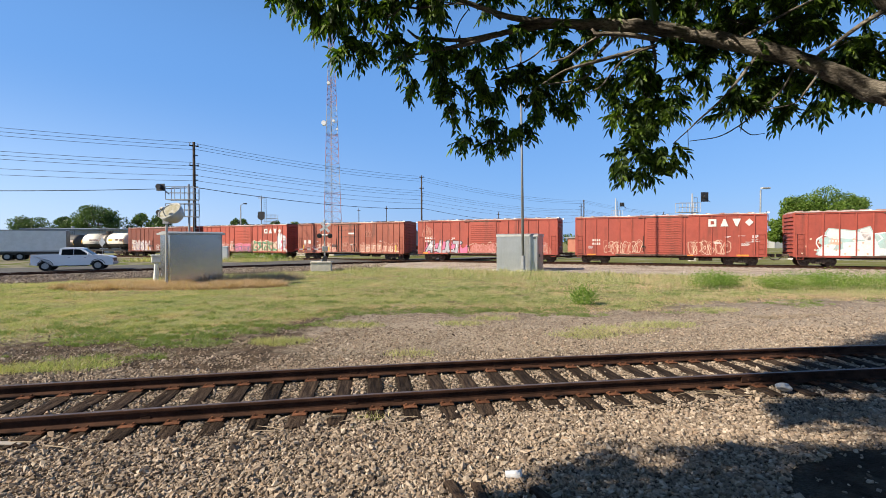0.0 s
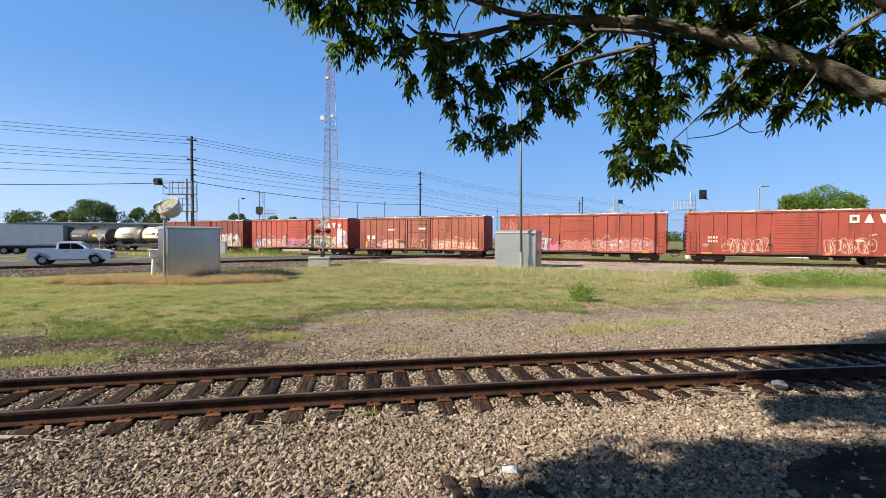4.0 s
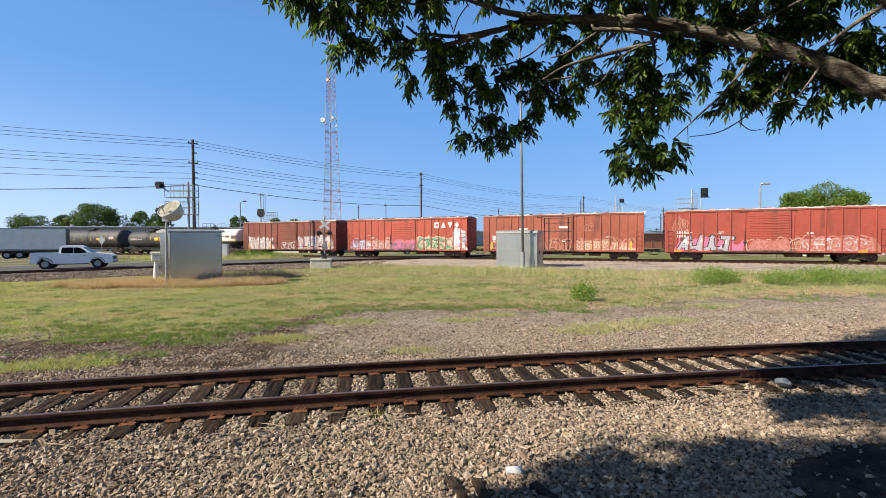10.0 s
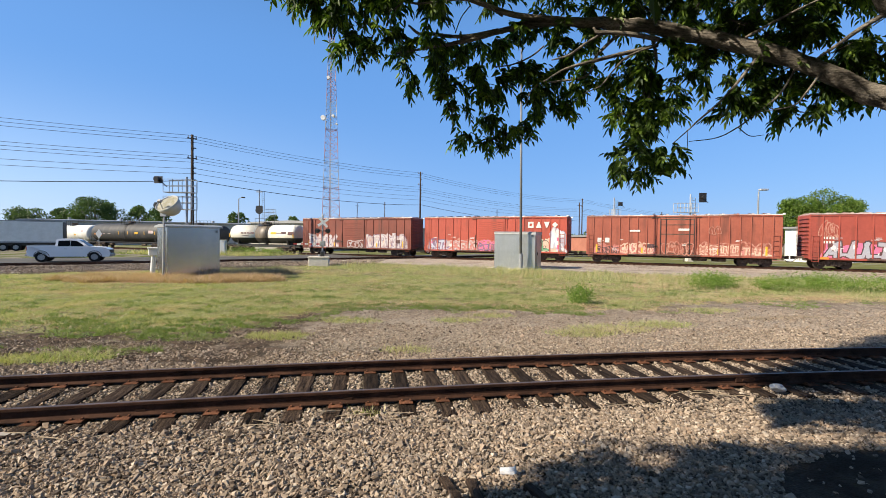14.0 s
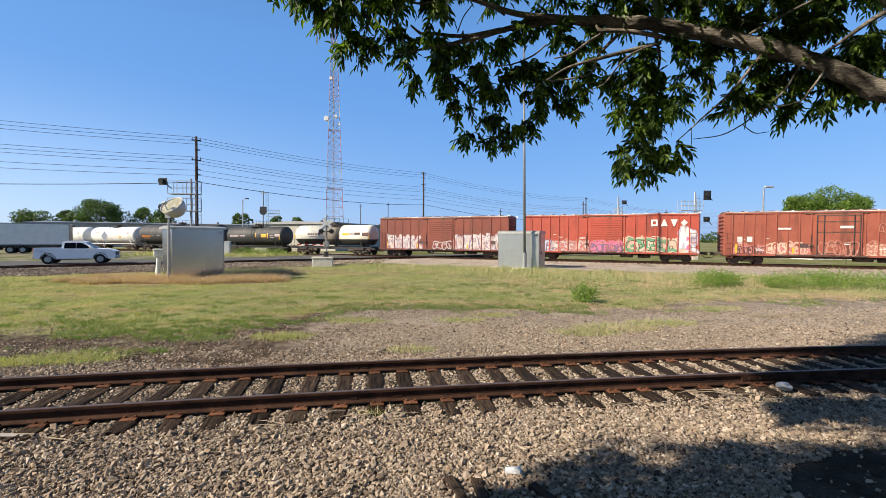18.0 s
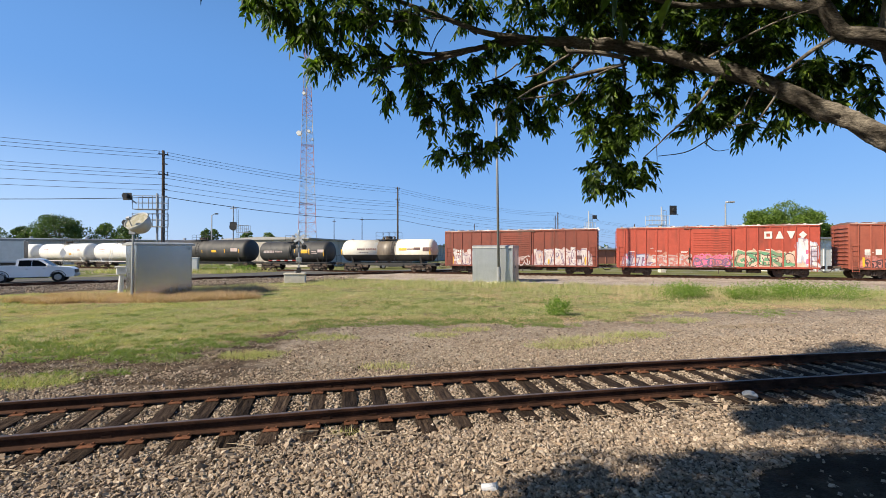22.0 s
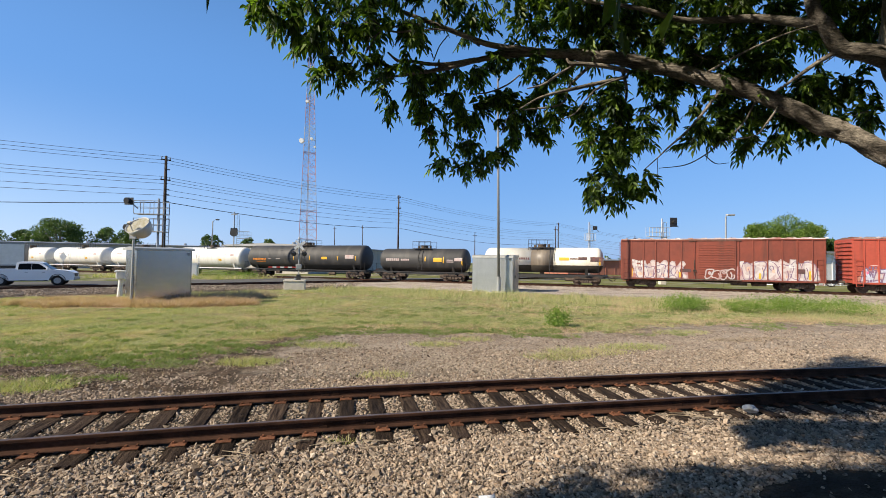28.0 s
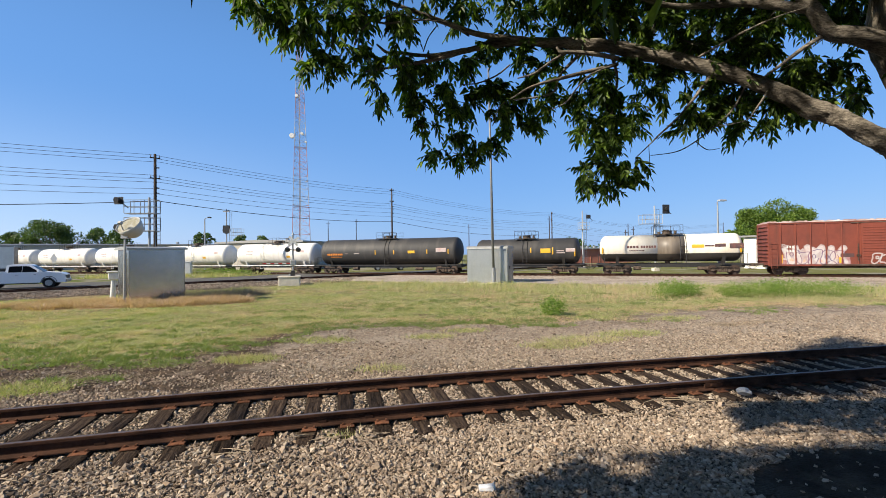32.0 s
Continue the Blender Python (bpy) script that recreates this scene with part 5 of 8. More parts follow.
def graffiti(car, seed, x0, x1, z0, z1, cols, letters, y=-1.556, slack=0.9):
    """Sprayed letters: a cloud behind, an outline, a fill and loose accents. cols: materials from back to front."""
    rng = random.Random(seed)
    w = (x1 - x0) / letters
    cz, h = (z0 + z1) / 2, (z1 - z0)
    shapes = [(x0 + w * (i + 0.5), cz + rng.uniform(-0.06, 0.06) * h, w * 1.15, h * slack * rng.uniform(0.8, 1.05)) for i in range(letters)]
    th = min(w, h) * 0.155
    for k, (cx, sz, sw, sh) in enumerate(shapes):
        bm = B()
        flat(bm, [(px, max(0.80, min(4.3, pz))) for px, pz in blob(random.Random(seed + k), cx, sz, sw * 0.56, sh * 0.5, 14)], y - 0.0001 * k)
        tagged(part("graffiti", bm, cols[0], car), kind="stuff")
        for li, (mi, grow) in enumerate(((len(cols) - 1, 0.085), (1, 0.0))):
            bm = B()
            stroke_letter(bm, random.Random(seed * 13 + k), cx, sz, sw, sh, th, grow, y - 0.003 - 0.003 * li)
            tagged(part("graffiti", bm, cols[mi], car), kind="stuff")
        for q in range(2, len(cols)):
            r = random.Random(seed + 31 * k + q)
            bm = B()
            flat(bm, [(px, max(0.80, min(4.3, pz))) for px, pz in blob(r, cx + r.uniform(-0.5, 0.5) * sw, sz + r.uniform(-0.5, 0.4) * sh, sw * r.uniform(0.06, 0.2), sh * r.uniform(0.06, 0.2), 8)],
                 y - 0.008 - 0.0003 * q)
            tagged(part("graffiti", bm, cols[q], car), kind="stuff")


def scrawl(car, seed, x0, x1, z0, z1, mcol, loops, th=0.035, y=-1.558):
    """Overlapping bubble letters drawn with one spray line, some with a hole or a tail."""
    rng = random.Random(seed)
    bm = B()
    w, h = (x1 - x0) / loops, z1 - z0
    flip = 0

    def line(pts, closed):
        nonlocal flip
        for a, c in zip(pts, pts[1:] + (pts[:1] if closed else [])):
            dx, dz = c[0] - a[0], c[1] - a[1]
            L = math.hypot(dx, dz) or 1
            t = th * rng.uniform(0.75, 1.2)
            ux, uz = dx / L * t * 0.5, dz / L * t * 0.5
            nx, nz = -dz / L * t, dx / L * t
            flip += 1
            flat(bm, [(px, max(0.80, pz)) for px, pz in ((a[0] + nx - ux, a[1] + nz - uz), (c[0] + nx + ux, c[1] + nz + uz), (c[0] - nx + ux, c[1] - nz + uz), (a[0] - nx - ux, a[1] - nz - uz))],
                 y - 0.0004 * (flip % 5))

    for k in range(loops):
        cx, cz = x0 + w * (k + 0.5 + rng.uniform(-0.12, 0.12)), (z0 + z1) / 2 + rng.uniform(-0.06, 0.06) * h
        lean, f1, f2 = rng.uniform(-0.3, 0.3), rng.uniform(0, 6.28), rng.uniform(0, 6.28)
        ring = []
        for i in range(18):
            a = 2 * math.pi * i / 18
            ca, sa = math.cos(a), math.sin(a)
            r = max(abs(ca), abs(sa)) ** -0.45 * (1 + 0.16 * math.sin(2 * a + f1) + 0.14 * math.sin(3 * a + f2))
            dz = 0.44 * h * sa * r
            ring.append((cx + w * 0.56 * ca * r + lean * dz, cz + dz))
        line(ring[rng.randrange(3):], rng.random() < 0.6)
        kind = rng.random()
        if kind < 0.55:
            hx, hz = cx + rng.uniform(-0.12, 0.12) * w, cz + rng.uniform(-0.1, 0.2) * h
            line([(hx + w * 0.16 * math.cos(6.28 * i / 9), hz + h * 0.12 * math.sin(6.28 * i / 9)) for i in range(9)], True)
        if kind > 0.4:
            sx = cx + rng.uniform(-0.3, 0.3) * w
            line([(sx + 0.1 * w * math.sin(i * 0.9), cz - 0.42 * h + 0.14 * h * i) for i in range(5)], False)
    tagged(part("graffiti", bm, mcol, car), kind="stuff")


def bars(car, name, mcol, items, label="", y=-1.572):
    """Flat painted bars: (x0, x1, z0, z1)."""
    if name != "stencil" and len(items) > 1:
        for it in items:
            bars(car, name, mcol, [it], label, y)
        return
    bm = B()
    for x0, x1, z0, z1 in items:
        bbox(bm, x0, x1, y - 0.002, y + 0.002, z0, z1)
    ob = part(name, bm, mcol, car, label)
    if name == "stencil":
        tagged(ob, kind="stuff")


SILL_Z, EAVE_Z, HALF_L = 0.78, 4.47, 7.88


def boxcar(label, paint, roof_paint, door="ribbed", group="freight cars of the train", posts=6):
    car = thing("boxcar", Matrix(), label, "boxcar", group)
    L = HALF_L
    # sides, ends and floor
    bm = B()
    bbox(bm, -L, L, -1.55, 1.55, SILL_Z + 0.06, EAVE_Z)
    part("body", bm, paint, car)
    bm = B()
    bbox(bm, -0.05, 0.05, -0.06, 0.06, SILL_Z, EAVE_Z + 0.01)
    corner = mesh_of("corner_post", bm, paint)
    for sx in (-1, 1):
        for sy in (-1.5, 1.5):
            share("corner_post", corner, car, Matrix.Translation((sx * L, sy, 0)))
    bm = B()
    bbox(bm, 0.0, 0.09, -1.42, 1.42, 0, 0.15, bevel=0.03)
    rib = mesh_of("end_rib", bm, paint)
    for k in range(10):
        share("end_rib", rib, car, pose(L, 0, 1.15 + 0.33 * k))
        share("end_rib", rib, car, pose(-L, 0, 1.15 + 0.33 * k, 0, 0, 180))
    for sy in (-1.57, 1.57):
        bm = B()
        bbox(bm, -L, L, sy - 0.03, sy + 0.03, SILL_Z - 0.02, SILL_Z + 0.13)
        part("side_sill", bm, paint, car)
        bm = B()
        bbox(bm, -L, L, sy * 1.003 - 0.035, sy * 1.003 + 0.035, EAVE_Z - 0.12, EAVE_Z + 0.02)
        part("top_chord", bm, paint, car)
    bm = B()
    bbox(bm, -L, L, -0.25, 0.25, 0.62, SILL_Z + 0.06)
    part("centre_sill", bm, BOGIE, car)
    # roof
    bm = B()
    sec = [(-1.62, EAVE_Z), (-1.62, EAVE_Z + 0.05), (0, EAVE_Z + 0.17), (1.62, EAVE_Z + 0.05), (1.62, EAVE_Z)]
    a = [bm.verts.new((-L, y, z)) for y, z in sec]
    c = [bm.verts.new((L, y, z)) for y, z in sec]
    bm.faces.new(a), bm.faces.new(c[::-1])
    for i in range(len(sec)):
        j = (i + 1) % len(sec)
        bm.faces.new((a[i], a[j], c[j], c[i]))
    k = -L + 0.45
    while k < L:
        for s in (-1, 1):
            m = Matrix.Translation((k, s * 0.81, EAVE_Z + 0.13)) @ Matrix.Rotation(-s * 0.074, 4, "X")
            bbox(bm, -0.04, 0.04, -0.8, 0.8, -0.03, 0.045, m)
        k += 1.1
    part("roof", bm, roof_paint, car, "rust-streaked roof with cross ribs")
    for sy in (-1.63, 1.63):
        bm = B()
        bbox(bm, -L, L, sy - 0.012, sy + 0.012, EAVE_Z + 0.0, EAVE_Z + 0.075)
        for k in range(15):
            bbox(bm, -L + 0.37 + 1.1 * k, -L + 0.55 + 1.1 * k, sy - 0.02, sy + 0.02, EAVE_Z + 0.02, EAVE_Z + 0.15)
        part("roof_edge", bm, ROOF_EDGE, car, "pale flaking roof edge")
    # posts
    bm = B()
    bbox(bm, -0.045, 0.045, -0.05, 0.0, SILL_Z + 0.1, EAVE_Z - 0.1, bevel=0.008)
    post = mesh_of("side_post", bm, paint)
    for s in (-1, 1):
        for i in range(posts):
            x = s * (1.72 + i * 6.36 / posts)
            share("side_post", post, car, pose(x, -1.55, 0))
            share("side_post", post, car, pose(x, 1.55, 0, 0, 0, 180))
    # door
    for sy in (-1, 1):
        bm = B()
        bbox(bm, -1.52, 1.52, sy * 1.58 - 0.035, sy * 1.58 + 0.035, SILL_Z + 0.14, EAVE_Z - 0.16)
        if door == "ribbed":
            dr = part("door", bm, paint, car, "sliding door pressed with horizontal ribs")
            bm = B()
            bbox(bm, -1.42, 1.42, -0.025, 0.025, 0, 0.10, bevel=0.02)
            rib = mesh_of("door_rib", bm, paint)
            for k in range(14):
                share("door_rib", rib, dr, pose(0, sy * 1.615, 1.08 + 0.215 * k))
        else:
            dr = part("door", bm, paint, car, "flush plug door with locking rods")
            for x in (-1.45, 1.45):
                bm = B()
                bbox(bm, x - 0.05, x + 0.05, sy * 1.62 - 0.03, sy * 1.62 + 0.03, SILL_Z + 0.15, EAVE_Z - 0.2)
                part("door_stile", bm, paint, dr)
            for z in (1.0, 1.85, 2.75, 3.6, 4.1):
                bm = B()
                bbox(bm, -1.4, 1.4, sy * 1.615 - 0.02, sy * 1.615 + 0.02, z, z + 0.07)
                part("door_rail", bm, BOGIE, dr)
            for x in (-1.38, -0.92, 1.0, 1.38):
                bm = B()
                rod(bm, (x, sy * 1.66, 0.95), (x, sy * 1.66, 4.2), 0.03, n=6)
                part("lock_rod", bm, BLACK, dr)
        bm = B()
        bbox(bm, -4.2, 1.9, sy * 1.61 - 0.03, sy * 1.61 + 0.03, SILL_Z + 0.02, SILL_Z + 0.12)
        part("door_track", bm, BOGIE, car)
        bm = B()
        bbox(bm, -2.2, 1.9, sy * 1.61 - 0.03, sy * 1.61 + 0.03, EAVE_Z - 0.17, EAVE_Z - 0.1)
        part("door_track", bm, BOGIE, car)
        bm = B()
        rod(bm, (-1.75, sy * 1.62, 1.2), (-1.75, sy * 1.62, 2.6), 0.03, n=6)
        bbox(bm, -1.85, -1.6, sy * 1.62 - 0.04, sy * 1.62 + 0.04, 1.55, 1.72)
        part("door_latch", bm, BOGIE, car)
    # ladders
    bm = B()
    for x in (-0.22, 0.22):
        rod(bm, (x, 0, 0.55), (x, 0, 2.75), 0.016, n=5)
    z = 0.6
    while z < 2.8:
        rod(bm, (-0.24, 0, z), (0.24, 0, z), 0.018, n=5)
        z += 0.42
    lad = mesh_of("ladder", bm, paint)
    for x in (-L + 0.38, L - 0.38):
        for sy in (-1, 1):
            share("ladder", lad, car, pose(x, sy * 1.62, 0))
    bm = B()
    for x in (-0.22, 0.22):
        rod(bm, (0, x, 0.6), (0, x, 4.4), 0.016, n=5)
    for k in range(10):
        rod(bm, (0, -0.24, 0.7 + 0.4 * k), (0, 0.24, 0.7 + 0.4 * k), 0.018, n=5)
    elad = mesh_of("end_ladder", bm, paint)
    share("end_ladder", elad, car, pose(L + 0.14, -1.2, 0))
    share("end_ladder", elad, car, pose(-L - 0.14, 1.2, 0))
    bm = B()
    bbox(bm, 1.3, 2.5, -0.95, -0.35, 0.38, 0.72, bevel=0.05)
    part("air_reservoir", bm, BOGIE, car)
    bm = B()
    rod(bm, (2.9, -0.5, 0.5), (4.0, -0.5, 0.5), 0.16, n=10)
    part("brake_cylinder", bm, BOGIE, car)
    bm = B()
    rod(bm, (-5, -0.4, 0.6), (5, -0.4, 0.6), 0.03, n=6)
    part("brake_rod", bm, BOGIE, car)
    bm = B()
    rod(bm, (0.6, -1.4, 0.25), (0.6, -1.4, 0.8), 0.03, n=5)
    part("step", bm, BOGIE, car)
    bogies(car, L - 1.75)
    couplers(car, L)
    return car


def car_paint(name, c1, c2, dirt=(0.08, 0.035, 0.025), amt=0.6):
    return mat(name, c1, c2, 0.35, 0.62, 0, 0.08, 12, streak=(1.6, 1.6, 0.22), streak_col=dirt, streak_amt=amt, fine=0.12)


P_RED = car_paint("faded_freight_red", (0.365, 0.074, 0.048), (0.29, 0.058, 0.04))
P_RED2 = car_paint("bright_freight_red", (0.42, 0.074, 0.044), (0.35, 0.064, 0.038))
P_ORG = car_paint("sun_bleached_orange_red", (0.35, 0.10, 0.06), (0.27, 0.07, 0.042), amt=0.75)
P_BRN = car_paint("dull_boxcar_brown", (0.22, 0.052, 0.03), (0.155, 0.04, 0.026), amt=0.7)
ROOF = mat("rusty_roof_sheet", (0.30, 0.10, 0.065), (0.50, 0.42, 0.38), 0.5, 0.75, 0, 0.1, 20, fine=0.25)
ROOF_D = mat("dark_roof_sheet", (0.12, 0.05, 0.035), (0.22, 0.12, 0.09), 0.6, 0.8, 0, 0.1, 20, fine=0.25)
ROOF_EDGE = mat("flaking_roof_edge", (0.80, 0.76, 0.73), (0.30, 0.10, 0.07), 0.38, 0.7, fine=0.3)


def spray(name, c, wear=0.4, under=(0.34, 0.10, 0.07), scale=1.5):
    """Aerosol paint that has faded and lets the car's red through."""
    return mat(name, c, tuple(a * (1 - wear) + u * wear for a, u in zip(c, under)), scale, 0.72, 0, fine=0.22,
               streak=(2.2, 2.2, 0.5), streak_col=under, streak_amt=wear * 0.8)


G_WHITE = spray("spray_white", (0.72, 0.70, 0.69), 0.15)
G_MARK = plain("marking_white", (0.70, 0.66, 0.62), 0.6)
G_PINK = spray("spray_pink", (0.66, 0.16, 0.30), 0.25)
G_VIOLET = spray("spray_violet", (0.15, 0.12, 0.22), 0.35)
G_TEAL = spray("spray_teal", (0.36, 0.54, 0.53), 0.3)
G_GREEN = spray("spray_green", (0.10, 0.34, 0.19), 0.3)
G_GREY = spray("spray_silver", (0.46, 0.43, 0.43), 0.4)
G_BLUE = spray("spray_pale_blue", (0.44, 0.50, 0.60), 0.35)
G_BLACK = spray("spray_black", (0.05, 0.04, 0.045), 0.25)
G_PALE = spray("spray_dull_white", (0.56, 0.53, 0.52), 0.2)
G_STEEL = spray("spray_steel_grey", (0.36, 0.38, 0.43), 0.15)
G_CREAM = spray("spray_cream", (0.66, 0.50, 0.38), 0.4)
G_WASH = spray("spray_ghost_cream", (0.50, 0.27, 0.20), 0.95, scale=5)
G_WASH_P = spray("spray_ghost_pink", (0.52, 0.22, 0.20), 0.9, scale=5)
G_WASH_V = spray("spray_ghost_mauve", (0.36, 0.24, 0.26), 0.8, scale=5)


def wash(car, seed, x0, x1, z0, z1, mcol, y=-1.5535):
    """A faded cloud of old paint with an uneven upper edge."""
    rng = random.Random(seed)
    n = max(4, int((x1 - x0) * 5))
    xs = [x0 + (x1 - x0) * k / n for k in range(n + 1)]
    top = [z1 - (rng.uniform(0, 0.3) + 0.2 * math.sin(x * 2.1 + seed) ** 2) * (z1 - z0) for x in xs]
    top[0] = top[-1] = z0 + 0.3 * (z1 - z0)
    bm = B()
    lo = [bm.verts.new((x, y, z0)) for x in xs]
    hi = [bm.verts.new((x + rng.uniform(-0.1, 0.1), y, z)) for x, z in zip(xs, top)]
    for k in range(n):
        bm.faces.new((lo[k], lo[k + 1], hi[k + 1], hi[k]))
    part("graffiti", bm, mcol, car, "faded old spray paint")


def emblem(car, x, z, w, h, gap):
    """Four big white painted shapes in a row: a square ring, a wedge, a wedge on its point and a diamond."""
    for k in range(4):
        x0 = x + k * (w + gap)
        bm = B()
        p = lambda *q: flat(bm, [(x0 + u * w, z + v * h) for u, v in q], -1.608)
        if k == 0:
            p((0, 0), (1, 0), (.72, .28), (.28, .28)), p((1, 0), (1, 1), (.72, .72), (.72, .28))
            p((1, 1), (0, 1), (.28, .72), (.72, .72)), p((0, 1), (0, 0), (.28, .28), (.28, .72))
        elif k == 1:
            p((0, 0), (1, 0), (.6, 1), (.4, 1))
        elif k == 2:
            p((.4, 0), (.6, 0), (1, 1), (0, 1))
        else:
            p((.5, 0), (1, .5), (.5, 1), (0, .5))
        part("emblem", bm, G_MARK, car, "plain white painted mark")


def marks(car, x, z, mcol=None):
    """Reporting marks and small stencils as plain bars."""
    items = []
    for r in range(2):
        items += [(x + 0.2 * k, x + 0.2 * k + 0.12, z - 0.34 * r, z - 0.34 * r + 0.2) for k in range(4)]
    bars(car, "stencil", mcol or G_MARK, items, "white reporting marks")


def stencils(car, seed, y=-1.572):
    rng = random.Random(seed)
    items = []
    for k in range(9):
        x = rng.choice((rng.uniform(-7.2, -2), rng.uniform(2, 7.2)))
        z = rng.uniform(1.3, 2.6)
        for r in range(rng.randint(1, 3)):
            items.append((x, x + rng.uniform(0.25, 0.6), z - 0.09 * r, z - 0.09 * r + 0.04))
    bars(car, "stencil", G_WHITE, items)


def wedge_panels(car, y=-1.57):
    for q in ((-7.05, -6.9, 1.0, 1.75), (-3.0, -2.85, 1.0, 1.5), (3.2, 3.35, 1.0, 1.5), (6.75, 6.9, 1.0, 1.75)):
        bars(car, "reflector", YELLOW, [q])


def build_train():
    o = [17.68, 0.0, -17.60, -35.27, -53.03, -70.64]
    c = boxcar("red boxcar with big pale teal graffiti along its side", P_RED, ROOF)
    graffiti(c, 11, -6.0, 6.5, 0.85, 2.9, [G_TEAL, G_WHITE, G_CREAM, G_TEAL], 4)
    scrawl(c, 12, -6.0, 6.5, 0.85, 2.85, G_WHITE, 4, 0.05, y=-1.568)
    bars(c, "stencil", G_CREAM, [(-7.4 + 0.28 * k, -7.28 + 0.28 * k, 1.0 + 0.3 * (k * 7 % 5), 1.14 + 0.3 * (k * 7 % 5)) for k in range(16)])
    marks(c, -5.6, 2.35)
    CARS.append((c, o[0] + HALF_L))
    c = boxcar("red boxcar with four large white marks and outline graffiti", P_RED, ROOF)
    emblem(c, 3.55, 3.42, 0.62, 0.66, 0.3)
    scrawl(c, 21, -5.2, -1.8, 0.95, 2.2, G_WASH, 6, 0.034)
    scrawl(c, 23, -5.1, -1.9, 0.9, 2.1, G_CREAM, 6, 0.022, y=-1.567)
    scrawl(c, 22, 1.9, 5.3, 0.95, 2.2, G_WASH, 6, 0.034)
    scrawl(c, 24, 2.0, 5.2, 0.9, 2.1, G_CREAM, 6, 0.024, y=-1.567)
    marks(c, -6.3, 2.15), stencils(c, 3)
    bars(c, "reflector", ORANGE, [(-6.8, -6.0, 0.8, 0.92), (-1.9, -1.2, 0.8, 0.9), (5.7, 6.6, 0.8, 0.95), (1.4, 2.4, 0.8, 0.9)], y=-1.61)
    CARS.append((c, o[1] + HALF_L))
    c = boxcar("red boxcar with white and pink letter graffiti", P_RED, ROOF)
    wash(c, 37, -1.9, 7.3, 0.84, 2.25, G_WASH)
    wash(c, 38, -7.2, -1.5, 0.84, 1.9, G_PINK)
    graffiti(c, 33, -6.8, -2.6, 0.85, 2.2, [G_PINK, G_STEEL, G_WHITE, G_BLACK], 5)
    scrawl(c, 34, -1.6, 2.2, 0.95, 2.0, G_CREAM, 6, 0.03, y=-1.625)
    wash(c, 39, -1.45, 1.45, 0.95, 2.1, G_WASH_P, y=-1.6435)
    scrawl(c, 35, 2.2, 6.9, 0.95, 2.2, G_WASH_P, 5, 0.06)
    scrawl(c, 135, 2.4, 6.7, 0.9, 1.9, G_GREY, 5, 0.05, y=-1.5625)
    scrawl(c, 31, 2.3, 6.8, 0.95, 1.9, G_WASH_P, 7, 0.04, y=-1.566)
    scrawl(c, 36, -7.2, -6.0, 2.6, 3.9, G_WASH, 4, 0.035)
    marks(c, -7.0, 2.45), stencils(c, 5)
    bars(c, "reflector", ORANGE, [(-7.2, -6.6, 0.8, 0.98), (5.9, 6.5, 0.8, 1.0)], y=-1.61)
    CARS.append((c, o[2] + HALF_L))
    c = boxcar("weathered orange-red boxcar with a plug door and faint tags", P_ORG, ROOF_D, "plug", posts=8)
    wash(c, 45, -7.3, -1.7, 0.84, 1.9, G_WASH_P)
    wash(c, 46, 1.7, 7.4, 0.84, 1.6, G_WASH_P)
    scrawl(c, 146, 1.8, 7.3, 0.9, 2.1, G_WASH, 9, 0.06)
    bars(c, "stencil", G_MARK, [(-6.9, -6.5, 1.95, 2.4), (-6.2, -5.8, 1.95, 2.4)], "white painted panels")
    scrawl(c, 41, -6.9, -5.0, 0.9, 1.55, G_BLACK, 5, 0.045)
    scrawl(c, 42, -4.8, -2.0, 0.95, 1.95, G_CREAM, 6, 0.05)
    scrawl(c, 47, 2.6, 3.4, 2.7, 3.5, G_WASH, 2, 0.03, y=-1.604)
    scrawl(c, 48, -1.2, 1.3, 0.95, 2.1, G_WASH, 5, 0.05, y=-1.645)
    bars(c, "stencil", G_MARK, [(-4.0, -3.1, 3.0, 3.16), (0.1, 1.0, 3.1, 3.3), (0.4, 0.8, 1.75, 1.95)], y=-1.622)
    graffiti(c, 43, 1.8, 5.0, 0.9, 1.8, [G_WASH_P, G_WASH, G_CREAM], 8, slack=0.75)
    graffiti(c, 44, 5.2, 7.2, 0.9, 1.75, [G_WASH_P, G_CREAM, G_WASH], 5, slack=0.75)
    bars(c, "stencil", G_BLACK, [(-2.6, -1.9, 1.5, 1.85)])
    stencils(c, 7), wedge_panels(c)
    CARS.append((c, o[3] + HALF_L))
    c = boxcar("bright red boxcar with white marks and green graffiti", P_RED2, ROOF_D, posts=7)
    emblem(c, 4.0, 3.35, 0.58, 0.62, 0.24)
    wash(c, 55, -7.6, -1.5, 0.84, 2.3, G_WASH)
    wash(c, 58, -7.4, -4.2, 0.84, 1.9, G_BLUE, y=-1.5545)
    wash(c, 59, -4.4, -1.6, 0.84, 1.75, G_WASH_P, y=-1.555)
    wash(c, 56, 1.5, 7.6, 0.84, 2.6, G_CREAM)
    wash(c, 57, -1.45, 1.45, 0.95, 2.35, G_WASH, y=-1.6435)
    graffiti(c, 51, -7.4, -4.8, 0.85, 2.0, [G_GREY, G_BLUE, G_PINK, G_VIOLET], 4)
    graffiti(c, 50, -4.8, -1.7, 0.85, 1.9, [G_CREAM, G_WASH_P, G_BLUE, G_GREY], 5)
    scrawl(c, 52, -1.4, 1.5, 0.95, 2.0, G_PINK, 6, 0.06, y=-1.65)
    scrawl(c, 60, -1.4, 1.5, 0.95, 1.6, G_VIOLET, 5, 0.05, y=-1.652)
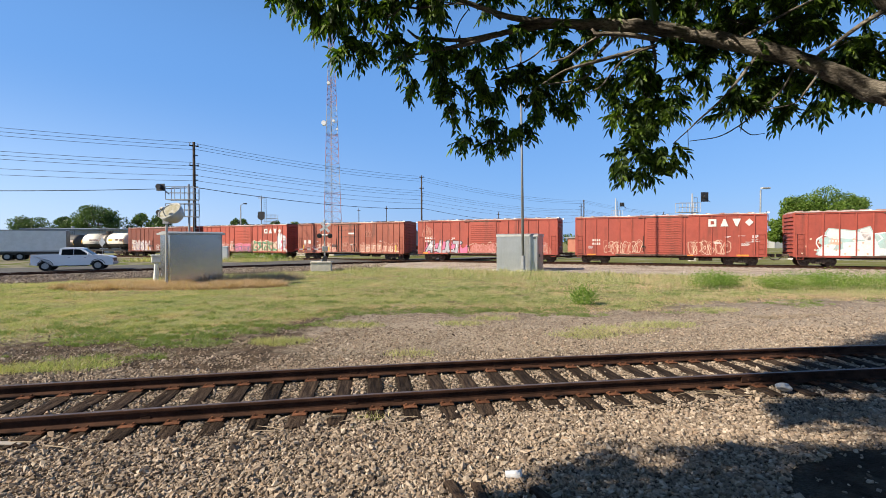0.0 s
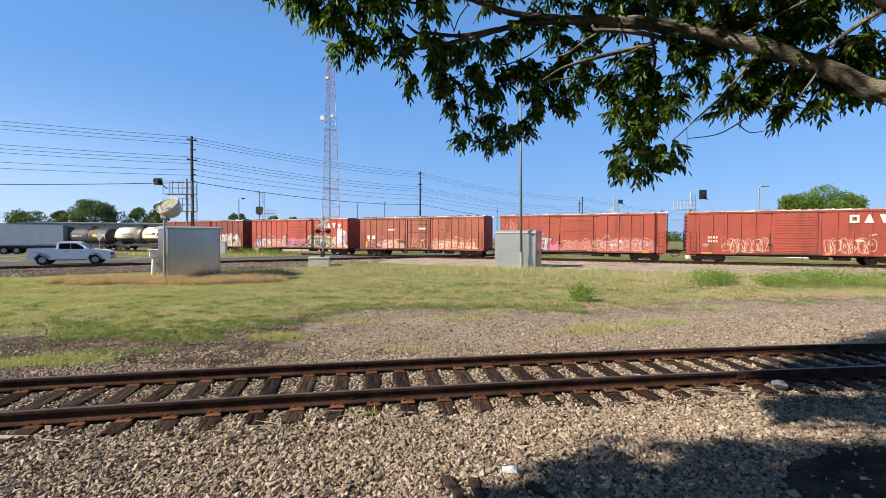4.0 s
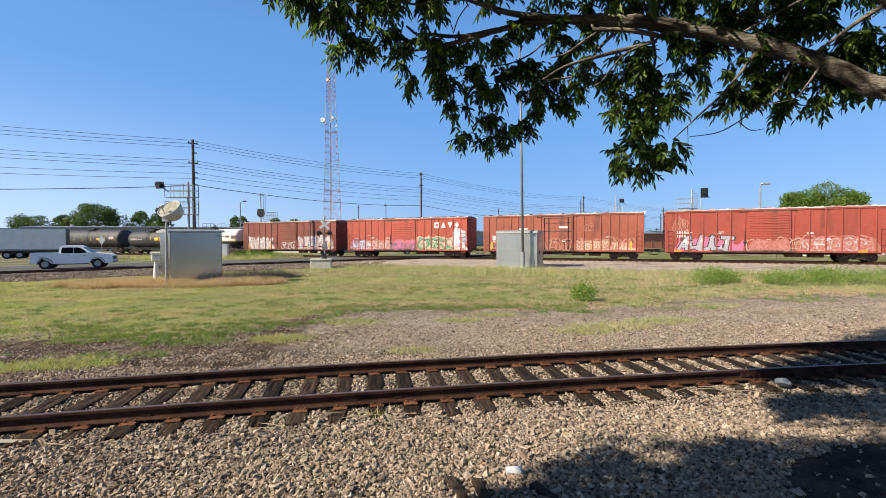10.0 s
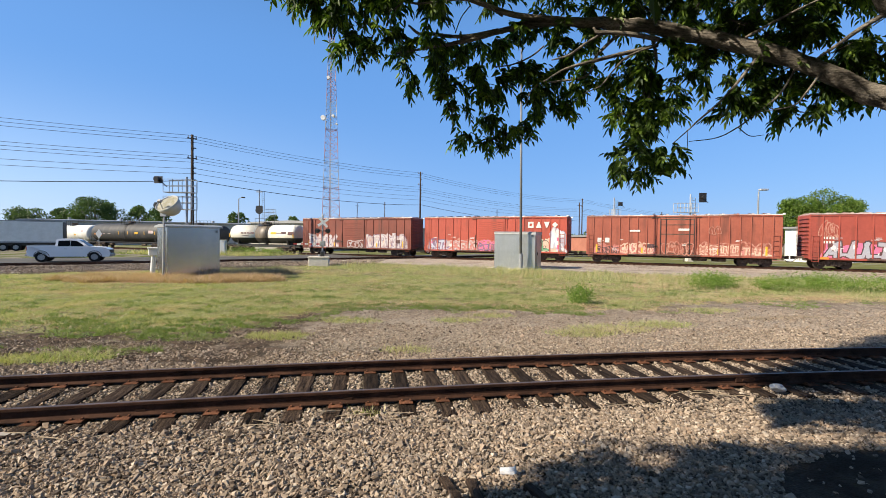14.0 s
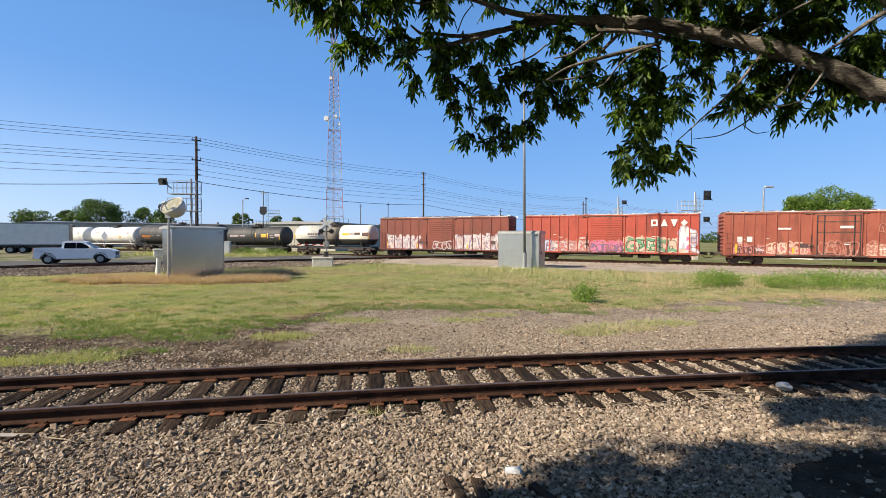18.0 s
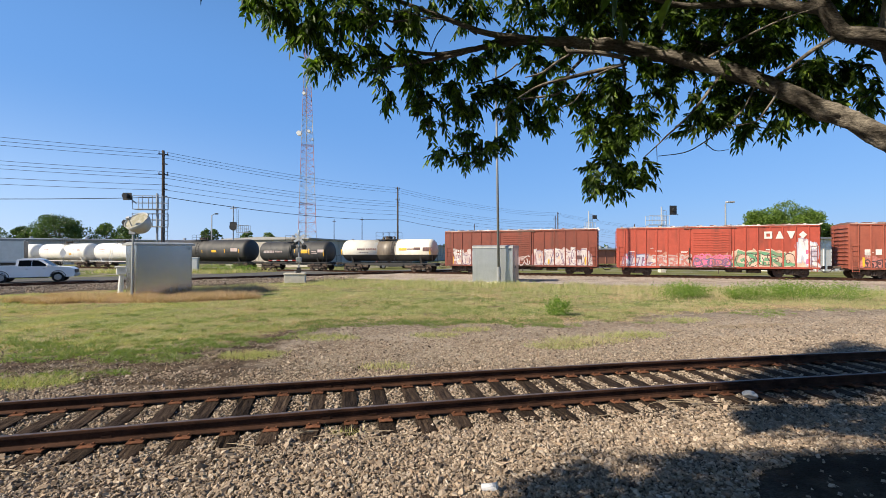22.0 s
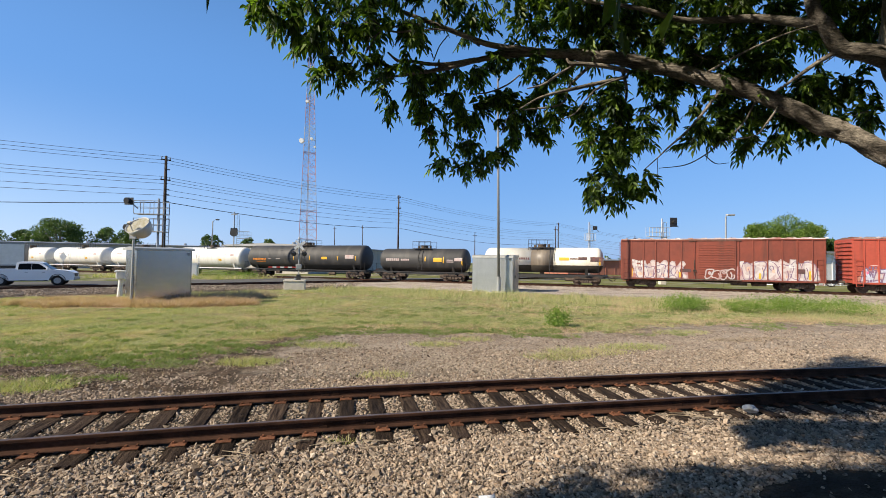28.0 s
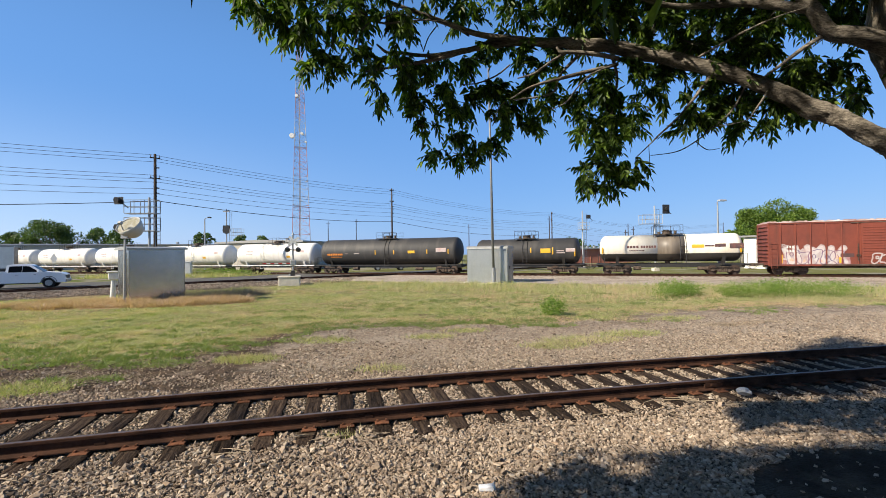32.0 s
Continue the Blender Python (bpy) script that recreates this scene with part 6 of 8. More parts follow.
    graffiti(c, 53, 1.8, 6.2, 0.88, 2.2, [G_CREAM, G_GREEN, G_CREAM, G_CREAM], 5)
    scrawl(c, 153, 1.8, 6.2, 0.9, 2.1, G_BLACK, 5, 0.028, y=-1.568)
    graffiti(c, 54, 6.3, 7.75, 0.85, 3.3, [G_BLUE, G_WHITE, G_PINK, G_BLUE], 2, y=-1.566)
    marks(c, -6.9, 2.0, G_VIOLET), stencils(c, 9)
    CARS.append((c, o[4] + HALF_L))
    c = boxcar("dull brown-red boxcar with silver-white letter graffiti", P_BRN, ROOF)
    wash(c, 65, -7.1, -2.2, 0.84, 1.9, G_WASH_V)
    wash(c, 66, -1.0, 7.6, 0.84, 2.2, G_WASH_V)
    wash(c, 67, 1.8, 7.4, 0.84, 2.0, G_GREY, y=-1.555)
    graffiti(c, 61, -6.6, -2.6, 0.85, 2.35, [G_GREY, G_PALE, G_CREAM, G_GREY], 5)
    graffiti(c, 62, 2.0, 7.3, 0.85, 2.55, [G_GREY, G_PALE, G_CREAM, G_GREY], 6)
    scrawl(c, 63, 2.0, 7.3, 0.9, 2.5, G_VIOLET, 6, 0.03, y=-1.568)
    scrawl(c, 64, -6.6, -2.6, 0.9, 2.2, G_VIOLET, 5, 0.028, y=-1.568)
    scrawl(c, 68, -0.9, 1.4, 0.95, 1.8, G_GREY, 4, 0.05, y=-1.645)
    bars(c, "stencil", G_BLACK, [(-2.9, -2.0, 1.5, 1.8), (6.0, 6.5, 1.5, 1.9)], y=-1.578)
    marks(c, -6.6, 2.3), stencils(c, 12), wedge_panels(c)
    CARS.append((c, o[5] + HALF_L))
    tanks()


def lathe(bm, prof, n=40):
    """Turns (x, radius) about the x axis."""
    rings = []
    for x, r in prof:
        rings.append([bm.verts.new((x, r * math.cos(2 * math.pi * k / n), r * math.sin(2 * math.pi * k / n))) for k in range(n)])
    for a, c in zip(rings, rings[1:]):
        for k in range(n):
            bm.faces.new((a[k], a[(k + 1) % n], c[(k + 1) % n], c[k]))
    bm.faces.new(rings[0]), bm.faces.new(rings[-1][::-1])


def tank_paint(name, upper, lower, split, dirt, amt=0.5, rough=0.45):
    """Shell paint: an upper and a lower coat with a level edge, and runs of dirt."""
    m = mat(name, upper, tuple(v * 0.9 for v in upper), 0.5, rough, 0, 0.03, 8, streak=(1.3, 0.5, 0.3), streak_col=dirt, streak_amt=amt, fine=0.06)
    n, l = m.node_tree.nodes, m.node_tree.links
    b = n["Principled BSDF"]
    src = b.inputs["Base Color"].links[0].from_socket
    tc = n.new("ShaderNodeTexCoord")
    sp = n.new("ShaderNodeSeparateXYZ")
    l.new(tc.outputs["Object"], sp.inputs[0])
    lt = n.new("ShaderNodeMath")
    lt.operation, lt.inputs[1].default_value = "LESS_THAN", split
    l.new(sp.outputs[2], lt.inputs[0])
    mx = n.new("ShaderNodeMix")
    mx.data_type, mx.inputs[7].default_value = "RGBA", (*lower, 1)
    l.new(lt.outputs[0], mx.inputs[0]), l.new(src, mx.inputs[6]), l.new(mx.outputs[2], b.inputs["Base Color"])
    return m


T_WHITE = tank_paint("white_tank_paint", (0.80, 0.78, 0.74), (0.68, 0.66, 0.62), -0.9, (0.40, 0.33, 0.24), 0.35)
T_BLACK = tank_paint("black_tank_paint", (0.036, 0.036, 0.038), (0.025, 0.024, 0.024), -0.9, (0.085, 0.078, 0.07), 0.6, 0.62)
T_CREAM = tank_paint("cream_over_black_tank_paint", (0.78, 0.74, 0.64), (0.035, 0.033, 0.03), -0.52, (0.50, 0.40, 0.27), 0.35)
T_BROWN = tank_paint("soot_brown_tank_paint", (0.15, 0.125, 0.10), (0.04, 0.035, 0.03), -0.55, (0.32, 0.27, 0.21), 0.7)


def tank_shell(bm, x0, x1, r, cap0=True, cap1=True):
    prof = []
    d = 0.62
    if cap0:
        prof = [(x0 + d * (1 - math.cos(a)), max(0.02, r * math.sin(a) ** 0.8)) for a in [math.pi / 2 * k / 7 for k in range(7)]]
    prof.append((x0 + (d if cap0 else 0), r))
    prof.append((x1 - (d if cap1 else 0), r))
    if cap1:
        prof += [(x1 - d * (1 - math.cos(a)), max(0.02, r * math.sin(a) ** 0.8)) for a in [math.pi / 2 * k / 7 for k in range(6, -1, -1)]]
    lathe(bm, prof)


def tank_car(label, half, r, zc, shell, trim, platform=1.2, ladder_x=0.0, middle=None, cage=0.7, walk_bar=True):
    car = thing("tank_car", Matrix(), label, "tank car", "freight cars of the train")
    pieces = [(-half, half, shell, True, True)]
    if middle:
        a, c = middle[:2]
        pieces = [(-half, a, shell, True, False), (a, c, middle[2], False, False), (c, half, shell, False, True)]
    for x0, x1, m, c0, c1 in pieces:
        bm = B()
        tank_shell(bm, x0, x1, r, c0, c1)
        ob = part("shell", bm, m, car, smooth=True)
        ob.matrix_basis = Matrix.Translation((0, 0, zc))
        ob.data.shade_smooth()
    for x in (-half + 0.9, half - 0.9):
        bm = B()
        lathe(bm, [(x - 0.035, r - 0.02), (x - 0.03, r + 0.006), (x + 0.03, r + 0.006), (x + 0.035, r - 0.02)], 40)
        ob = part("band", bm, shell, car)
        ob.matrix_basis = Matrix.Translation((0, 0, zc))
    # underframe
    bm = B()
    bbox(bm, -half - 0.2, half + 0.2, -0.25, 0.25, 0.66, 0.98)
    for s in (-1, 1):
        bbox(bm, s * (half + 0.1) - 0.25, s * (half + 0.1) + 0.25, -1.45, 1.45, 0.88, 0.98)
    part("underframe", bm, BLACK, car)
    for s in (-1, 1):
        # a cradle that rises to meet the shell
        bm = B()
        x = s * (half - 1.6)
        arc = [(-r * 0.8 + r * 1.6 * k / 8) for k in range(9)]
        prof = [(y, zc - math.sqrt(r * r - y * y) - 0.005) for y in arc] + [(r * 0.55, 0.84), (-r * 0.55, 0.84)]
        p = [bm.verts.new((x - 0.13, y, z)) for y, z in prof]
        q = [bm.verts.new((x + 0.13, y, z)) for y, z in prof]
        bm.faces.new(p), bm.faces.new(q[::-1])
        for k in range(len(prof)):
            j = (k + 1) % len(prof)
            bm.faces.new((p[k], p[j], q[j], q[k]))
        part("saddle", bm, WHITE if trim == WHITE else BLACK, car)
    if walk_bar:
        bm = B()
        for sy in (-1.5, 1.5):
            bbox(bm, -half - 0.3, half + 0.3, sy - 0.04, sy + 0.04, 0.92, 1.02)
        part("side_rail", bm, trim, car)
        for s in (-1, 1):
            bm = B()
            for sy in (-1.45, 1.45):
                for q in (-0.25, 0.3):
                    rod(bm, (s * (half + q - 0.2), sy, 0.95), (s * (half + q - 0.2), sy, 1.95), 0.02, n=5)
            for y in (-1.4, 1.4):
                rod(bm, (s * (half + 0.12), y, 1.9), (s * (half + 0.12), -y * 0.05, 1.9), 0.018, n=5)
            part("end_handrail", bm, trim, car)
    # ladder and top platform
    top = zc + r
    bm = B()
    for sy in (-1, 1):
        for q in (-0.23, 0.23):
            rod(bm, (ladder_x + q, sy * 1.5, 0.55), (ladder_x + q, sy * (r + 0.05), zc), 0.022, n=5)
            for k in range(5):
                a0, a1 = math.pi / 2 * k / 5, math.pi / 2 * (k + 1) / 5
                rod(bm, (ladder_x + q, sy * (r + 0.06) * math.cos(a0), zc + (r + 0.06) * math.sin(a0)),
                    (ladder_x + q, sy * (r + 0.06) * math.cos(a1), zc + (r + 0.06) * math.sin(a1)), 0.022, n=5)
        for k in range(7):
            z = 0.6 + 0.33 * k
            y = 1.5 if z < 1 else r * max(0.3, math.sqrt(max(0, 1 - ((z - zc) / r) ** 2))) + 0.1
            rod(bm, (ladder_x - 0.24, sy * min(1.5, y), z), (ladder_x + 0.24, sy * min(1.5, y), z), 0.016, n=5)
    part("ladder", bm, trim, car)
    bm = B()
    bbox(bm, -platform, platform, -0.95, -0.45, top + 0.0, top + 0.05)
    bbox(bm, -platform, platform, 0.45, 0.95, top + 0.0, top + 0.05)
    for x in (-platform, -platform * 0.35, platform * 0.35, platform):
        for y in (-0.93, 0.93):
            rod(bm, (x, y, top - 0.25), (x, y, top + cage), 0.02, n=5)
    for y in (-0.93, 0.93):
        rod(bm, (-platform, y, top + cage), (platform, y, top + cage), 0.02, n=5)
        rod(bm, (-platform, y, top + cage * 0.5), (platform, y, top + 0.33), 0.014, n=5)
    part("top_platform", bm, BLACK, car, "black walkway with railings")
    bm = B()
    rod(bm, (0, 0, top - 0.05), (0, 0, top + 0.28), 0.42, n=16)
    rod(bm, (0, 0, top + 0.28), (0, 0, top + 0.36), 0.46, n=16)
    rod(bm, (-0.7, 0, top - 0.05), (-0.7, 0, top + 0.3), 0.14, n=10)
    rod(bm, (0.72, 0, top - 0.05), (0.72, 0, top + 0.36), 0.12, n=10)
    part("manway", bm, BOGIE, car)
    bm = B()
    rod(bm, (0, 0, zc - r - 0.22), (0, 0, zc - r + 0.05), 0.22, n=10)
    part("outlet_valve", bm, BOGIE, car)
    bm = B()
    rod(bm, (half * 0.4, -0.6, 0.55), (half * 0.4 + 0.9, -0.6, 0.55), 0.17, n=10)
    part("brake_cylinder", bm, BOGIE, car)
    bm = B()
    bbox(bm, -half * 0.5, -half * 0.5 + 0.7, -0.9, -0.4, 0.4, 0.75, bevel=0.04)
    part("air_reservoir", bm, BOGIE, car)
    bogies(car, half - 1.6)
    couplers(car, half)
    return car


def on_shell(car, name, mcol, items, r, zc, label=""):
    """Painted bars that follow the shell's near side: (x0, x1, z0, z1) in the car's space."""
    if name != "stencil" and len(items) > 1:
        for it in items:
            on_shell(car, name, mcol, [it], r, zc, label)
        return
    bm = B()
    for x0, x1, z0, z1 in items:
        ks = 4
        vs = []
        for k in range(ks + 1):
            z = z0 + (z1 - z0) * k / ks
            y = -math.sqrt(max(0.01, (r + 0.012) ** 2 - (z - zc) ** 2))
            vs.append((bm.verts.new((x0, y, z)), bm.verts.new((x1, y, z))))
        for a, c in zip(vs, vs[1:]):
            bm.faces.new((a[0], a[1], c[1], c[0]))
    ob = part(name, bm, mcol, car, label)
    if name == "stencil":
        tagged(ob, label, kind="stuff")


def text_bars(x, z, n, w, h, gap=0.35):
    return [(x + k * w * (1 + gap), x + k * w * (1 + gap) + w, z, z + h) for k in range(n)]


def tanks():
    h, r, zc = 6.1, 1.28, 2.48
    c = tank_car("cream and black acid tank car with a sooty brown middle", h, r, zc, T_CREAM, BLACK, 1.25, 1.2, (-0.95, 1.35, T_BROWN), cage=0.85)
    on_shell(c, "stencil", G_BLACK, text_bars(-3.6, 2.5, 4, 0.2, 0.22) + text_bars(-2.4, 2.5, 6, 0.17, 0.22) + text_bars(-3.4, 2.22, 10, 0.1, 0.08), r, zc)
    on_shell(c, "warning_stripe", YELLOW, [(1.9, 2.9, 2.45, 2.75), (-5.9, -5.75, 2.0, 2.6), (5.7, 5.85, 2.0, 2.6)], r, zc)
    on_shell(c, "stencil", G_BLACK, [(2.95, 3.7, 2.55, 2.68), (3.75, 4.6, 2.5, 2.8), (4.9, 6.0, 2.35, 2.8)], r, zc)
    CARS.append((c, -78.4))
    h, r, zc = 5.45, 1.30, 2.35
    c = tank_car("short black tank car with a yellow placard", h, r, zc, T_BLACK, BLACK, 1.1, 0.0, cage=0.8)
    on_shell(c, "placard", YELLOW, [(1.6, 2.6, 2.15, 2.6)], r, zc, "yellow warning placard")
    on_shell(c, "stencil", G_GREY, text_bars(-4.3, 2.2, 7, 0.18, 0.3) + text_bars(-2.4, 2.25, 5, 0.16, 0.2) + [(3.2, 3.9, 2.3, 2.4), (3.2, 4.0, 2.1, 2.2), (4.1, 5.0, 2.25, 2.6)], r, zc)
    on_shell(c, "warning_stripe", YELLOW, [(2.75, 2.87, 2.0, 2.7), (4.9, 5.02, 1.8, 2.6), (0.55, 0.67, 2.2, 2.7)], r, zc)
    CARS.append((c, -91.8))
    h, r, zc = 9.0, 1.50, 2.55
    c = tank_car("long black tank car with small yellow labels", h, r, zc, T_BLACK, BLACK, 1.3, 0.3)
    on_shell(c, "placard", YELLOW, [(3.0, 3.85, 2.3, 2.6)], r, zc, "yellow label")
    on_shell(c, "stencil", ORANGE, text_bars(-7.7, 2.15, 9, 0.18, 0.22) + text_bars(-7.2, 1.9, 8, 0.14, 0.1), r, zc)
    on_shell(c, "stencil", G_GREY, [(6.4, 7.6, 2.4, 2.85), (-5.2, -4.8, 2.3, 2.36), (-4.0, -3.3, 2.32, 2.38)], r, zc)
    on_shell(c, "warning_stripe", YELLOW, [(-1.2, -1.1, 2.2, 2.7), (1.2, 1.3, 2.2, 2.7), (5.3, 5.4, 2.2, 2.7), (7.8, 7.9, 2.2, 2.7)], r, zc)
    CARS.append((c, -108.0))
    s = -117.9
    for k in range(5):
        h, r, zc = 6.2, 1.38, 2.42
        c = tank_car("white pressure tank car with dusty streaks", h, r, zc, T_WHITE, WHITE, 0.9, -1.6 if k != 1 else 0.4)
        on_shell(c, "placard", YELLOW, [(2.2, 2.75, 1.95, 2.2)], r, zc, "small yellow label")
        on_shell(c, "stencil", G_GREY, text_bars(-4.4, 2.7, 6, 0.16, 0.2) + text_bars(-4.2, 2.4, 8, 0.1, 0.08) + [(4.2, 4.9, 2.6, 2.9), (3.0, 3.6, 2.8, 2.86)], r, zc)
        CARS.append((c, s - h))
        s -= 14.05


build_train()


def train_motion():
    rot = Matrix.Rotation(radians(TRAIN_ANG), 4, "Z")
    times = [0, 2, 4, 6, 8, 10, 12, 14, 16, 18, 20, 22, 24, 26, 28, 30, 32]
    for car, off in CARS:
        walk(car, [(t, Matrix.Translation(TRAIN_ORG + TRAIN_DIR * (train_s(t) + off)) @ rot) for t in times])
    steps = [k * 32 / 180 for k in range(181)]
    for w, ax in WHEELSETS:
        walk(w, [(t, pose(ax, 0, WHEEL_R, 0, math.degrees(train_s(t) / WHEEL_R) % 360, 0)) for t in steps])


# ------------------------------------------------------------------ the pecan tree overhead
SHIFT = np.array([-SUN_AZ.x, -SUN_AZ.y]) / math.tan(SUN_EL)        # shadow's run on the ground for each metre of height


def unit(v):
    return v / np.maximum(np.linalg.norm(v, axis=-1, keepdims=True), 1e-9)


def pinnate_leaves(base, along, size, rng, pairs=5, fat=0.15, fold=True):
    """Compound leaves: folded leaflets in pairs along a drooping stalk, with one at the tip. Gives vertices and quads."""
    N = len(base)
    along = unit(along)
    side = unit(np.cross(along, np.array([0, 0, 1.0]) + 0.35 * rng.normal(size=(N, 3))))
    up = np.cross(side, along)
    down = np.array([0, 0, -1.0])
    V = []
    for p in range(pairs + 1):
        u = 0.22 + 0.78 * p / pairs
        stalk = base + along * (size * u)[:, None] + down * (size * 0.30 * u * u)[:, None]
        for s in ((-1, 1) if p < pairs else (0,)):
            d = along * (0.6 if s else 1.0) + side * (0.85 * s) + down * 0.5 + 0.2 * rng.normal(size=(N, 3))
            d = unit(d)
            ln = size * (0.29 + 0.12 * math.sin(math.pi * u)) * rng.uniform(0.8, 1.2, N)
            wv = unit(np.cross(d, up + 0.35 * rng.normal(size=(N, 3))))
            lift = np.cross(wv, d) * (ln * 0.06)[:, None]
            wv = wv * (ln * fat)[:, None]
            tip = stalk + d * ln[:, None] + down * (ln * 0.22)[:, None]
            a, c = stalk + d * (ln * 0.3)[:, None] + lift, stalk + d * (ln * 0.68)[:, None] + lift + down * (ln * 0.08)[:, None]
            V.append(np.stack([stalk, a - wv, c - wv * 0.8, tip, c + wv * 0.8, a + wv] if fold else [stalk, a - wv, tip, c + wv], 1))
    V = np.stack(V, 1).reshape(-1, 3)
    if not fold:
        return V, np.arange(len(V)).reshape(-1, 4)
    i = np.arange(len(V) // 6)[:, None] * 6
    F = np.concatenate([i + np.array([0, 1, 2, 3]), i + np.array([0, 3, 4, 5])], 1).reshape(-1, 4)
    return V, F


def shoots(centres, dirs, length, per, rng, size, pairs, fat):
    """Leaves set round the ends of short shoots."""
    base, along, twigs = [], [], []
    for c, d, L in zip(centres, dirs, length):
        twigs.append((c, c + d * L))
        for k in range(per):
            u = 0.25 + 0.75 * (k + 0.5) / per
            a = d * 0.7 + unit(rng.normal(size=3)) * 0.9 + np.array([0, 0, -0.15])
            base.append(c + d * L * u)
            along.append(a)
    base, along = np.array(base), np.array(along)
    V, F = pinnate_leaves(base, along, rng.uniform(0.75, 1.2, len(base)) * size, rng, pairs, fat, False)
    return V, F, twigs


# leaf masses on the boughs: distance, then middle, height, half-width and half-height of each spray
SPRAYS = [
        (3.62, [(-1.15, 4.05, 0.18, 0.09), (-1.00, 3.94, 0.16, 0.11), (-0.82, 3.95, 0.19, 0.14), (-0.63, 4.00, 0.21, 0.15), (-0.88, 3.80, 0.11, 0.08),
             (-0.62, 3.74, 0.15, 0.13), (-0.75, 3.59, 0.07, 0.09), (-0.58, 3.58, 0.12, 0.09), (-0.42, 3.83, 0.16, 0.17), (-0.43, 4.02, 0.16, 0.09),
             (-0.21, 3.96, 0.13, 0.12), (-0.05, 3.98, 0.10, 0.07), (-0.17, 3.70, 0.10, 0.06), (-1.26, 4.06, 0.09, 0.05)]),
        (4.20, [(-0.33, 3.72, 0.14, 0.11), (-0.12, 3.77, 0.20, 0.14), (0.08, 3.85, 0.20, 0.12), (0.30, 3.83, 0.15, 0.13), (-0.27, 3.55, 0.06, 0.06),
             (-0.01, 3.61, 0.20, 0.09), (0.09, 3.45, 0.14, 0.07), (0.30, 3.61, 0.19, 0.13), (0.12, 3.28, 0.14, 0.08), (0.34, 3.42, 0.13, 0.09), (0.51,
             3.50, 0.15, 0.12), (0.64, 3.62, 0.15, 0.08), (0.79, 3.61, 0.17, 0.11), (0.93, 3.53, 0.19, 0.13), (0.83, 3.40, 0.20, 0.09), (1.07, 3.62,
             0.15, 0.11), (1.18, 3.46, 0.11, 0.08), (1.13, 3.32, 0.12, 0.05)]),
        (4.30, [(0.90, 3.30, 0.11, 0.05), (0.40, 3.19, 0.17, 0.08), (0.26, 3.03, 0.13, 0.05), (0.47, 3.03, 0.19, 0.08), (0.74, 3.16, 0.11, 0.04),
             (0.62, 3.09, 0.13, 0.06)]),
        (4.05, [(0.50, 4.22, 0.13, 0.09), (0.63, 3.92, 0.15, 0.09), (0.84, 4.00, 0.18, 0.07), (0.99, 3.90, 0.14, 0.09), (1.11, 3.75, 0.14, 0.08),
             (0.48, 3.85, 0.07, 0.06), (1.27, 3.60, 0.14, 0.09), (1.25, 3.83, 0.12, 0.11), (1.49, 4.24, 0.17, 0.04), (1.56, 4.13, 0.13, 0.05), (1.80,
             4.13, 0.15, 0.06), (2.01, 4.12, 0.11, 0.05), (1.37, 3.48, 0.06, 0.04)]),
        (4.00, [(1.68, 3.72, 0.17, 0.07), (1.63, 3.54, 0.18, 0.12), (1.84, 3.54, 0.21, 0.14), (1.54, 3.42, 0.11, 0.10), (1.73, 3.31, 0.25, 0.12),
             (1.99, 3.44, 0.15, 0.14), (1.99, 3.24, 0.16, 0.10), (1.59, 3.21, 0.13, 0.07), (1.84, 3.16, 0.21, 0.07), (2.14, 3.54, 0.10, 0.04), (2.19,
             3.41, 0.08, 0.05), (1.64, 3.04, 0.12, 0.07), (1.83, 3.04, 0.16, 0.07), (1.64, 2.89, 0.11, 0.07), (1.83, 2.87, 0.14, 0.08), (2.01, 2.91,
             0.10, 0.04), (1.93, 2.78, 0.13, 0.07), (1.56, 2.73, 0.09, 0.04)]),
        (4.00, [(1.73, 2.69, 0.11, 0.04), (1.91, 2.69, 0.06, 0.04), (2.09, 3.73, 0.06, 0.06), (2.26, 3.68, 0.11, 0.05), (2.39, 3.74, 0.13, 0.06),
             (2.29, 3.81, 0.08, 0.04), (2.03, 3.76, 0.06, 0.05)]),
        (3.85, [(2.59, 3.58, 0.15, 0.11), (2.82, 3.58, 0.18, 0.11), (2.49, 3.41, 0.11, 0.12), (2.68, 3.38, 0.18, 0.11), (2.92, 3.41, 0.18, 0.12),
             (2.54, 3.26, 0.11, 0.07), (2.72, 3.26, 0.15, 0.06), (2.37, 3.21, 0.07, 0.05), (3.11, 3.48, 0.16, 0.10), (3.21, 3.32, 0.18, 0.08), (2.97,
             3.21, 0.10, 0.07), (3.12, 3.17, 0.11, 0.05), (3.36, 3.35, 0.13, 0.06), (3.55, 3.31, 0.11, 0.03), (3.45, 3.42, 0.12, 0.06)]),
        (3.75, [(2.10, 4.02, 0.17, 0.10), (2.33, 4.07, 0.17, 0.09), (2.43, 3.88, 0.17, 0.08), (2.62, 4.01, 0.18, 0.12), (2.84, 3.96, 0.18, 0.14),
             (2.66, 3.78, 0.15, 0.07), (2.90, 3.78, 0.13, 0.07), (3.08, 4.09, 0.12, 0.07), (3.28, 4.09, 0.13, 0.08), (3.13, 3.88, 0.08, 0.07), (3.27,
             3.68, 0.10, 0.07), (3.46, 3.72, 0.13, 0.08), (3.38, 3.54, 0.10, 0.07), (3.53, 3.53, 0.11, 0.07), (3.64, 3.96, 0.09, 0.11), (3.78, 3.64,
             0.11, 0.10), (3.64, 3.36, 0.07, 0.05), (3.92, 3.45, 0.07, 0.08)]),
]


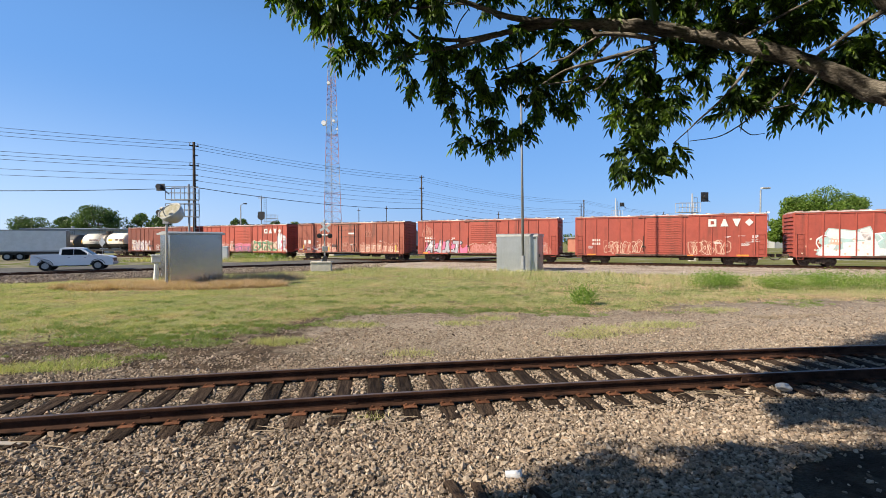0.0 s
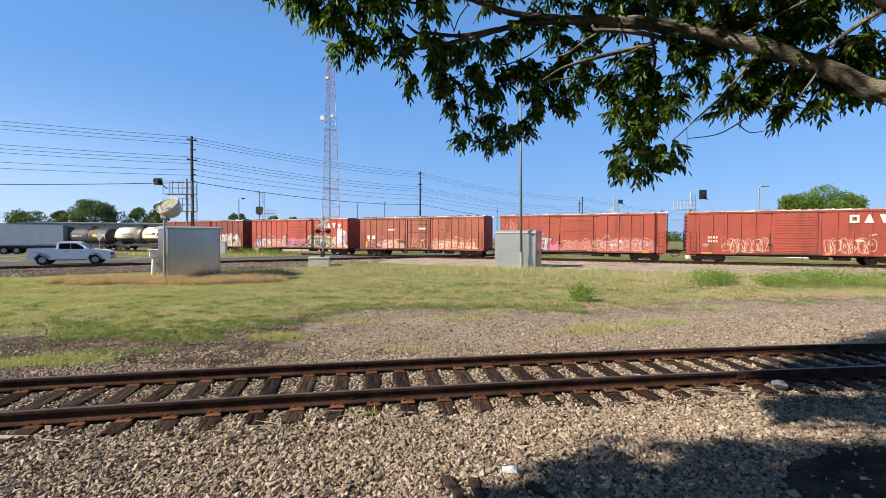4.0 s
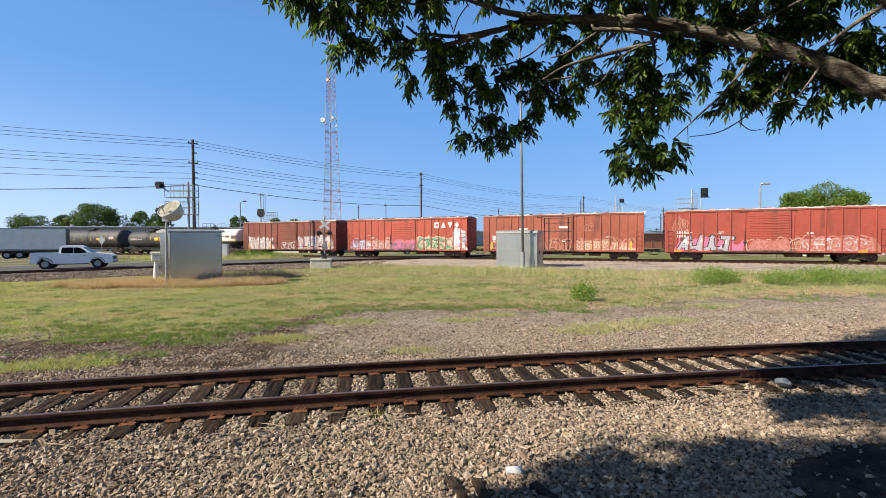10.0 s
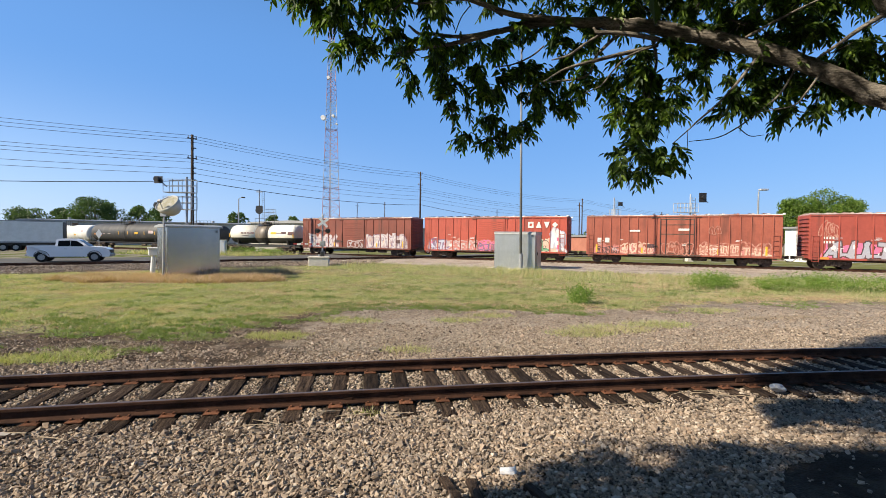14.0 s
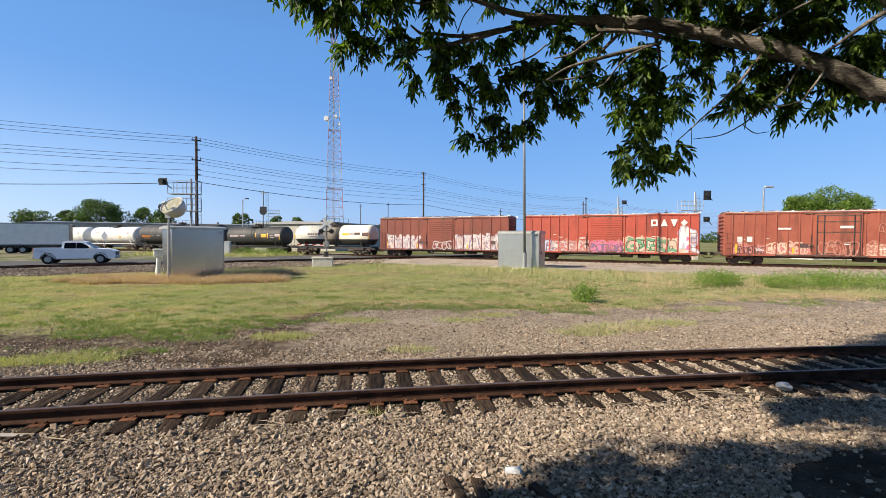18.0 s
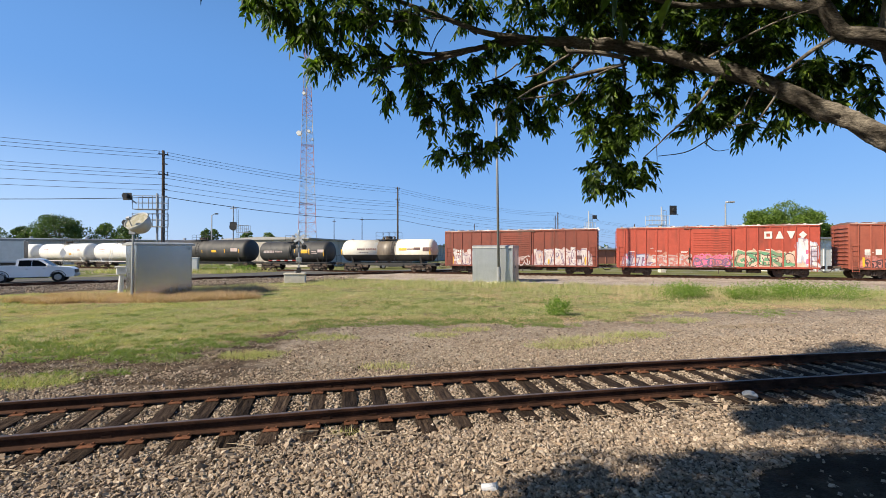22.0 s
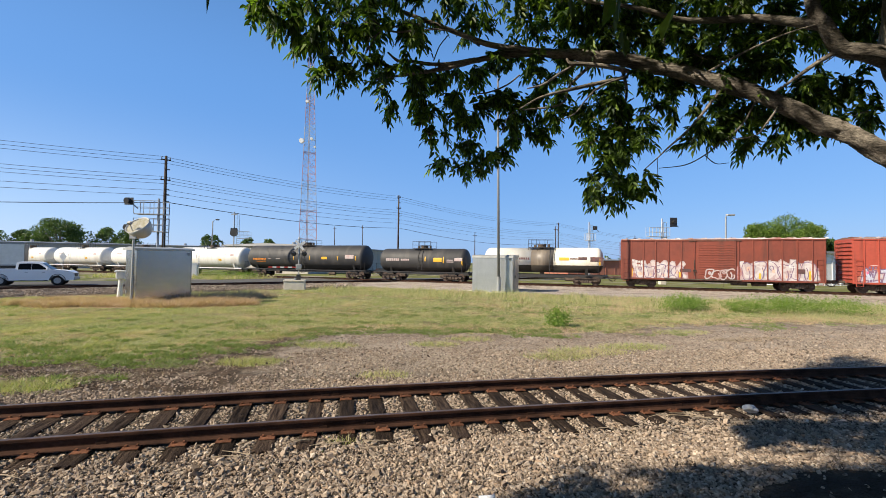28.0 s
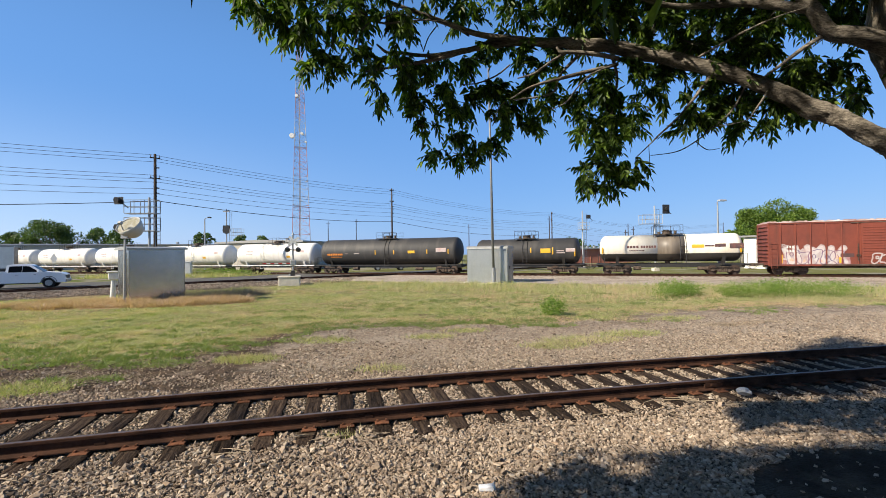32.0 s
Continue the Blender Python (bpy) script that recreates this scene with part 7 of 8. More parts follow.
def pecan_tree():
    bx, by = 4.42, 3.3
    t = thing("pecan_tree", Matrix(), "big leafy pecan tree with ridged grey-brown bark", "tree")

    def limb(name, pts, n=9, wob=0.0, label=""):
        bm = B()
        if n < 7:
            pts = [(*p[:3], p[3] * 0.5) for p in pts]
        if n > 11:
            tube(bm, smooth_path(pts, 14), 36, wob, 0.02 if name == "trunk" else 0.009)
        else:
            tube(bm, smooth_path(pts, 5), n, wob)
        part(name, bm, BARK_UP if name == "trunk" else BARK, t, label, smooth=True)
    limb("trunk", [(5.1, 3.3, -0.5, .55), (5.1, 3.3, 0.0, .46), (5.1, 3.4, 1.2, .38), (4.95, 3.45, 2.3, .36), (4.55, 3.45, 3.2, .33), (4.17, 3.45, 4.1, .29),
                   (3.9, 3.3, 5.4, .24), (3.6, 3.0, 7.0, .15), (3.3, 2.7, 8.2, .05)], 16, 0.25)
    limb("limb", [(4.98, 3.45, 2.1, .12), (4.38, 3.45, 2.63, .083), (3.97, 3.43, 2.90, .076), (3.79, 3.43, 3.03, .074), (3.53, 3.51, 3.22, .072), (3.3, 3.56, 3.34, .07),
                  (2.98, 3.63, 3.54, .067), (2.61, 3.71, 3.70, .063), (2.22, 3.78, 3.83, .059), (1.81, 3.83, 3.93, .054), (1.52, 3.83, 3.95, .05),
                  (1.29, 3.88, 4.0, .042), (.84, 3.9, 3.99, .029), (.56, 3.96, 3.97, .022), (.28, 3.92, 3.87, .016), (0, 3.96, 3.82, .012), (-.4, 3.87, 3.71, .006)],
         14, 0.35, "thick bent limb with patches of sun")
    limb("branch", [(1.24, 3.88, 4.00, 0.018), (0.97, 3.88, 4.02, 0.024), (0.76, 3.88, 4.03, 0.026), (0.56, 3.88, 4.06, 0.024), (0.38, 3.88, 4.12, 0.022), (0.18, 3.88, 4.19, 0.020), (-0.02, 3.88, 4.26, 0.017), (-0.24, 3.88, 4.34, 0.014), (-0.50, 3.88, 4.44, 0.010), (-0.80, 3.88, 4.51, 0.005)])
    limb("branch", [(0.47, 3.92, 3.94, 0.030), (0.25, 3.92, 3.89, 0.034), (0.08, 3.92, 3.88, 0.030), (-0.11, 3.92, 3.90, 0.030), (-0.21, 3.92, 3.90, 0.026), (-0.30, 3.92, 3.97, 0.016)], 6)
    limb("twig", [(-0.51, 3.55, 4.07, 0.012), (-0.42, 3.55, 4.02, 0.014), (-0.31, 3.55, 3.98, 0.014), (-0.21, 3.55, 4.01, 0.012), (-0.14, 3.55, 4.04, 0.010)], 5, 0.0, "thin bare pale branch")
    limb("twig", [(-0.31, 3.55, 3.98, 0.012), (-0.37, 3.55, 3.93, 0.010), (-0.43, 3.55, 3.89, 0.006)], 5, 0.0, "thin bare pale branch")
    limb("twig", [(0.23, 3.90, 4.14, 0.010), (0.15, 3.90, 4.03, 0.010), (0.10, 3.90, 3.90, 0.010)], 5)
    limb("branch", [(1.76, 3.72, 3.79, 0.040), (1.66, 3.72, 3.81, 0.040), (1.52, 3.72, 3.83, 0.038), (1.35, 3.72, 3.84, 0.036), (1.26, 3.72, 3.84, 0.030), (1.22, 3.72, 3.88, 0.016)], 6, 0.0, "pale broken bough stub")
    limb("branch", [(1.30, 3.74, 3.84, 0.022), (1.17, 3.74, 3.76, 0.020), (1.03, 3.74, 3.66, 0.018), (0.89, 3.74, 3.62, 0.010)], 6, 0.0, "thin bare pale branch")
    limb("branch", [(1.73, 3.72, 3.74, 0.014), (1.57, 3.72, 3.68, 0.016), (1.47, 3.72, 3.62, 0.014), (1.38, 3.72, 3.52, 0.012), (1.29, 3.72, 3.41, 0.010), (1.14, 3.72, 3.34, 0.006)], 6, 0.0, "thin bare pale branch")
    limb("branch", [(1.77, 3.76, 3.76, 0.030), (1.53, 3.76, 3.70, 0.032), (1.30, 3.76, 3.64, 0.030), (1.02, 3.76, 3.56, 0.020), (0.83, 3.76, 3.45, 0.010)], 6)
    limb("branch", [(0.84, 3.80, 3.76, 0.014), (0.73, 3.80, 3.67, 0.014), (0.57, 3.80, 3.60, 0.012), (0.41, 3.80, 3.58, 0.008)], 5, 0.0, "thin bare pale branch")
    limb("branch", [(.15, 3.54, 4.0, .012), (-.07, 3.55, 3.98, .016), (-.25, 3.55, 3.97, .016), (-.42, 3.51, 4.05, .012)], 6)
    limb("branch", [(4.05, 3.42, 3.75, .12), (3.85, 3.4, 3.8, .09), (3.56, 3.38, 3.86, .072), (3.36, 3.41, 3.9, .062), (3.18, 3.36, 4.05, .056), (3.08, 3.36, 4.2, .05), (2.9, 3.25, 4.7, .04)])
    limb("branch", [(3.36, 3.41, 3.9, .045), (3.19, 3.47, 3.79, .034), (3.04, 3.53, 3.67, .026), (2.91, 3.54, 3.58, .016)], 6)
    limb("branch", [(2.84, 3.62, 3.6, .02), (2.75, 3.7, 3.36, .016), (2.59, 3.78, 3.2, .013), (2.51, 3.85, 3.12, .011), (2.39, 3.94, 3.05, .009), (2.16, 3.97, 3.02, .006)], 6)
    limb("twig", [(2.51, 3.85, 3.12, .01), (2.62, 3.86, 3.05, .008), (2.74, 3.86, 3.06, .005)], 5)
    limb("branch", [(2.61, 3.71, 3.71, .03), (2.35, 3.76, 3.36, .02), (2.15, 3.82, 3.16, .015), (2.1, 3.86, 3.1, .011), (2.0, 3.94, 2.99, .008)], 6)
    limb("twig", [(2.09, 3.87, 3.1, .006), (2.11, 3.9, 2.93, .005), (2.10, 3.93, 2.72, .004)], 5)
    limb("branch", [(3.18, 3.36, 4.05, .042), (2.74, 3.52, 4.18, .034), (2.2, 3.61, 4.19, .024), (1.79, 3.6, 4.27, .018), (1.2, 3.7, 4.4, .013), (.5, 3.7, 4.62, .006)], 7)
    limb("branch", [(1.52, 3.84, 3.93, .03), (1.31, 3.89, 3.72, .026), (1.24, 3.97, 3.57, .02), (.83, 4.0, 3.5, .014), (.73, 4.07, 3.31, .008)], 6)
    limb("branch", [(1.75, 3.85, 3.92, .035), (1.85, 3.95, 3.7, .026), (1.82, 4.0, 3.45, .018), (1.86, 4.1, 3.1, .01)], 6)
    for pts in ([(2.4, 3.74, 3.78, .022), (2.65, 3.5, 3.9, .017), (2.9, 3.4, 4.0, .012), (3.1, 3.3, 4.04, .006)],
                [(.5, 3.9, 4.05, .018), (.3, 3.6, 4.0, .013), (.05, 3.5, 3.98, .009), (-.2, 3.45, 4.02, .005)],
                [(3.0, 3.6, 3.5, .02), (2.8, 3.5, 3.3, .015), (2.7, 3.5, 3.2, .01), (2.45, 3.55, 3.16, .005)]):
        limb("branch", pts, 6, 0.0, "thin bare pale branch")
    limb("limb", [(4.0, 3.4, 4.9, .17), (3.0, 2.4, 5.4, .14), (1.2, 1.2, 5.6, .1), (-1.2, .6, 5.4, .07), (-3.6, .4, 5.2, .04)], 9, 0.2)
    limb("limb", [(3.9, 3.3, 5.2, .16), (3.2, 1.6, 5.8, .12), (1.6, -0.6, 6.0, .08), (-.6, -1.8, 5.8, .04)], 9, 0.2)
    limb("limb", [(4.2, 3.4, 4.0, .16), (5.4, 3.2, 4.9, .12), (6.8, 3.6, 5.4, .08), (8.2, 4.0, 5.5, .04)], 9, 0.2)
    # foliage in view
    rng = np.random.default_rng(21)
    base, along, tw1 = [], [], []
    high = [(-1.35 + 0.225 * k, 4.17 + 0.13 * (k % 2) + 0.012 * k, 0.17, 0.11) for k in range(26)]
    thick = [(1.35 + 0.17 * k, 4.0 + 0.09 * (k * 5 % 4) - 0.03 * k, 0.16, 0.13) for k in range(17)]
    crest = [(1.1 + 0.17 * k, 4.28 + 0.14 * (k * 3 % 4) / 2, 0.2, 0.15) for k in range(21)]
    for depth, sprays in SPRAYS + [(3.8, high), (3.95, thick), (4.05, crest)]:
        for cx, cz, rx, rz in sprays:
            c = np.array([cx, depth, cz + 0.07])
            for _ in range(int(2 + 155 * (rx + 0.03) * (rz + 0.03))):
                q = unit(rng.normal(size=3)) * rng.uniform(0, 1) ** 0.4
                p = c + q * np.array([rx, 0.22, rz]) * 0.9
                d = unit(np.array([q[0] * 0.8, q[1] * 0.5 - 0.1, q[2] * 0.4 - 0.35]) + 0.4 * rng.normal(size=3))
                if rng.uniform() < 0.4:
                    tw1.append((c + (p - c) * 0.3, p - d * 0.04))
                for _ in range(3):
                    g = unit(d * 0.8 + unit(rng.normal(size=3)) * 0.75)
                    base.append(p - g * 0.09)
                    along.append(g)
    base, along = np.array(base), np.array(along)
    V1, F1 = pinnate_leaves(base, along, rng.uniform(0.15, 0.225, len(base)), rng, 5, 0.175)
    # unseen crown over and behind the viewer, set up-sun to cast the ground's shade
    def shades_view(p):
        """Drops most unseen shoots that would keep sun off the outer boughs and parts of the thick limb."""
        for z in (3.1, 3.5, 3.9, 4.3):
            q = p[:2] + SHIFT * (p[2] - z)
            if p[2] > z and -1.8 < q[0] < 4.8 and 3.1 < q[1] < 4.75:
                limb = q[0] > 2.7 and z < 3.6 and q[1] < 3.8
                return rng.uniform() > (0.0 if q[0] < 0.2 or limb else 0.1)
        return False

    cs, ds, ls = [], [], []
    tries = 0
    while len(cs) < 6200 and tries < 120000:
        tries += 1
        gx = rng.uniform(-0.2, 11.5) if tries % 2 else rng.uniform(4.6, 11.5)
        if gx < 4.95:
            edge = float(np.interp(gx, (-0.2, 1.15, 2.05, 2.7, 3.4, 4.15, 5.1), (3.3, 4.65, 5.25, 5.7, 5.9, 5.75, 5.6)))
        else:
            edge = 3.9 + 0.68 * gx + 0.2 * math.sin(gx * 5.1 + 1)
        gy = rng.uniform(-1.5, max(1.1, edge - 0.25))
        # unseen leaves thinned here to let a fleck of sun reach the ground
        if math.hypot((gx - 5.25) / 0.45, (gy - 5.85) / 0.16) < 1 and rng.uniform() > 0.4:
            continue
        h = rng.uniform(3.6, 11.0)
        p = np.array([gx - SHIFT[0] * h, gy - SHIFT[1] * h, h - 0.22])
        if p[1] > 0.05 and abs(p[0]) < 1.22 * p[1] + 0.5 and (p[2] - 2.143) < 0.70 * p[1] + 0.45:
            continue
        if np.linalg.norm(p - np.array(EYE)) < 1.6 or shades_view(p):
            continue
        cs.append(p)
        ds.append(unit(rng.normal(size=3) + np.array([0, 0, -0.3])))
        ls.append(rng.uniform(0.15, 0.3))
    # unseen leaves overhead, added to dim skylight on the shaded ground
    tries = 0
    while tries < 10000:
        tries += 1
        p = np.array([rng.uniform(-1.5, 9.5), rng.uniform(0.3, 8.0), rng.uniform(5.4, 9.5)])
        h = p[2] + 0.22
        if p[0] + SHIFT[0] * h < 1.12 * (p[1] + SHIFT[1] * h) + 0.6:
            continue
        if p[2] - 2.143 < 0.72 * p[1] + 0.5 or shades_view(p) or ((p[0] - 4) / 5.5) ** 2 + ((p[1] - 3.2) / 4.5) ** 2 + ((p[2] - 6.5) / 3) ** 2 > 1:
            continue
        cs.append(p)
        ds.append(unit(rng.normal(size=3) + np.array([0, 0, -0.3])))
        ls.append(rng.uniform(0.15, 0.3))
    # unseen boughs on the trunk's far side and behind the viewer, added to block skylight
    for _ in range(1300):
        p = np.array([rng.uniform(0.5, 11.0), rng.uniform(-5.5, 3.4), rng.uniform(3.4, 9.0)])
        if ((p[0] - 5.4) / 5.6) ** 2 + ((p[1] - 1.0) / 5.5) ** 2 + ((p[2] - 6.2) / 2.9) ** 2 > 1 or np.linalg.norm(p - np.array(EYE)) < 1.8:
            continue
        g = p[:2] + SHIFT * (p[2] + 0.22)
        if g[0] < 1.15 * g[1] + 0.8 or (p[1] > 0.05 and p[0] < 1.35 * p[1] + 0.6 and p[2] - 2.143 < 0.72 * p[1] + 0.5) or shades_view(p):
            continue
        cs.append(p)
        ds.append(unit(rng.normal(size=3) + np.array([0, 0, -0.3])))
        ls.append(rng.uniform(0.15, 0.3))
    V2, F2, tw2 = shoots(cs, ds, ls, 6, rng, 0.36, 2, 0.24)
    V = np.concatenate([V1, V2])
    F = np.concatenate([F1, F2 + len(V1)])
    ob = new("crown", raw_mesh("crown", V, F, LEAF))
    ob.parent = t
    tagged(ob, "hanging green compound leaves", kind="stuff")
    tv, tf = [], []
    for a, c in tw1 + tw2[::2]:
        d = unit(c - a)
        s = unit(np.cross(d, [0.2, 0.3, 0.9]))
        w = np.cross(d, s)
        b0 = len(tv)
        for p, r in ((a - d * 0.12, 0.006), (c, 0.003)):
            for k in range(3):
                an = k * 2.0944
                tv.append(p + (s * math.cos(an) + w * math.sin(an)) * r)
        for k in range(3):
            tf.append((b0 + k, b0 + (k + 1) % 3, b0 + 3 + (k + 1) % 3, b0 + 3 + k))
    ob = new("fine_branching", raw_mesh("fine_branching", tv, tf, BARK))
    ob.parent = t
    tagged(ob, kind="stuff")


pecan_tree()


# ------------------------------------------------------------------ trees behind
def leaf_cards(centres, size, rng):
    n = len(centres)
    a = unit(rng.normal(size=(n, 3)))
    b = unit(np.cross(a, rng.normal(size=(n, 3))))
    s = size * rng.uniform(0.6, 1.3, n)[:, None]
    V = np.stack([centres - a * s, centres + b * s * 0.55, centres + a * s, centres - b * s * 0.55], 1).reshape(-1, 3)
    return V, np.arange(4 * n).reshape(-1, 4)


def far_tree(x, y, h, w, seed, leaf, label, leaf_size=0.32, count=5200, lean=0.0, low=0.18, lumps=24, fine=1.0):
    rng = np.random.default_rng(seed)
    z0 = gz(x, y)
    t = thing("tree", pose(x, y, z0), label, "tree", "trees behind the yard")
    bm = B()
    tube(bm, smooth_path([(0, 0, -0.2, w * 0.04), (0.1, 0, h * 0.25, w * 0.03), (lean, 0.2, h * 0.55, w * 0.018), (lean, 0, h * 0.85, w * 0.006)], 3), 8, 0.2)
    part("trunk", bm, BARK, t, smooth=True)
    cl = []
    k = 0
    while len(cl) < lumps:
        q = unit(rng.normal(size=3)) * rng.uniform(0.35, 1) ** 0.5
        c = np.array([q[0] * w * 0.40 + lean, q[1] * w * 0.36, h * (0.58 + 0.30 * q[2])])
        c[2] = max(c[2], h * low)
        cl.append((c, w * rng.uniform(0.10, 0.18) * fine))
    for c, r in cl[:7]:
        bm = B()
        tube(bm, smooth_path([(0.05, 0, h * 0.28, w * 0.016), (c[0] * 0.5, c[1] * 0.5, (h * 0.3 + c[2]) / 2, w * 0.01), (c[0], c[1], c[2], w * 0.004)], 3), 6)
        part("limb", bm, BARK, t)
    pts = []
    per = count // len(cl)
    for c, r in cl:
        q = unit(rng.normal(size=(per, 3))) * (rng.uniform(0.2, 1.0, (per, 1)) ** 0.3)
        pts.append(c + q * np.array([r * 1.25, r * 1.2, r * 0.9]) + rng.normal(size=(per, 3)) * r * 0.12)
    V, F = leaf_cards(np.concatenate(pts), leaf_size, rng)
    ob = new("crown", raw_mesh("crown", V, F, leaf))
    ob.parent = t
    tagged(ob, "uneven leafy crown", kind="stuff")


far_tree(75.0, 90, 12.9, 17.5, 1, FAR_LEAF_B, "broad bright green tree behind the train", 0.17, 56000, low=0.12, lumps=46, fine=0.62)
far_tree(83.0, 93, 11.0, 11, 2, FAR_LEAF, "dark green leafy tree beside a brighter one", 0.2, 22000, lumps=34, fine=0.7)
far_tree(67.5, 89, 7.5, 7, 3, FAR_LEAF_B, "low green tree behind the train", 0.27, 8000, low=0.1)
far_tree(-122, 160, 16.8, 18, 4, FAR_LEAF, "broad dark green tree beyond the warehouse", 0.36, 7000, lumps=34, fine=0.7)
far_tree(-133, 165, 13.0, 12, 5, FAR_LEAF, "rounded dark green tree beyond the warehouse", 0.36, 5000)
far_tree(-112, 168, 14.5, 10, 6, FAR_LEAF, "slim dark green tree beyond the warehouse", 0.36, 3600)
far_tree(-151, 166, 13.4, 14, 7, FAR_LEAF, "wide dark green tree beyond the warehouse", 0.36, 5000)
far_tree(-142.5, 170, 14.0, 7, 8, FAR_LEAF, "slim dark tree beyond the warehouse", 0.36, 2000)
far_tree(-95, 152, 12.8, 9, 9, FAR_LEAF, "dark green tree beyond the warehouse", 0.4, 2400)
far_tree(-62, 138, 11.6, 6, 10, FAR_LEAF, "small dark tree beyond the warehouse", 0.4, 1500)
far_tree(-54, 145, 10.6, 5, 11, FAR_LEAF, "small spiky tree beyond the warehouse", 0.4, 1100)
far_tree(-49, 150, 10.0, 5, 12, FAR_LEAF, "small dark tree beyond the warehouse", 0.4, 1100)
far_tree(60, 170, 8.5, 12, 13, FAR_LEAF, "low distant tree behind the yard", 0.5, 1800, low=0.1)


def far_woods():
    rng = np.random.default_rng(40)
    pts = []
    for k in range(240):
        x = rng.uniform(-420, 420)
        y = rng.uniform(290, 340)
        h = rng.uniform(4, 8.5)
        n = 110
        q = unit(rng.normal(size=(n, 3))) * rng.uniform(0.3, 1, (n, 1)) ** 0.5
        pts.append(np.array([x, y, h * 0.5]) + q * np.array([6, 4, h * 0.55]))
    # unseen woods behind the viewer, added to darken the relay house's reflection
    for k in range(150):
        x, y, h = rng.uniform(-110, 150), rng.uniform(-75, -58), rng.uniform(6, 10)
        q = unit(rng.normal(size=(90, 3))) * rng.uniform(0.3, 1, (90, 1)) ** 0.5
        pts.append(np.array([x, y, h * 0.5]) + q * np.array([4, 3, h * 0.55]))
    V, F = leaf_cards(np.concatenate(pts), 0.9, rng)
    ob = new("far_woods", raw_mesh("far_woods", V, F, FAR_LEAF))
    tagged(ob, "low dark band of woods on the horizon, with an unseen band behind the viewer", "woods", kind="stuff")


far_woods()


# ------------------------------------------------------------------ ballast stones
def vnoise(x, y, scale, seed=0, octaves=3):
    """Smooth random field between 0 and 1 over the plan."""
    rng = np.random.default_rng(seed)
    lat = rng.uniform(size=(64, 64))
    out, amp, tot = 0, 1.0, 0.0
    for k in range(octaves):
        u, v = x * scale * 2 ** k + 7.3 * k, y * scale * 2 ** k + 3.1 * k
        iu, iv = np.floor(u).astype(int), np.floor(v).astype(int)
        fu, fv = u - iu, v - iv
        fu, fv = fu * fu * (3 - 2 * fu), fv * fv * (3 - 2 * fv)
        p, q, r, s = lat[iu % 64, iv % 64], lat[(iu + 1) % 64, iv % 64], lat[iu % 64, (iv + 1) % 64], lat[(iu + 1) % 64, (iv + 1) % 64]
        out = out + amp * ((p * (1 - fu) + q * fu) * (1 - fv) + (r * (1 - fu) + s * fu) * fv)
        tot += amp
        amp *= 0.55
    return np.clip(0.5 + 1.5 * (out / tot - 0.5), 0, 1)


def grass_edge(x):
    return 10.9 + 2.2 * (1 + np.tanh((x + 4.4) / 1.3)) + 1.3 * (1 + np.tanh((x - 9) / 2))


def grass_depth(x, y):
    """How far inside the grass, in metres; negative outside."""
    m = y - grass_edge(x) + 2.0 * (vnoise(x, y, 0.5, 5) - 0.5)
    far = np.minimum(45.4 + 0.72 * x - y, 39.6 - 0.4457 * x - y)
    return np.minimum(m, far)


def in_soil(x, y):
    return ((x - 4.9) ** 2 + 1.6 * (y - 3.8) ** 2) < 2.4 + 1.6 * (vnoise(x, y, 1.2, 8) - 0.5)


def in_cinder(x, y):
    return (y > 8.2 + 0.6 * vnoise(x, y, 0.8, 3)) & (y < grass_edge(x) + 0.4) & (x < -3.2 + 3.0 * (vnoise(x, y, 0.7, 4) - 0.5))


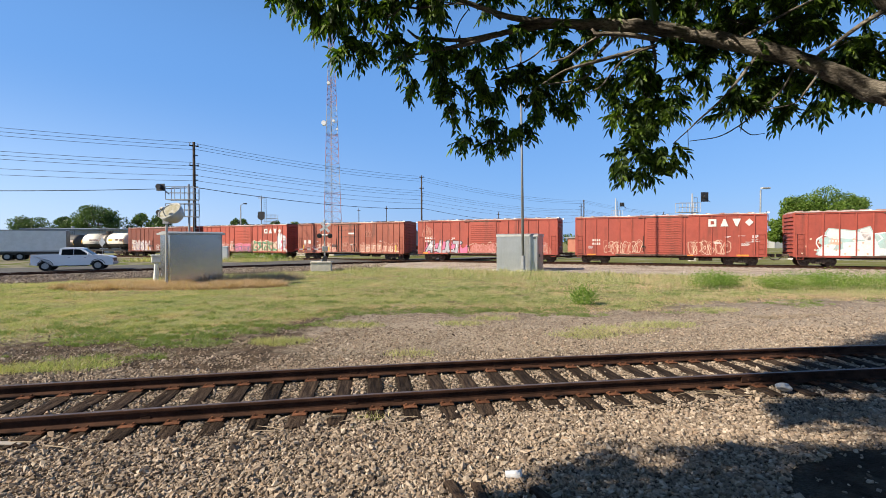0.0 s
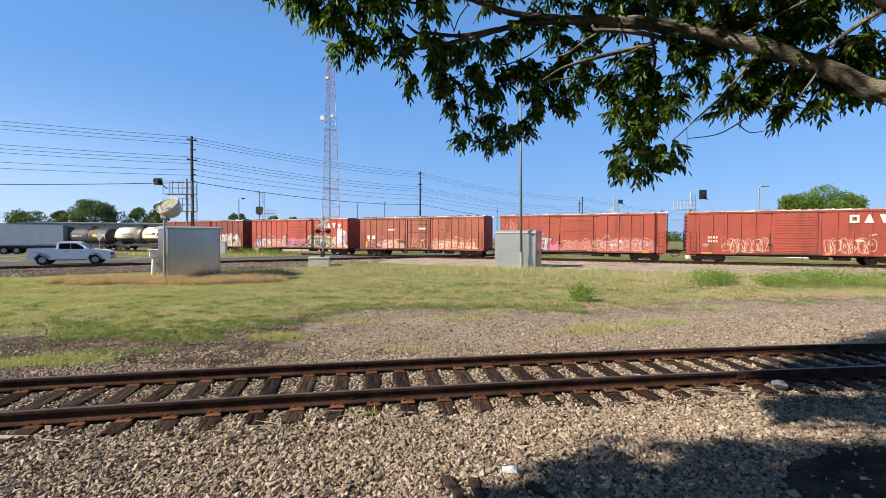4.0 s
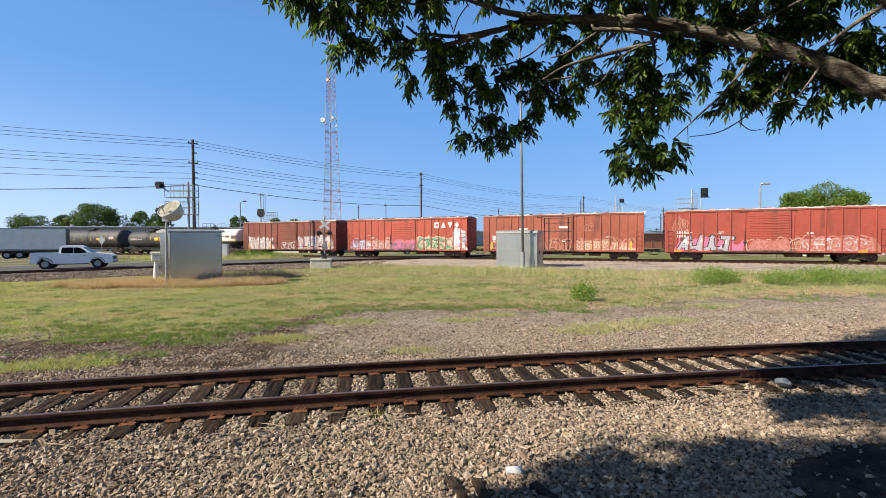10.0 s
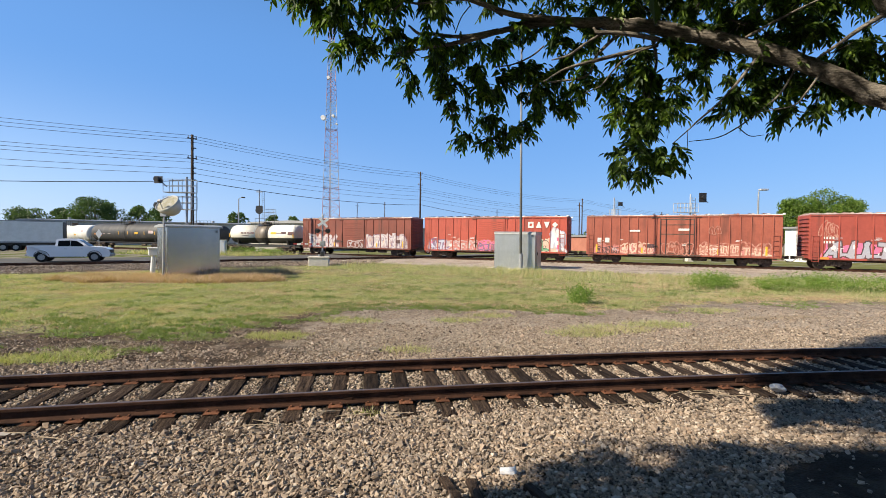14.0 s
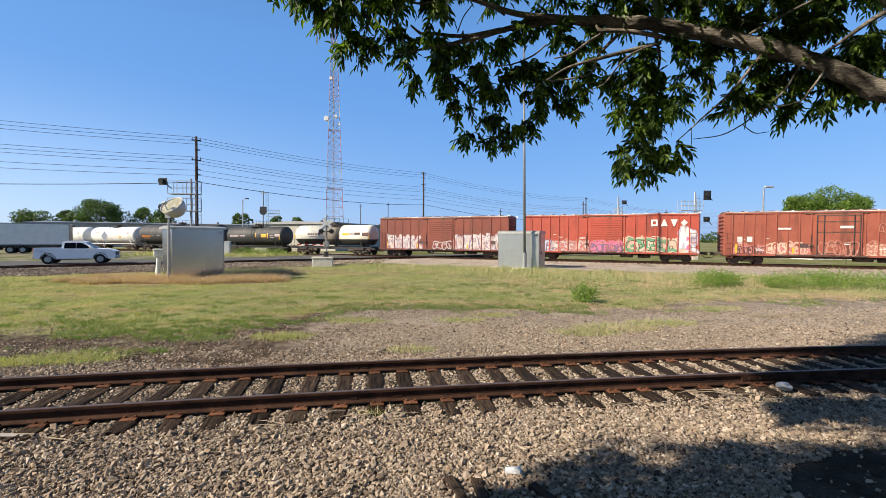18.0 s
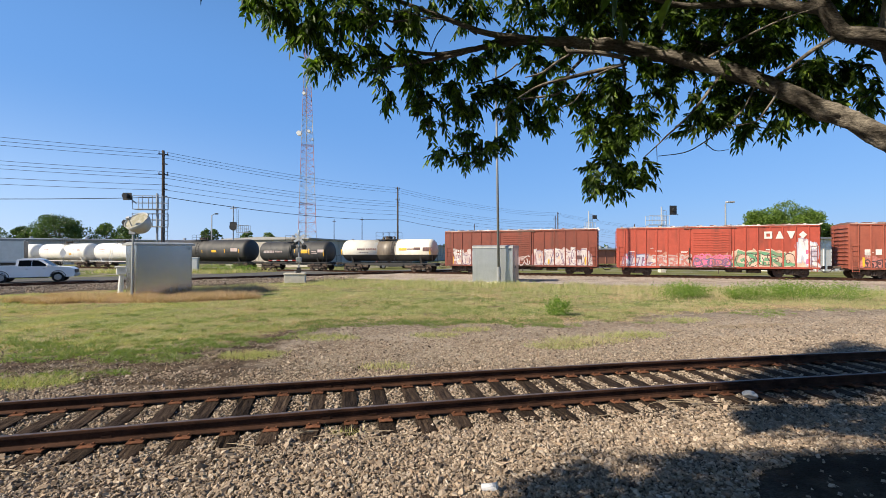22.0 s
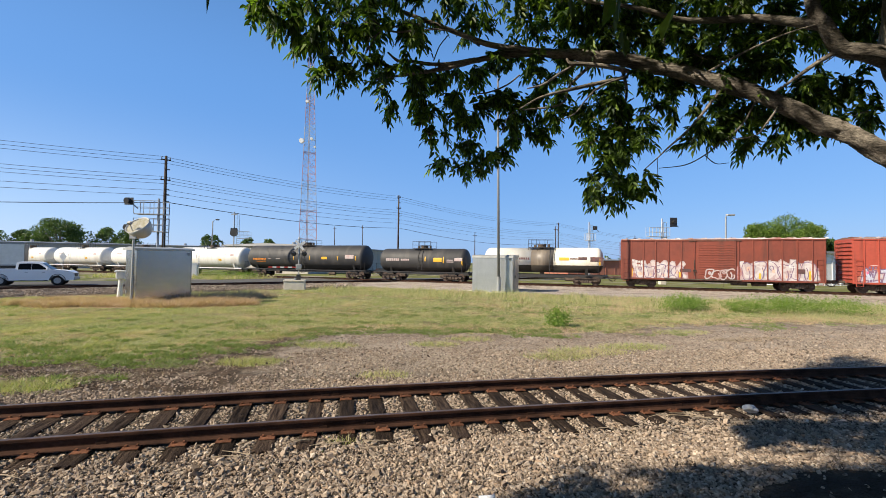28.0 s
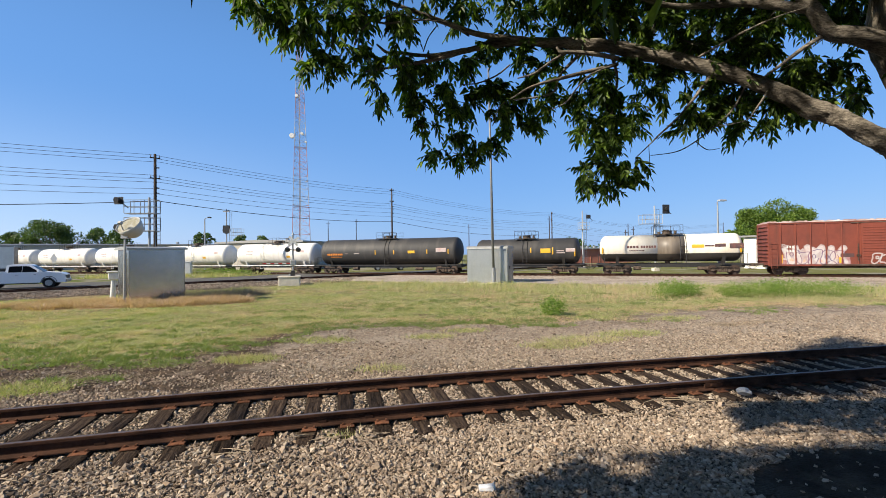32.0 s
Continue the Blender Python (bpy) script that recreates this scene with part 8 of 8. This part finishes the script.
def stones():
    rng = np.random.default_rng(11)
    # six-cornered lumps with a flattish top
    bv = np.array([(0.95 * math.cos(k * math.pi / 3), 0.95 * math.sin(k * math.pi / 3), 0.62 if k % 2 else -0.62) for k in range(6)])
    bf = np.array([(1, 3, 5), (4, 2, 0), (0, 1, 5), (0, 2, 1), (2, 3, 1), (2, 4, 3), (4, 5, 3), (4, 0, 5)])
    zones = [(-4.0, 3.2, 90, 0.023), (3.2, 6.2, 2700, 0.0158), (6.2, 9.4, 1300, 0.0155), (9.4, 12.5, 520, 0.0148), (12.5, 16.0, 200, 0.0148), (16, 19.5, 50, 0.016)]
    P, R = [], []
    for y0, y1, dens, r in zones:
        w = 1.2 * y1 + 0.6
        n = int(dens * (y1 - y0) * 2 * w)
        x, y = rng.uniform(-w, w, n), rng.uniform(y0, y1, n)
        keep = (np.abs(x) < np.maximum(1.14 * y + 0.4, 4.2)) & (~in_soil(x, y) | (rng.uniform(size=n) < 0.012))
        keep &= (y < 9.0) | (rng.uniform(size=n) < 0.45 + 0.75 * vnoise(x, y, 0.6, 2))
        keep &= ~in_cinder(x, y) | (rng.uniform(size=n) < 0.04 + 1.1 * np.clip(vnoise(x * 0.5, y, 1.3, 48) - 0.42, 0, 1))
        keep &= rng.uniform(size=n) < np.clip(0.55 - grass_depth(x, y) * 0.55, 0.0, 1)
        x, y = x[keep], y[keep]
        rr = r * np.exp(rng.normal(0, 0.30, len(x)))
        P.append(np.stack([x, y, ground_z(x, y) + rr * rng.uniform(-0.1, 1.0, len(x))], 1))
        R.append(rr)
    x = rng.uniform(-38, -6, 15000)
    o = -0.9 - 5.8 * rng.uniform(0, 1, 15000) ** 1.6
    y = LEAD_C + LEAD_K * x + (o + 0.75) * LEAD_L
    rr = 0.034 * np.exp(rng.normal(0, 0.35, len(x)))
    P.append(np.stack([x, y, ground_z(x, y) + rr * 0.4], 1)), R.append(rr)
    P, R = np.concatenate(P), np.concatenate(R)
    d = np.abs(near_off(P[:, 0], P[:, 1]))
    P[:, 2] -= np.where(d < 1.35, 0.01, 0.0)
    near = (np.abs(d - 0.75) < 0.10)
    spare = rng.uniform(size=len(P))
    for cx, cy, an in TIES:
        ux, uy = P[:, 0] - cx, P[:, 1] - cy
        la, lb = ux * math.cos(an) + uy * math.sin(an), -ux * math.sin(an) + uy * math.cos(an)
        near |= (np.abs(la) < 0.13) & (np.abs(lb) < 1.27) & (spare > np.where(lb < -1.1, 0.35, 0.04))
    P, R = P[~near], R[~near]
    N = len(P)
    sc = R[:, None] * rng.uniform(0.7, 1.3, (N, 3)) * np.array([1.3, 0.95, 0.72])
    jit = rng.uniform(0.75, 1.25, (N, 6, 3))
    a = rng.uniform(0, 2 * np.pi, N)
    b = rng.normal(0, 0.5, N)
    c = rng.normal(0, 0.5, N)
    V = (bv[None] * jit + rng.normal(0, 0.16, (N, 6, 3))) * sc[:, None]
    cb, sb = np.cos(b)[:, None], np.sin(b)[:, None]
    V = np.stack([V[..., 0] * cb - V[..., 2] * sb, V[..., 1], V[..., 0] * sb + V[..., 2] * cb], -1)
    cb, sb = np.cos(c)[:, None], np.sin(c)[:, None]
    V = np.stack([V[..., 0], V[..., 1] * cb - V[..., 2] * sb, V[..., 1] * sb + V[..., 2] * cb], -1)
    ca, sa = np.cos(a)[:, None], np.sin(a)[:, None]
    V = np.stack([V[..., 0] * ca - V[..., 1] * sa, V[..., 0] * sa + V[..., 1] * ca, V[..., 2]], -1) + P[:, None]
    F = (bf[None] + (np.arange(N) * 6)[:, None, None]).reshape(-1, 3)
    ob = new("ballast", raw_mesh("ballast", V.reshape(-1, 3), F, STONE))
    tagged(ob, "loose tan and grey crushed stone ballast", "ballast", kind="stuff")


stones()


# ------------------------------------------------------------------ grass and weeds
def blades(x, y, h, w, rng, lean=0.35):
    n = len(x)
    a = rng.uniform(0, 2 * np.pi, n)
    z = ground_z(x, y) - 0.01
    base = np.stack([x, y, z], 1)
    s = np.stack([np.cos(a), np.sin(a), 0 * a], 1) * (w / 2)[:, None]
    tip = base + np.stack([rng.normal(0, lean, n) * h, rng.normal(0, lean, n) * h, h], 1)
    V = np.stack([base - s, base + s, tip], 1).reshape(-1, 3)
    return V, np.arange(3 * n).reshape(-1, 3)


def patch(n, x0, x1, y0, y1, rng, ok=None):
    x, y = rng.uniform(x0, x1, n), rng.uniform(y0, y1, n)
    if ok is not None:
        k = ok(x, y)
        x, y = x[k], y[k]
    return x, y


def grass():
    rng = np.random.default_rng(31)
    VV, FF, off = [], [], 0

    def add(V, F):
        nonlocal off
        VV.append(V), FF.append(F + off)
        off += len(V)
    # mown turf in clumps, with gaps
    for y0, y1, n, per, w, h in ((8, 14, 16000, 14, 0.013, 0.07), (14, 21, 30000, 10, 0.02, 0.062), (21, 30, 26000, 8, 0.034, 0.07), (30, 45, 18000, 6, 0.05, 0.09)):
        x, y = patch(n, -1.2 * y1, 1.2 * y1, y0, y1, rng, lambda x, y: (grass_depth(x, y) > 0) & (np.abs(x) < 1.15 * y + 1))
        dn = vnoise(x, y, 0.55, 21)
        deep = np.clip((grass_depth(x, y) - 0.4) / 3.0, 0, 1)          # the turf closes up away from its ragged edge
        k = rng.uniform(size=len(x)) < 0.03 + 2.2 * np.clip(dn - 0.34 + 0.4 * deep, 0, 1)
        k &= (((x + 14.8) / 6.2) ** 2 + ((y - 24.4 - 0.05 * (x + 14.8)) / 1.9) ** 2 > 1.0) | (rng.uniform(size=len(x)) < 0.08)
        k &= rng.uniform(size=len(x)) > 1.6 * np.clip(vnoise(x * 0.4, y, 0.7, 52) - 0.5, 0, 0.5)
        x, y, dn, deep = x[k], y[k], dn[k], deep[k]
        lump = 0.35 + 1.5 * vnoise(x, y, 1.6, 22) ** 2
        hh = h * rng.uniform(0.5, 1.4, len(x)) * (lump * (1 - 0.6 * deep) + 0.5 * deep) * (0.6 + 0.8 * dn)
        sp = 0.05 + 0.006 * y0
        x, y, hh = np.repeat(x, per), np.repeat(y, per), np.repeat(hh, per)
        x, y = x + rng.normal(0, sp, len(x)), y + rng.normal(0, sp, len(y))
        add(*blades(x, y, hh * rng.uniform(0.6, 1.3, len(x)), w * rng.uniform(0.6, 1.4, len(x)), rng, 0.9))
    # taller strip before the running line
    x, y = patch(60000, -9, 34, 14, 40, rng, lambda x, y: (y + 0.4457 * x > 28.5 + 3.5 * vnoise(x, y, 0.4, 6)) & (y + 0.4457 * x < 39.2) & (grass_depth(x, y) > 0.3))
    add(*blades(x, y, rng.uniform(0.12, 0.42, len(x)) * (0.35 + 1.2 * vnoise(x, y, 0.7, 12)), 0.026 * rng.uniform(0.6, 1.4, len(x)), rng, 0.4))
    # tufts in the gravel
    for cx, cy, r, n in ((-3.9, 10.8, 0.5, 700), (3.6, 11.6, 0.6, 500), (4.6, 12.2, 0.8, 800), (6.3, 13.0, 0.7, 600), (-7.2, 8.75, 0.6, 800), (-8.1, 8.5, 0.45, 500),
                         (0.5, 13.2, 0.5, 300), (-0.7, 9.55, 0.35, 200), (1.6, 14.2, 0.5, 300), (-2.6, 12.9, 0.6, 400), (-0.95, 5.95, 0.08, 30), (9.3, 15.6, 0.7, 400)):
        n = int(1.8 * n)
        a, q = rng.uniform(0, 6.28, n), np.sqrt(rng.uniform(0, 1, n)) * r
        add(*blades(cx + q * np.cos(a) * 1.4 + rng.normal(0, 0.1, n), cy + q * np.sin(a) * 0.7 + rng.normal(0, 0.1, n), rng.uniform(0.05, 0.14, n), np.full(n, 0.015), rng, 0.7))
    # verge before the train, beyond the road
    x, y = patch(5000, -40, -17, 56, 66, rng, lambda x, y: (y + 0.4457 * x < 50.2) & (y > 68.6 + 0.6 * x - 0.5))
    add(*blades(x, y, rng.uniform(0.2, 0.7, len(x)), np.full(len(x), 0.09), rng, 0.6))
    ob = new("grass", raw_mesh("grass", np.concatenate(VV), np.concatenate(FF), GRASS))
    tagged(ob, "patchy yellow-green rough grass", "grass", kind="stuff")
    VV, FF, off = [], [], 0
    # leafy low weeds in lumps along the ragged edge, thinning out over the turf and the gravel
    for n, lo, hi, x0, x1, y0, y1, big in ((2600, -1.1, 1.6, -14, 5, 8.6, 16.5, 0.17), (1300, 1.6, 9.0, -22, 16, 11, 26, 0.22), (700, -1.2, 1.2, 4, 26, 14, 26, 0.2)):
        cx, cy = patch(n, x0, x1, y0, y1, rng, lambda x, y: (grass_depth(x, y) > lo) & (grass_depth(x, y) < hi) & (np.abs(x) < 1.2 * y) & (vnoise(x * 0.6, y, 0.8, 44) > 0.45))
        r = rng.uniform(0.35, 1.0, len(cx)) * big
        x, y, r = np.repeat(cx, 70), np.repeat(cy, 70), np.repeat(r, 70)
        dx, dy = rng.normal(0, 1.0, len(x)) * r, rng.normal(0, 0.6, len(x)) * r
        hh = (0.03 + 0.55 * r * np.exp(-(dx * dx + dy * dy) / (r * r))) * rng.uniform(0.6, 1.3, len(x))
        add(*blades(x + dx, y + dy, hh, 0.024 * rng.uniform(0.6, 1.4, len(x)), rng, 0.8))
    ob = new("low_weeds", raw_mesh("low_weeds", np.concatenate(VV), np.concatenate(FF), LOWWEED))
    tagged(ob, "low leafy green weeds in lumps along the gravel", "weeds", kind="stuff")
    VV, FF, off = [], [], 0
    # bleached grass round the relay house
    x, y = patch(90000, -23, -7, 21.5, 28.5, rng, lambda x, y: (((x + 14.8) / 6.0) ** 2 + ((y - 24.4 - 0.05 * (x + 14.8)) / 1.8) ** 2 < 0.35 + vnoise(x, y, 0.8, 15)))
    add(*blades(x, y, rng.uniform(0.10, 0.42, len(x)) * (0.4 + vnoise(x, y, 1.2, 16)), 0.028 * rng.uniform(0.6, 1.4, len(x)), rng, 0.7))
    x, y = patch(26000, 2, 34, 14, 36, rng, lambda x, y: (y + 0.4457 * x > 24.5) & (y + 0.4457 * x < 37) & (grass_depth(x, y) > -0.2) & (vnoise(x, y, 0.7, 25) > 0.6))
    add(*blades(x, y, rng.uniform(0.08, 0.34, len(x)), 0.018 * rng.uniform(0.6, 1.4, len(x)), rng, 0.4))
    x, y = patch(150000, -24, 22, 10, 34, rng, lambda x, y: (grass_depth(x, y) > 0) & (vnoise(x * 0.4, y, 0.7, 52) > 0.5 + 0.25 * rng.uniform(size=len(x))))
    add(*blades(x, y, rng.uniform(0.02, 0.09, len(x)), 0.024 * rng.uniform(0.6, 1.4, len(x)), rng, 0.9))
    # thin straw where the turf gives way to gravel
    x, y = patch(60000, -6, 20, 12, 24, rng, lambda x, y: (np.abs(grass_depth(x, y) - 0.9) < 1.3) & (vnoise(x * 0.5, y, 0.9, 57) > 0.42))
    add(*blades(x, y, rng.uniform(0.02, 0.12, len(x)), 0.02 * rng.uniform(0.6, 1.4, len(x)), rng, 0.9))
    ob = new("dry_grass", raw_mesh("dry_grass", np.concatenate(VV), np.concatenate(FF), STRAW))
    tagged(ob, "dry straw-coloured grass", "grass", kind="stuff")
    VV, FF, off = [], [], 0
    x, y = patch(9000, -14.5, -8.6, 25.3, 31, rng, lambda x, y: ((x + 11.6) / 2.6) ** 2 + ((y - 27.7 - 0.75 * (x + 11.6)) / 1.0) ** 2 < 0.6 + 0.6 * vnoise(x, y, 0.9, 35))
    add(*blades(x, y, rng.uniform(0.2, 0.6, len(x)) * 1.2, 0.03 * rng.uniform(0.6, 1.4, len(x)), rng, 0.45))
    # dark leaf litter on the gravel
    for cx, cy, rx, ry, n in ((10.2, 14.05, 0.8, 0.3, 1100), (11.6, 14.3, 0.5, 0.2, 500), (-6.6, 9.6, 1.2, 0.35, 900), (-5.2, 10.4, 0.9, 0.3, 700)):
        x, y = cx + rng.normal(0, rx * 0.6, n), cy + rng.normal(0, ry * 0.6, n)
        add(*blades(x, y, rng.uniform(0.015, 0.06, n), 0.03 * rng.uniform(0.6, 1.4, n), rng, 1.3))
    ob = new("dead_weeds", raw_mesh("dead_weeds", np.concatenate(VV), np.concatenate(FF), DEADWEED))
    tagged(ob, "grey-brown dead weeds beside the relay house", "weeds", kind="stuff")


grass()


def weed(x, y, r, h, seed, n=800):
    rng = np.random.default_rng(seed)
    q = unit(rng.normal(size=(n, 3))) * rng.uniform(0.2, 1, (n, 1)) ** 0.5
    c = np.array([x, y, gz(x, y) + h * 0.45]) + q * np.array([r, r, h * 0.55]) * (1 + 0.25 * rng.normal(size=(n, 1)))
    c[:, 2] = np.maximum(c[:, 2], gz(x, y) + 0.02)
    V, F = leaf_cards(c, 0.038, rng)
    ob = new("weed", raw_mesh("weed", V, F, WEED))
    tagged(ob, "leafy bright green weed clump", "weed", "weeds in the grass", kind="stuff")


for k, (x, y, r, h) in enumerate(((5.35, 17.3, 0.45, 0.6), (13.7, 23.2, 0.95, 0.8), (15.0, 24.0, 0.8, 0.6), (18.2, 22.4, 1.2, 0.8), (19.6, 22.6, 1.1, 0.8), (16.6, 22.6, 0.8, 0.6),
                                  (21.5, 22.0, 1.2, 0.75), (-27.5, 62.0, 1.6, 0.9), (-24.5, 60.6, 1.5, 0.9), (-22.0, 59.5, 1.3, 0.8))):
    weed(x, y, r * 1.15, h * 1.2, 100 + k, int(600 + 1500 * r))


# ------------------------------------------------------------------ litter
def litter():
    x, y = 0.70, 4.52
    t = thing("crushed_cup", pose(x, y, gz(x, y) + 0.045, 0, 82, -18), "crumpled white paper cup on the ballast", "litter")
    bm = B()
    bmesh.ops.create_cone(bm, cap_ends=True, segments=18, radius1=0.035, radius2=0.047, depth=0.15)
    rng = random.Random(3)
    for v in bm.verts:
        v.co.x += rng.uniform(-0.006, 0.006)
        v.co.y *= 0.75
    part("cup", bm, plain("paper_white", (0.78, 0.79, 0.82), 0.6), t)
    bm = B()
    bmesh.ops.create_cone(bm, cap_ends=True, segments=18, radius1=0.05, radius2=0.05, depth=0.008, matrix=Matrix.Translation((0, 0, 0.078)))
    part("rim", bm, WHITE, t)
    x, y = 5.25, 6.93
    bm = B()
    bmesh.ops.create_icosphere(bm, subdivisions=3, radius=0.085)
    for v in bm.verts:
        k = 1 + 0.5 * noise.noise(v.co * 14)
        v.co = Vector((v.co.x * 1.5 * k, v.co.y * k, v.co.z * 0.7 * k))
    single("plastic_bag", bm, plain("thin_plastic", (0.36, 0.37, 0.38), 0.4), pose(x, y, -0.1, 0, 0, 20), "crumpled pale plastic bag beside the rail", "litter")
    rng = random.Random(9)
    for k in range(34):
        if k < 16:
            x, y = near_point(rng.uniform(2.4, 5.2), rng.uniform(-0.75, -0.25))
        elif k < 26:
            x, y = near_point(rng.uniform(-6.5, -4.2), rng.uniform(-0.8, -0.3))
        else:
            x, y = near_point(rng.uniform(-2.2, -0.6), rng.uniform(-0.7, -0.3))
        L = rng.uniform(0.15, 0.55)
        a = rng.uniform(-0.5, 0.5) + (3.14 if rng.random() < 0.5 else 0)
        bm = B()
        z = gz(x, y) + 0.045
        tube(bm, [(0, 0, 0, 0.008), (L * 0.5 * math.cos(a), L * 0.5 * math.sin(a), rng.uniform(0, 0.03), 0.006), (L * math.cos(a), L * math.sin(a), 0.0, 0.003)], 5)
        single("dry_stick", bm, plain("dry_stem", (0.36, 0.29, 0.21), 0.9) if k == 0 else bpy.data.materials["dry_stem"], pose(x, y, z),
               "dry bleached stem lying beside the track", "stick", "dry stems by the track")
    x, y = -5.05, 5.18
    bm = B()
    bbox(bm, -0.17, 0.17, -0.035, 0.035, 0, 0.02, bevel=0.006)
    single("wood_scrap", bm, plain("pale_scrap", (0.42, 0.38, 0.34), 0.8), pose(x, y, gz(x, y) + 0.03, 3, 4, 8), "pale splintered wood scrap beside the rail", "debris")
    rng = random.Random(14)
    for k, (px, py) in enumerate(((0.35, 4.15), (0.12, 4.2), (0.95, 4.1))):
        bm = B()
        bbox(bm, -0.05, 0.05, -0.2, 0.2, -0.03, 0.03, bevel=0.01)
        single("timber_stub", bm, TIE, pose(px, py, gz(px, py) + 0.02, 4, 3, 12 + 10 * k), "dark rotten timber end sunk in the ballast", "debris", "timber ends in the ballast")


litter()


def motions():
    train_motion()


motions()
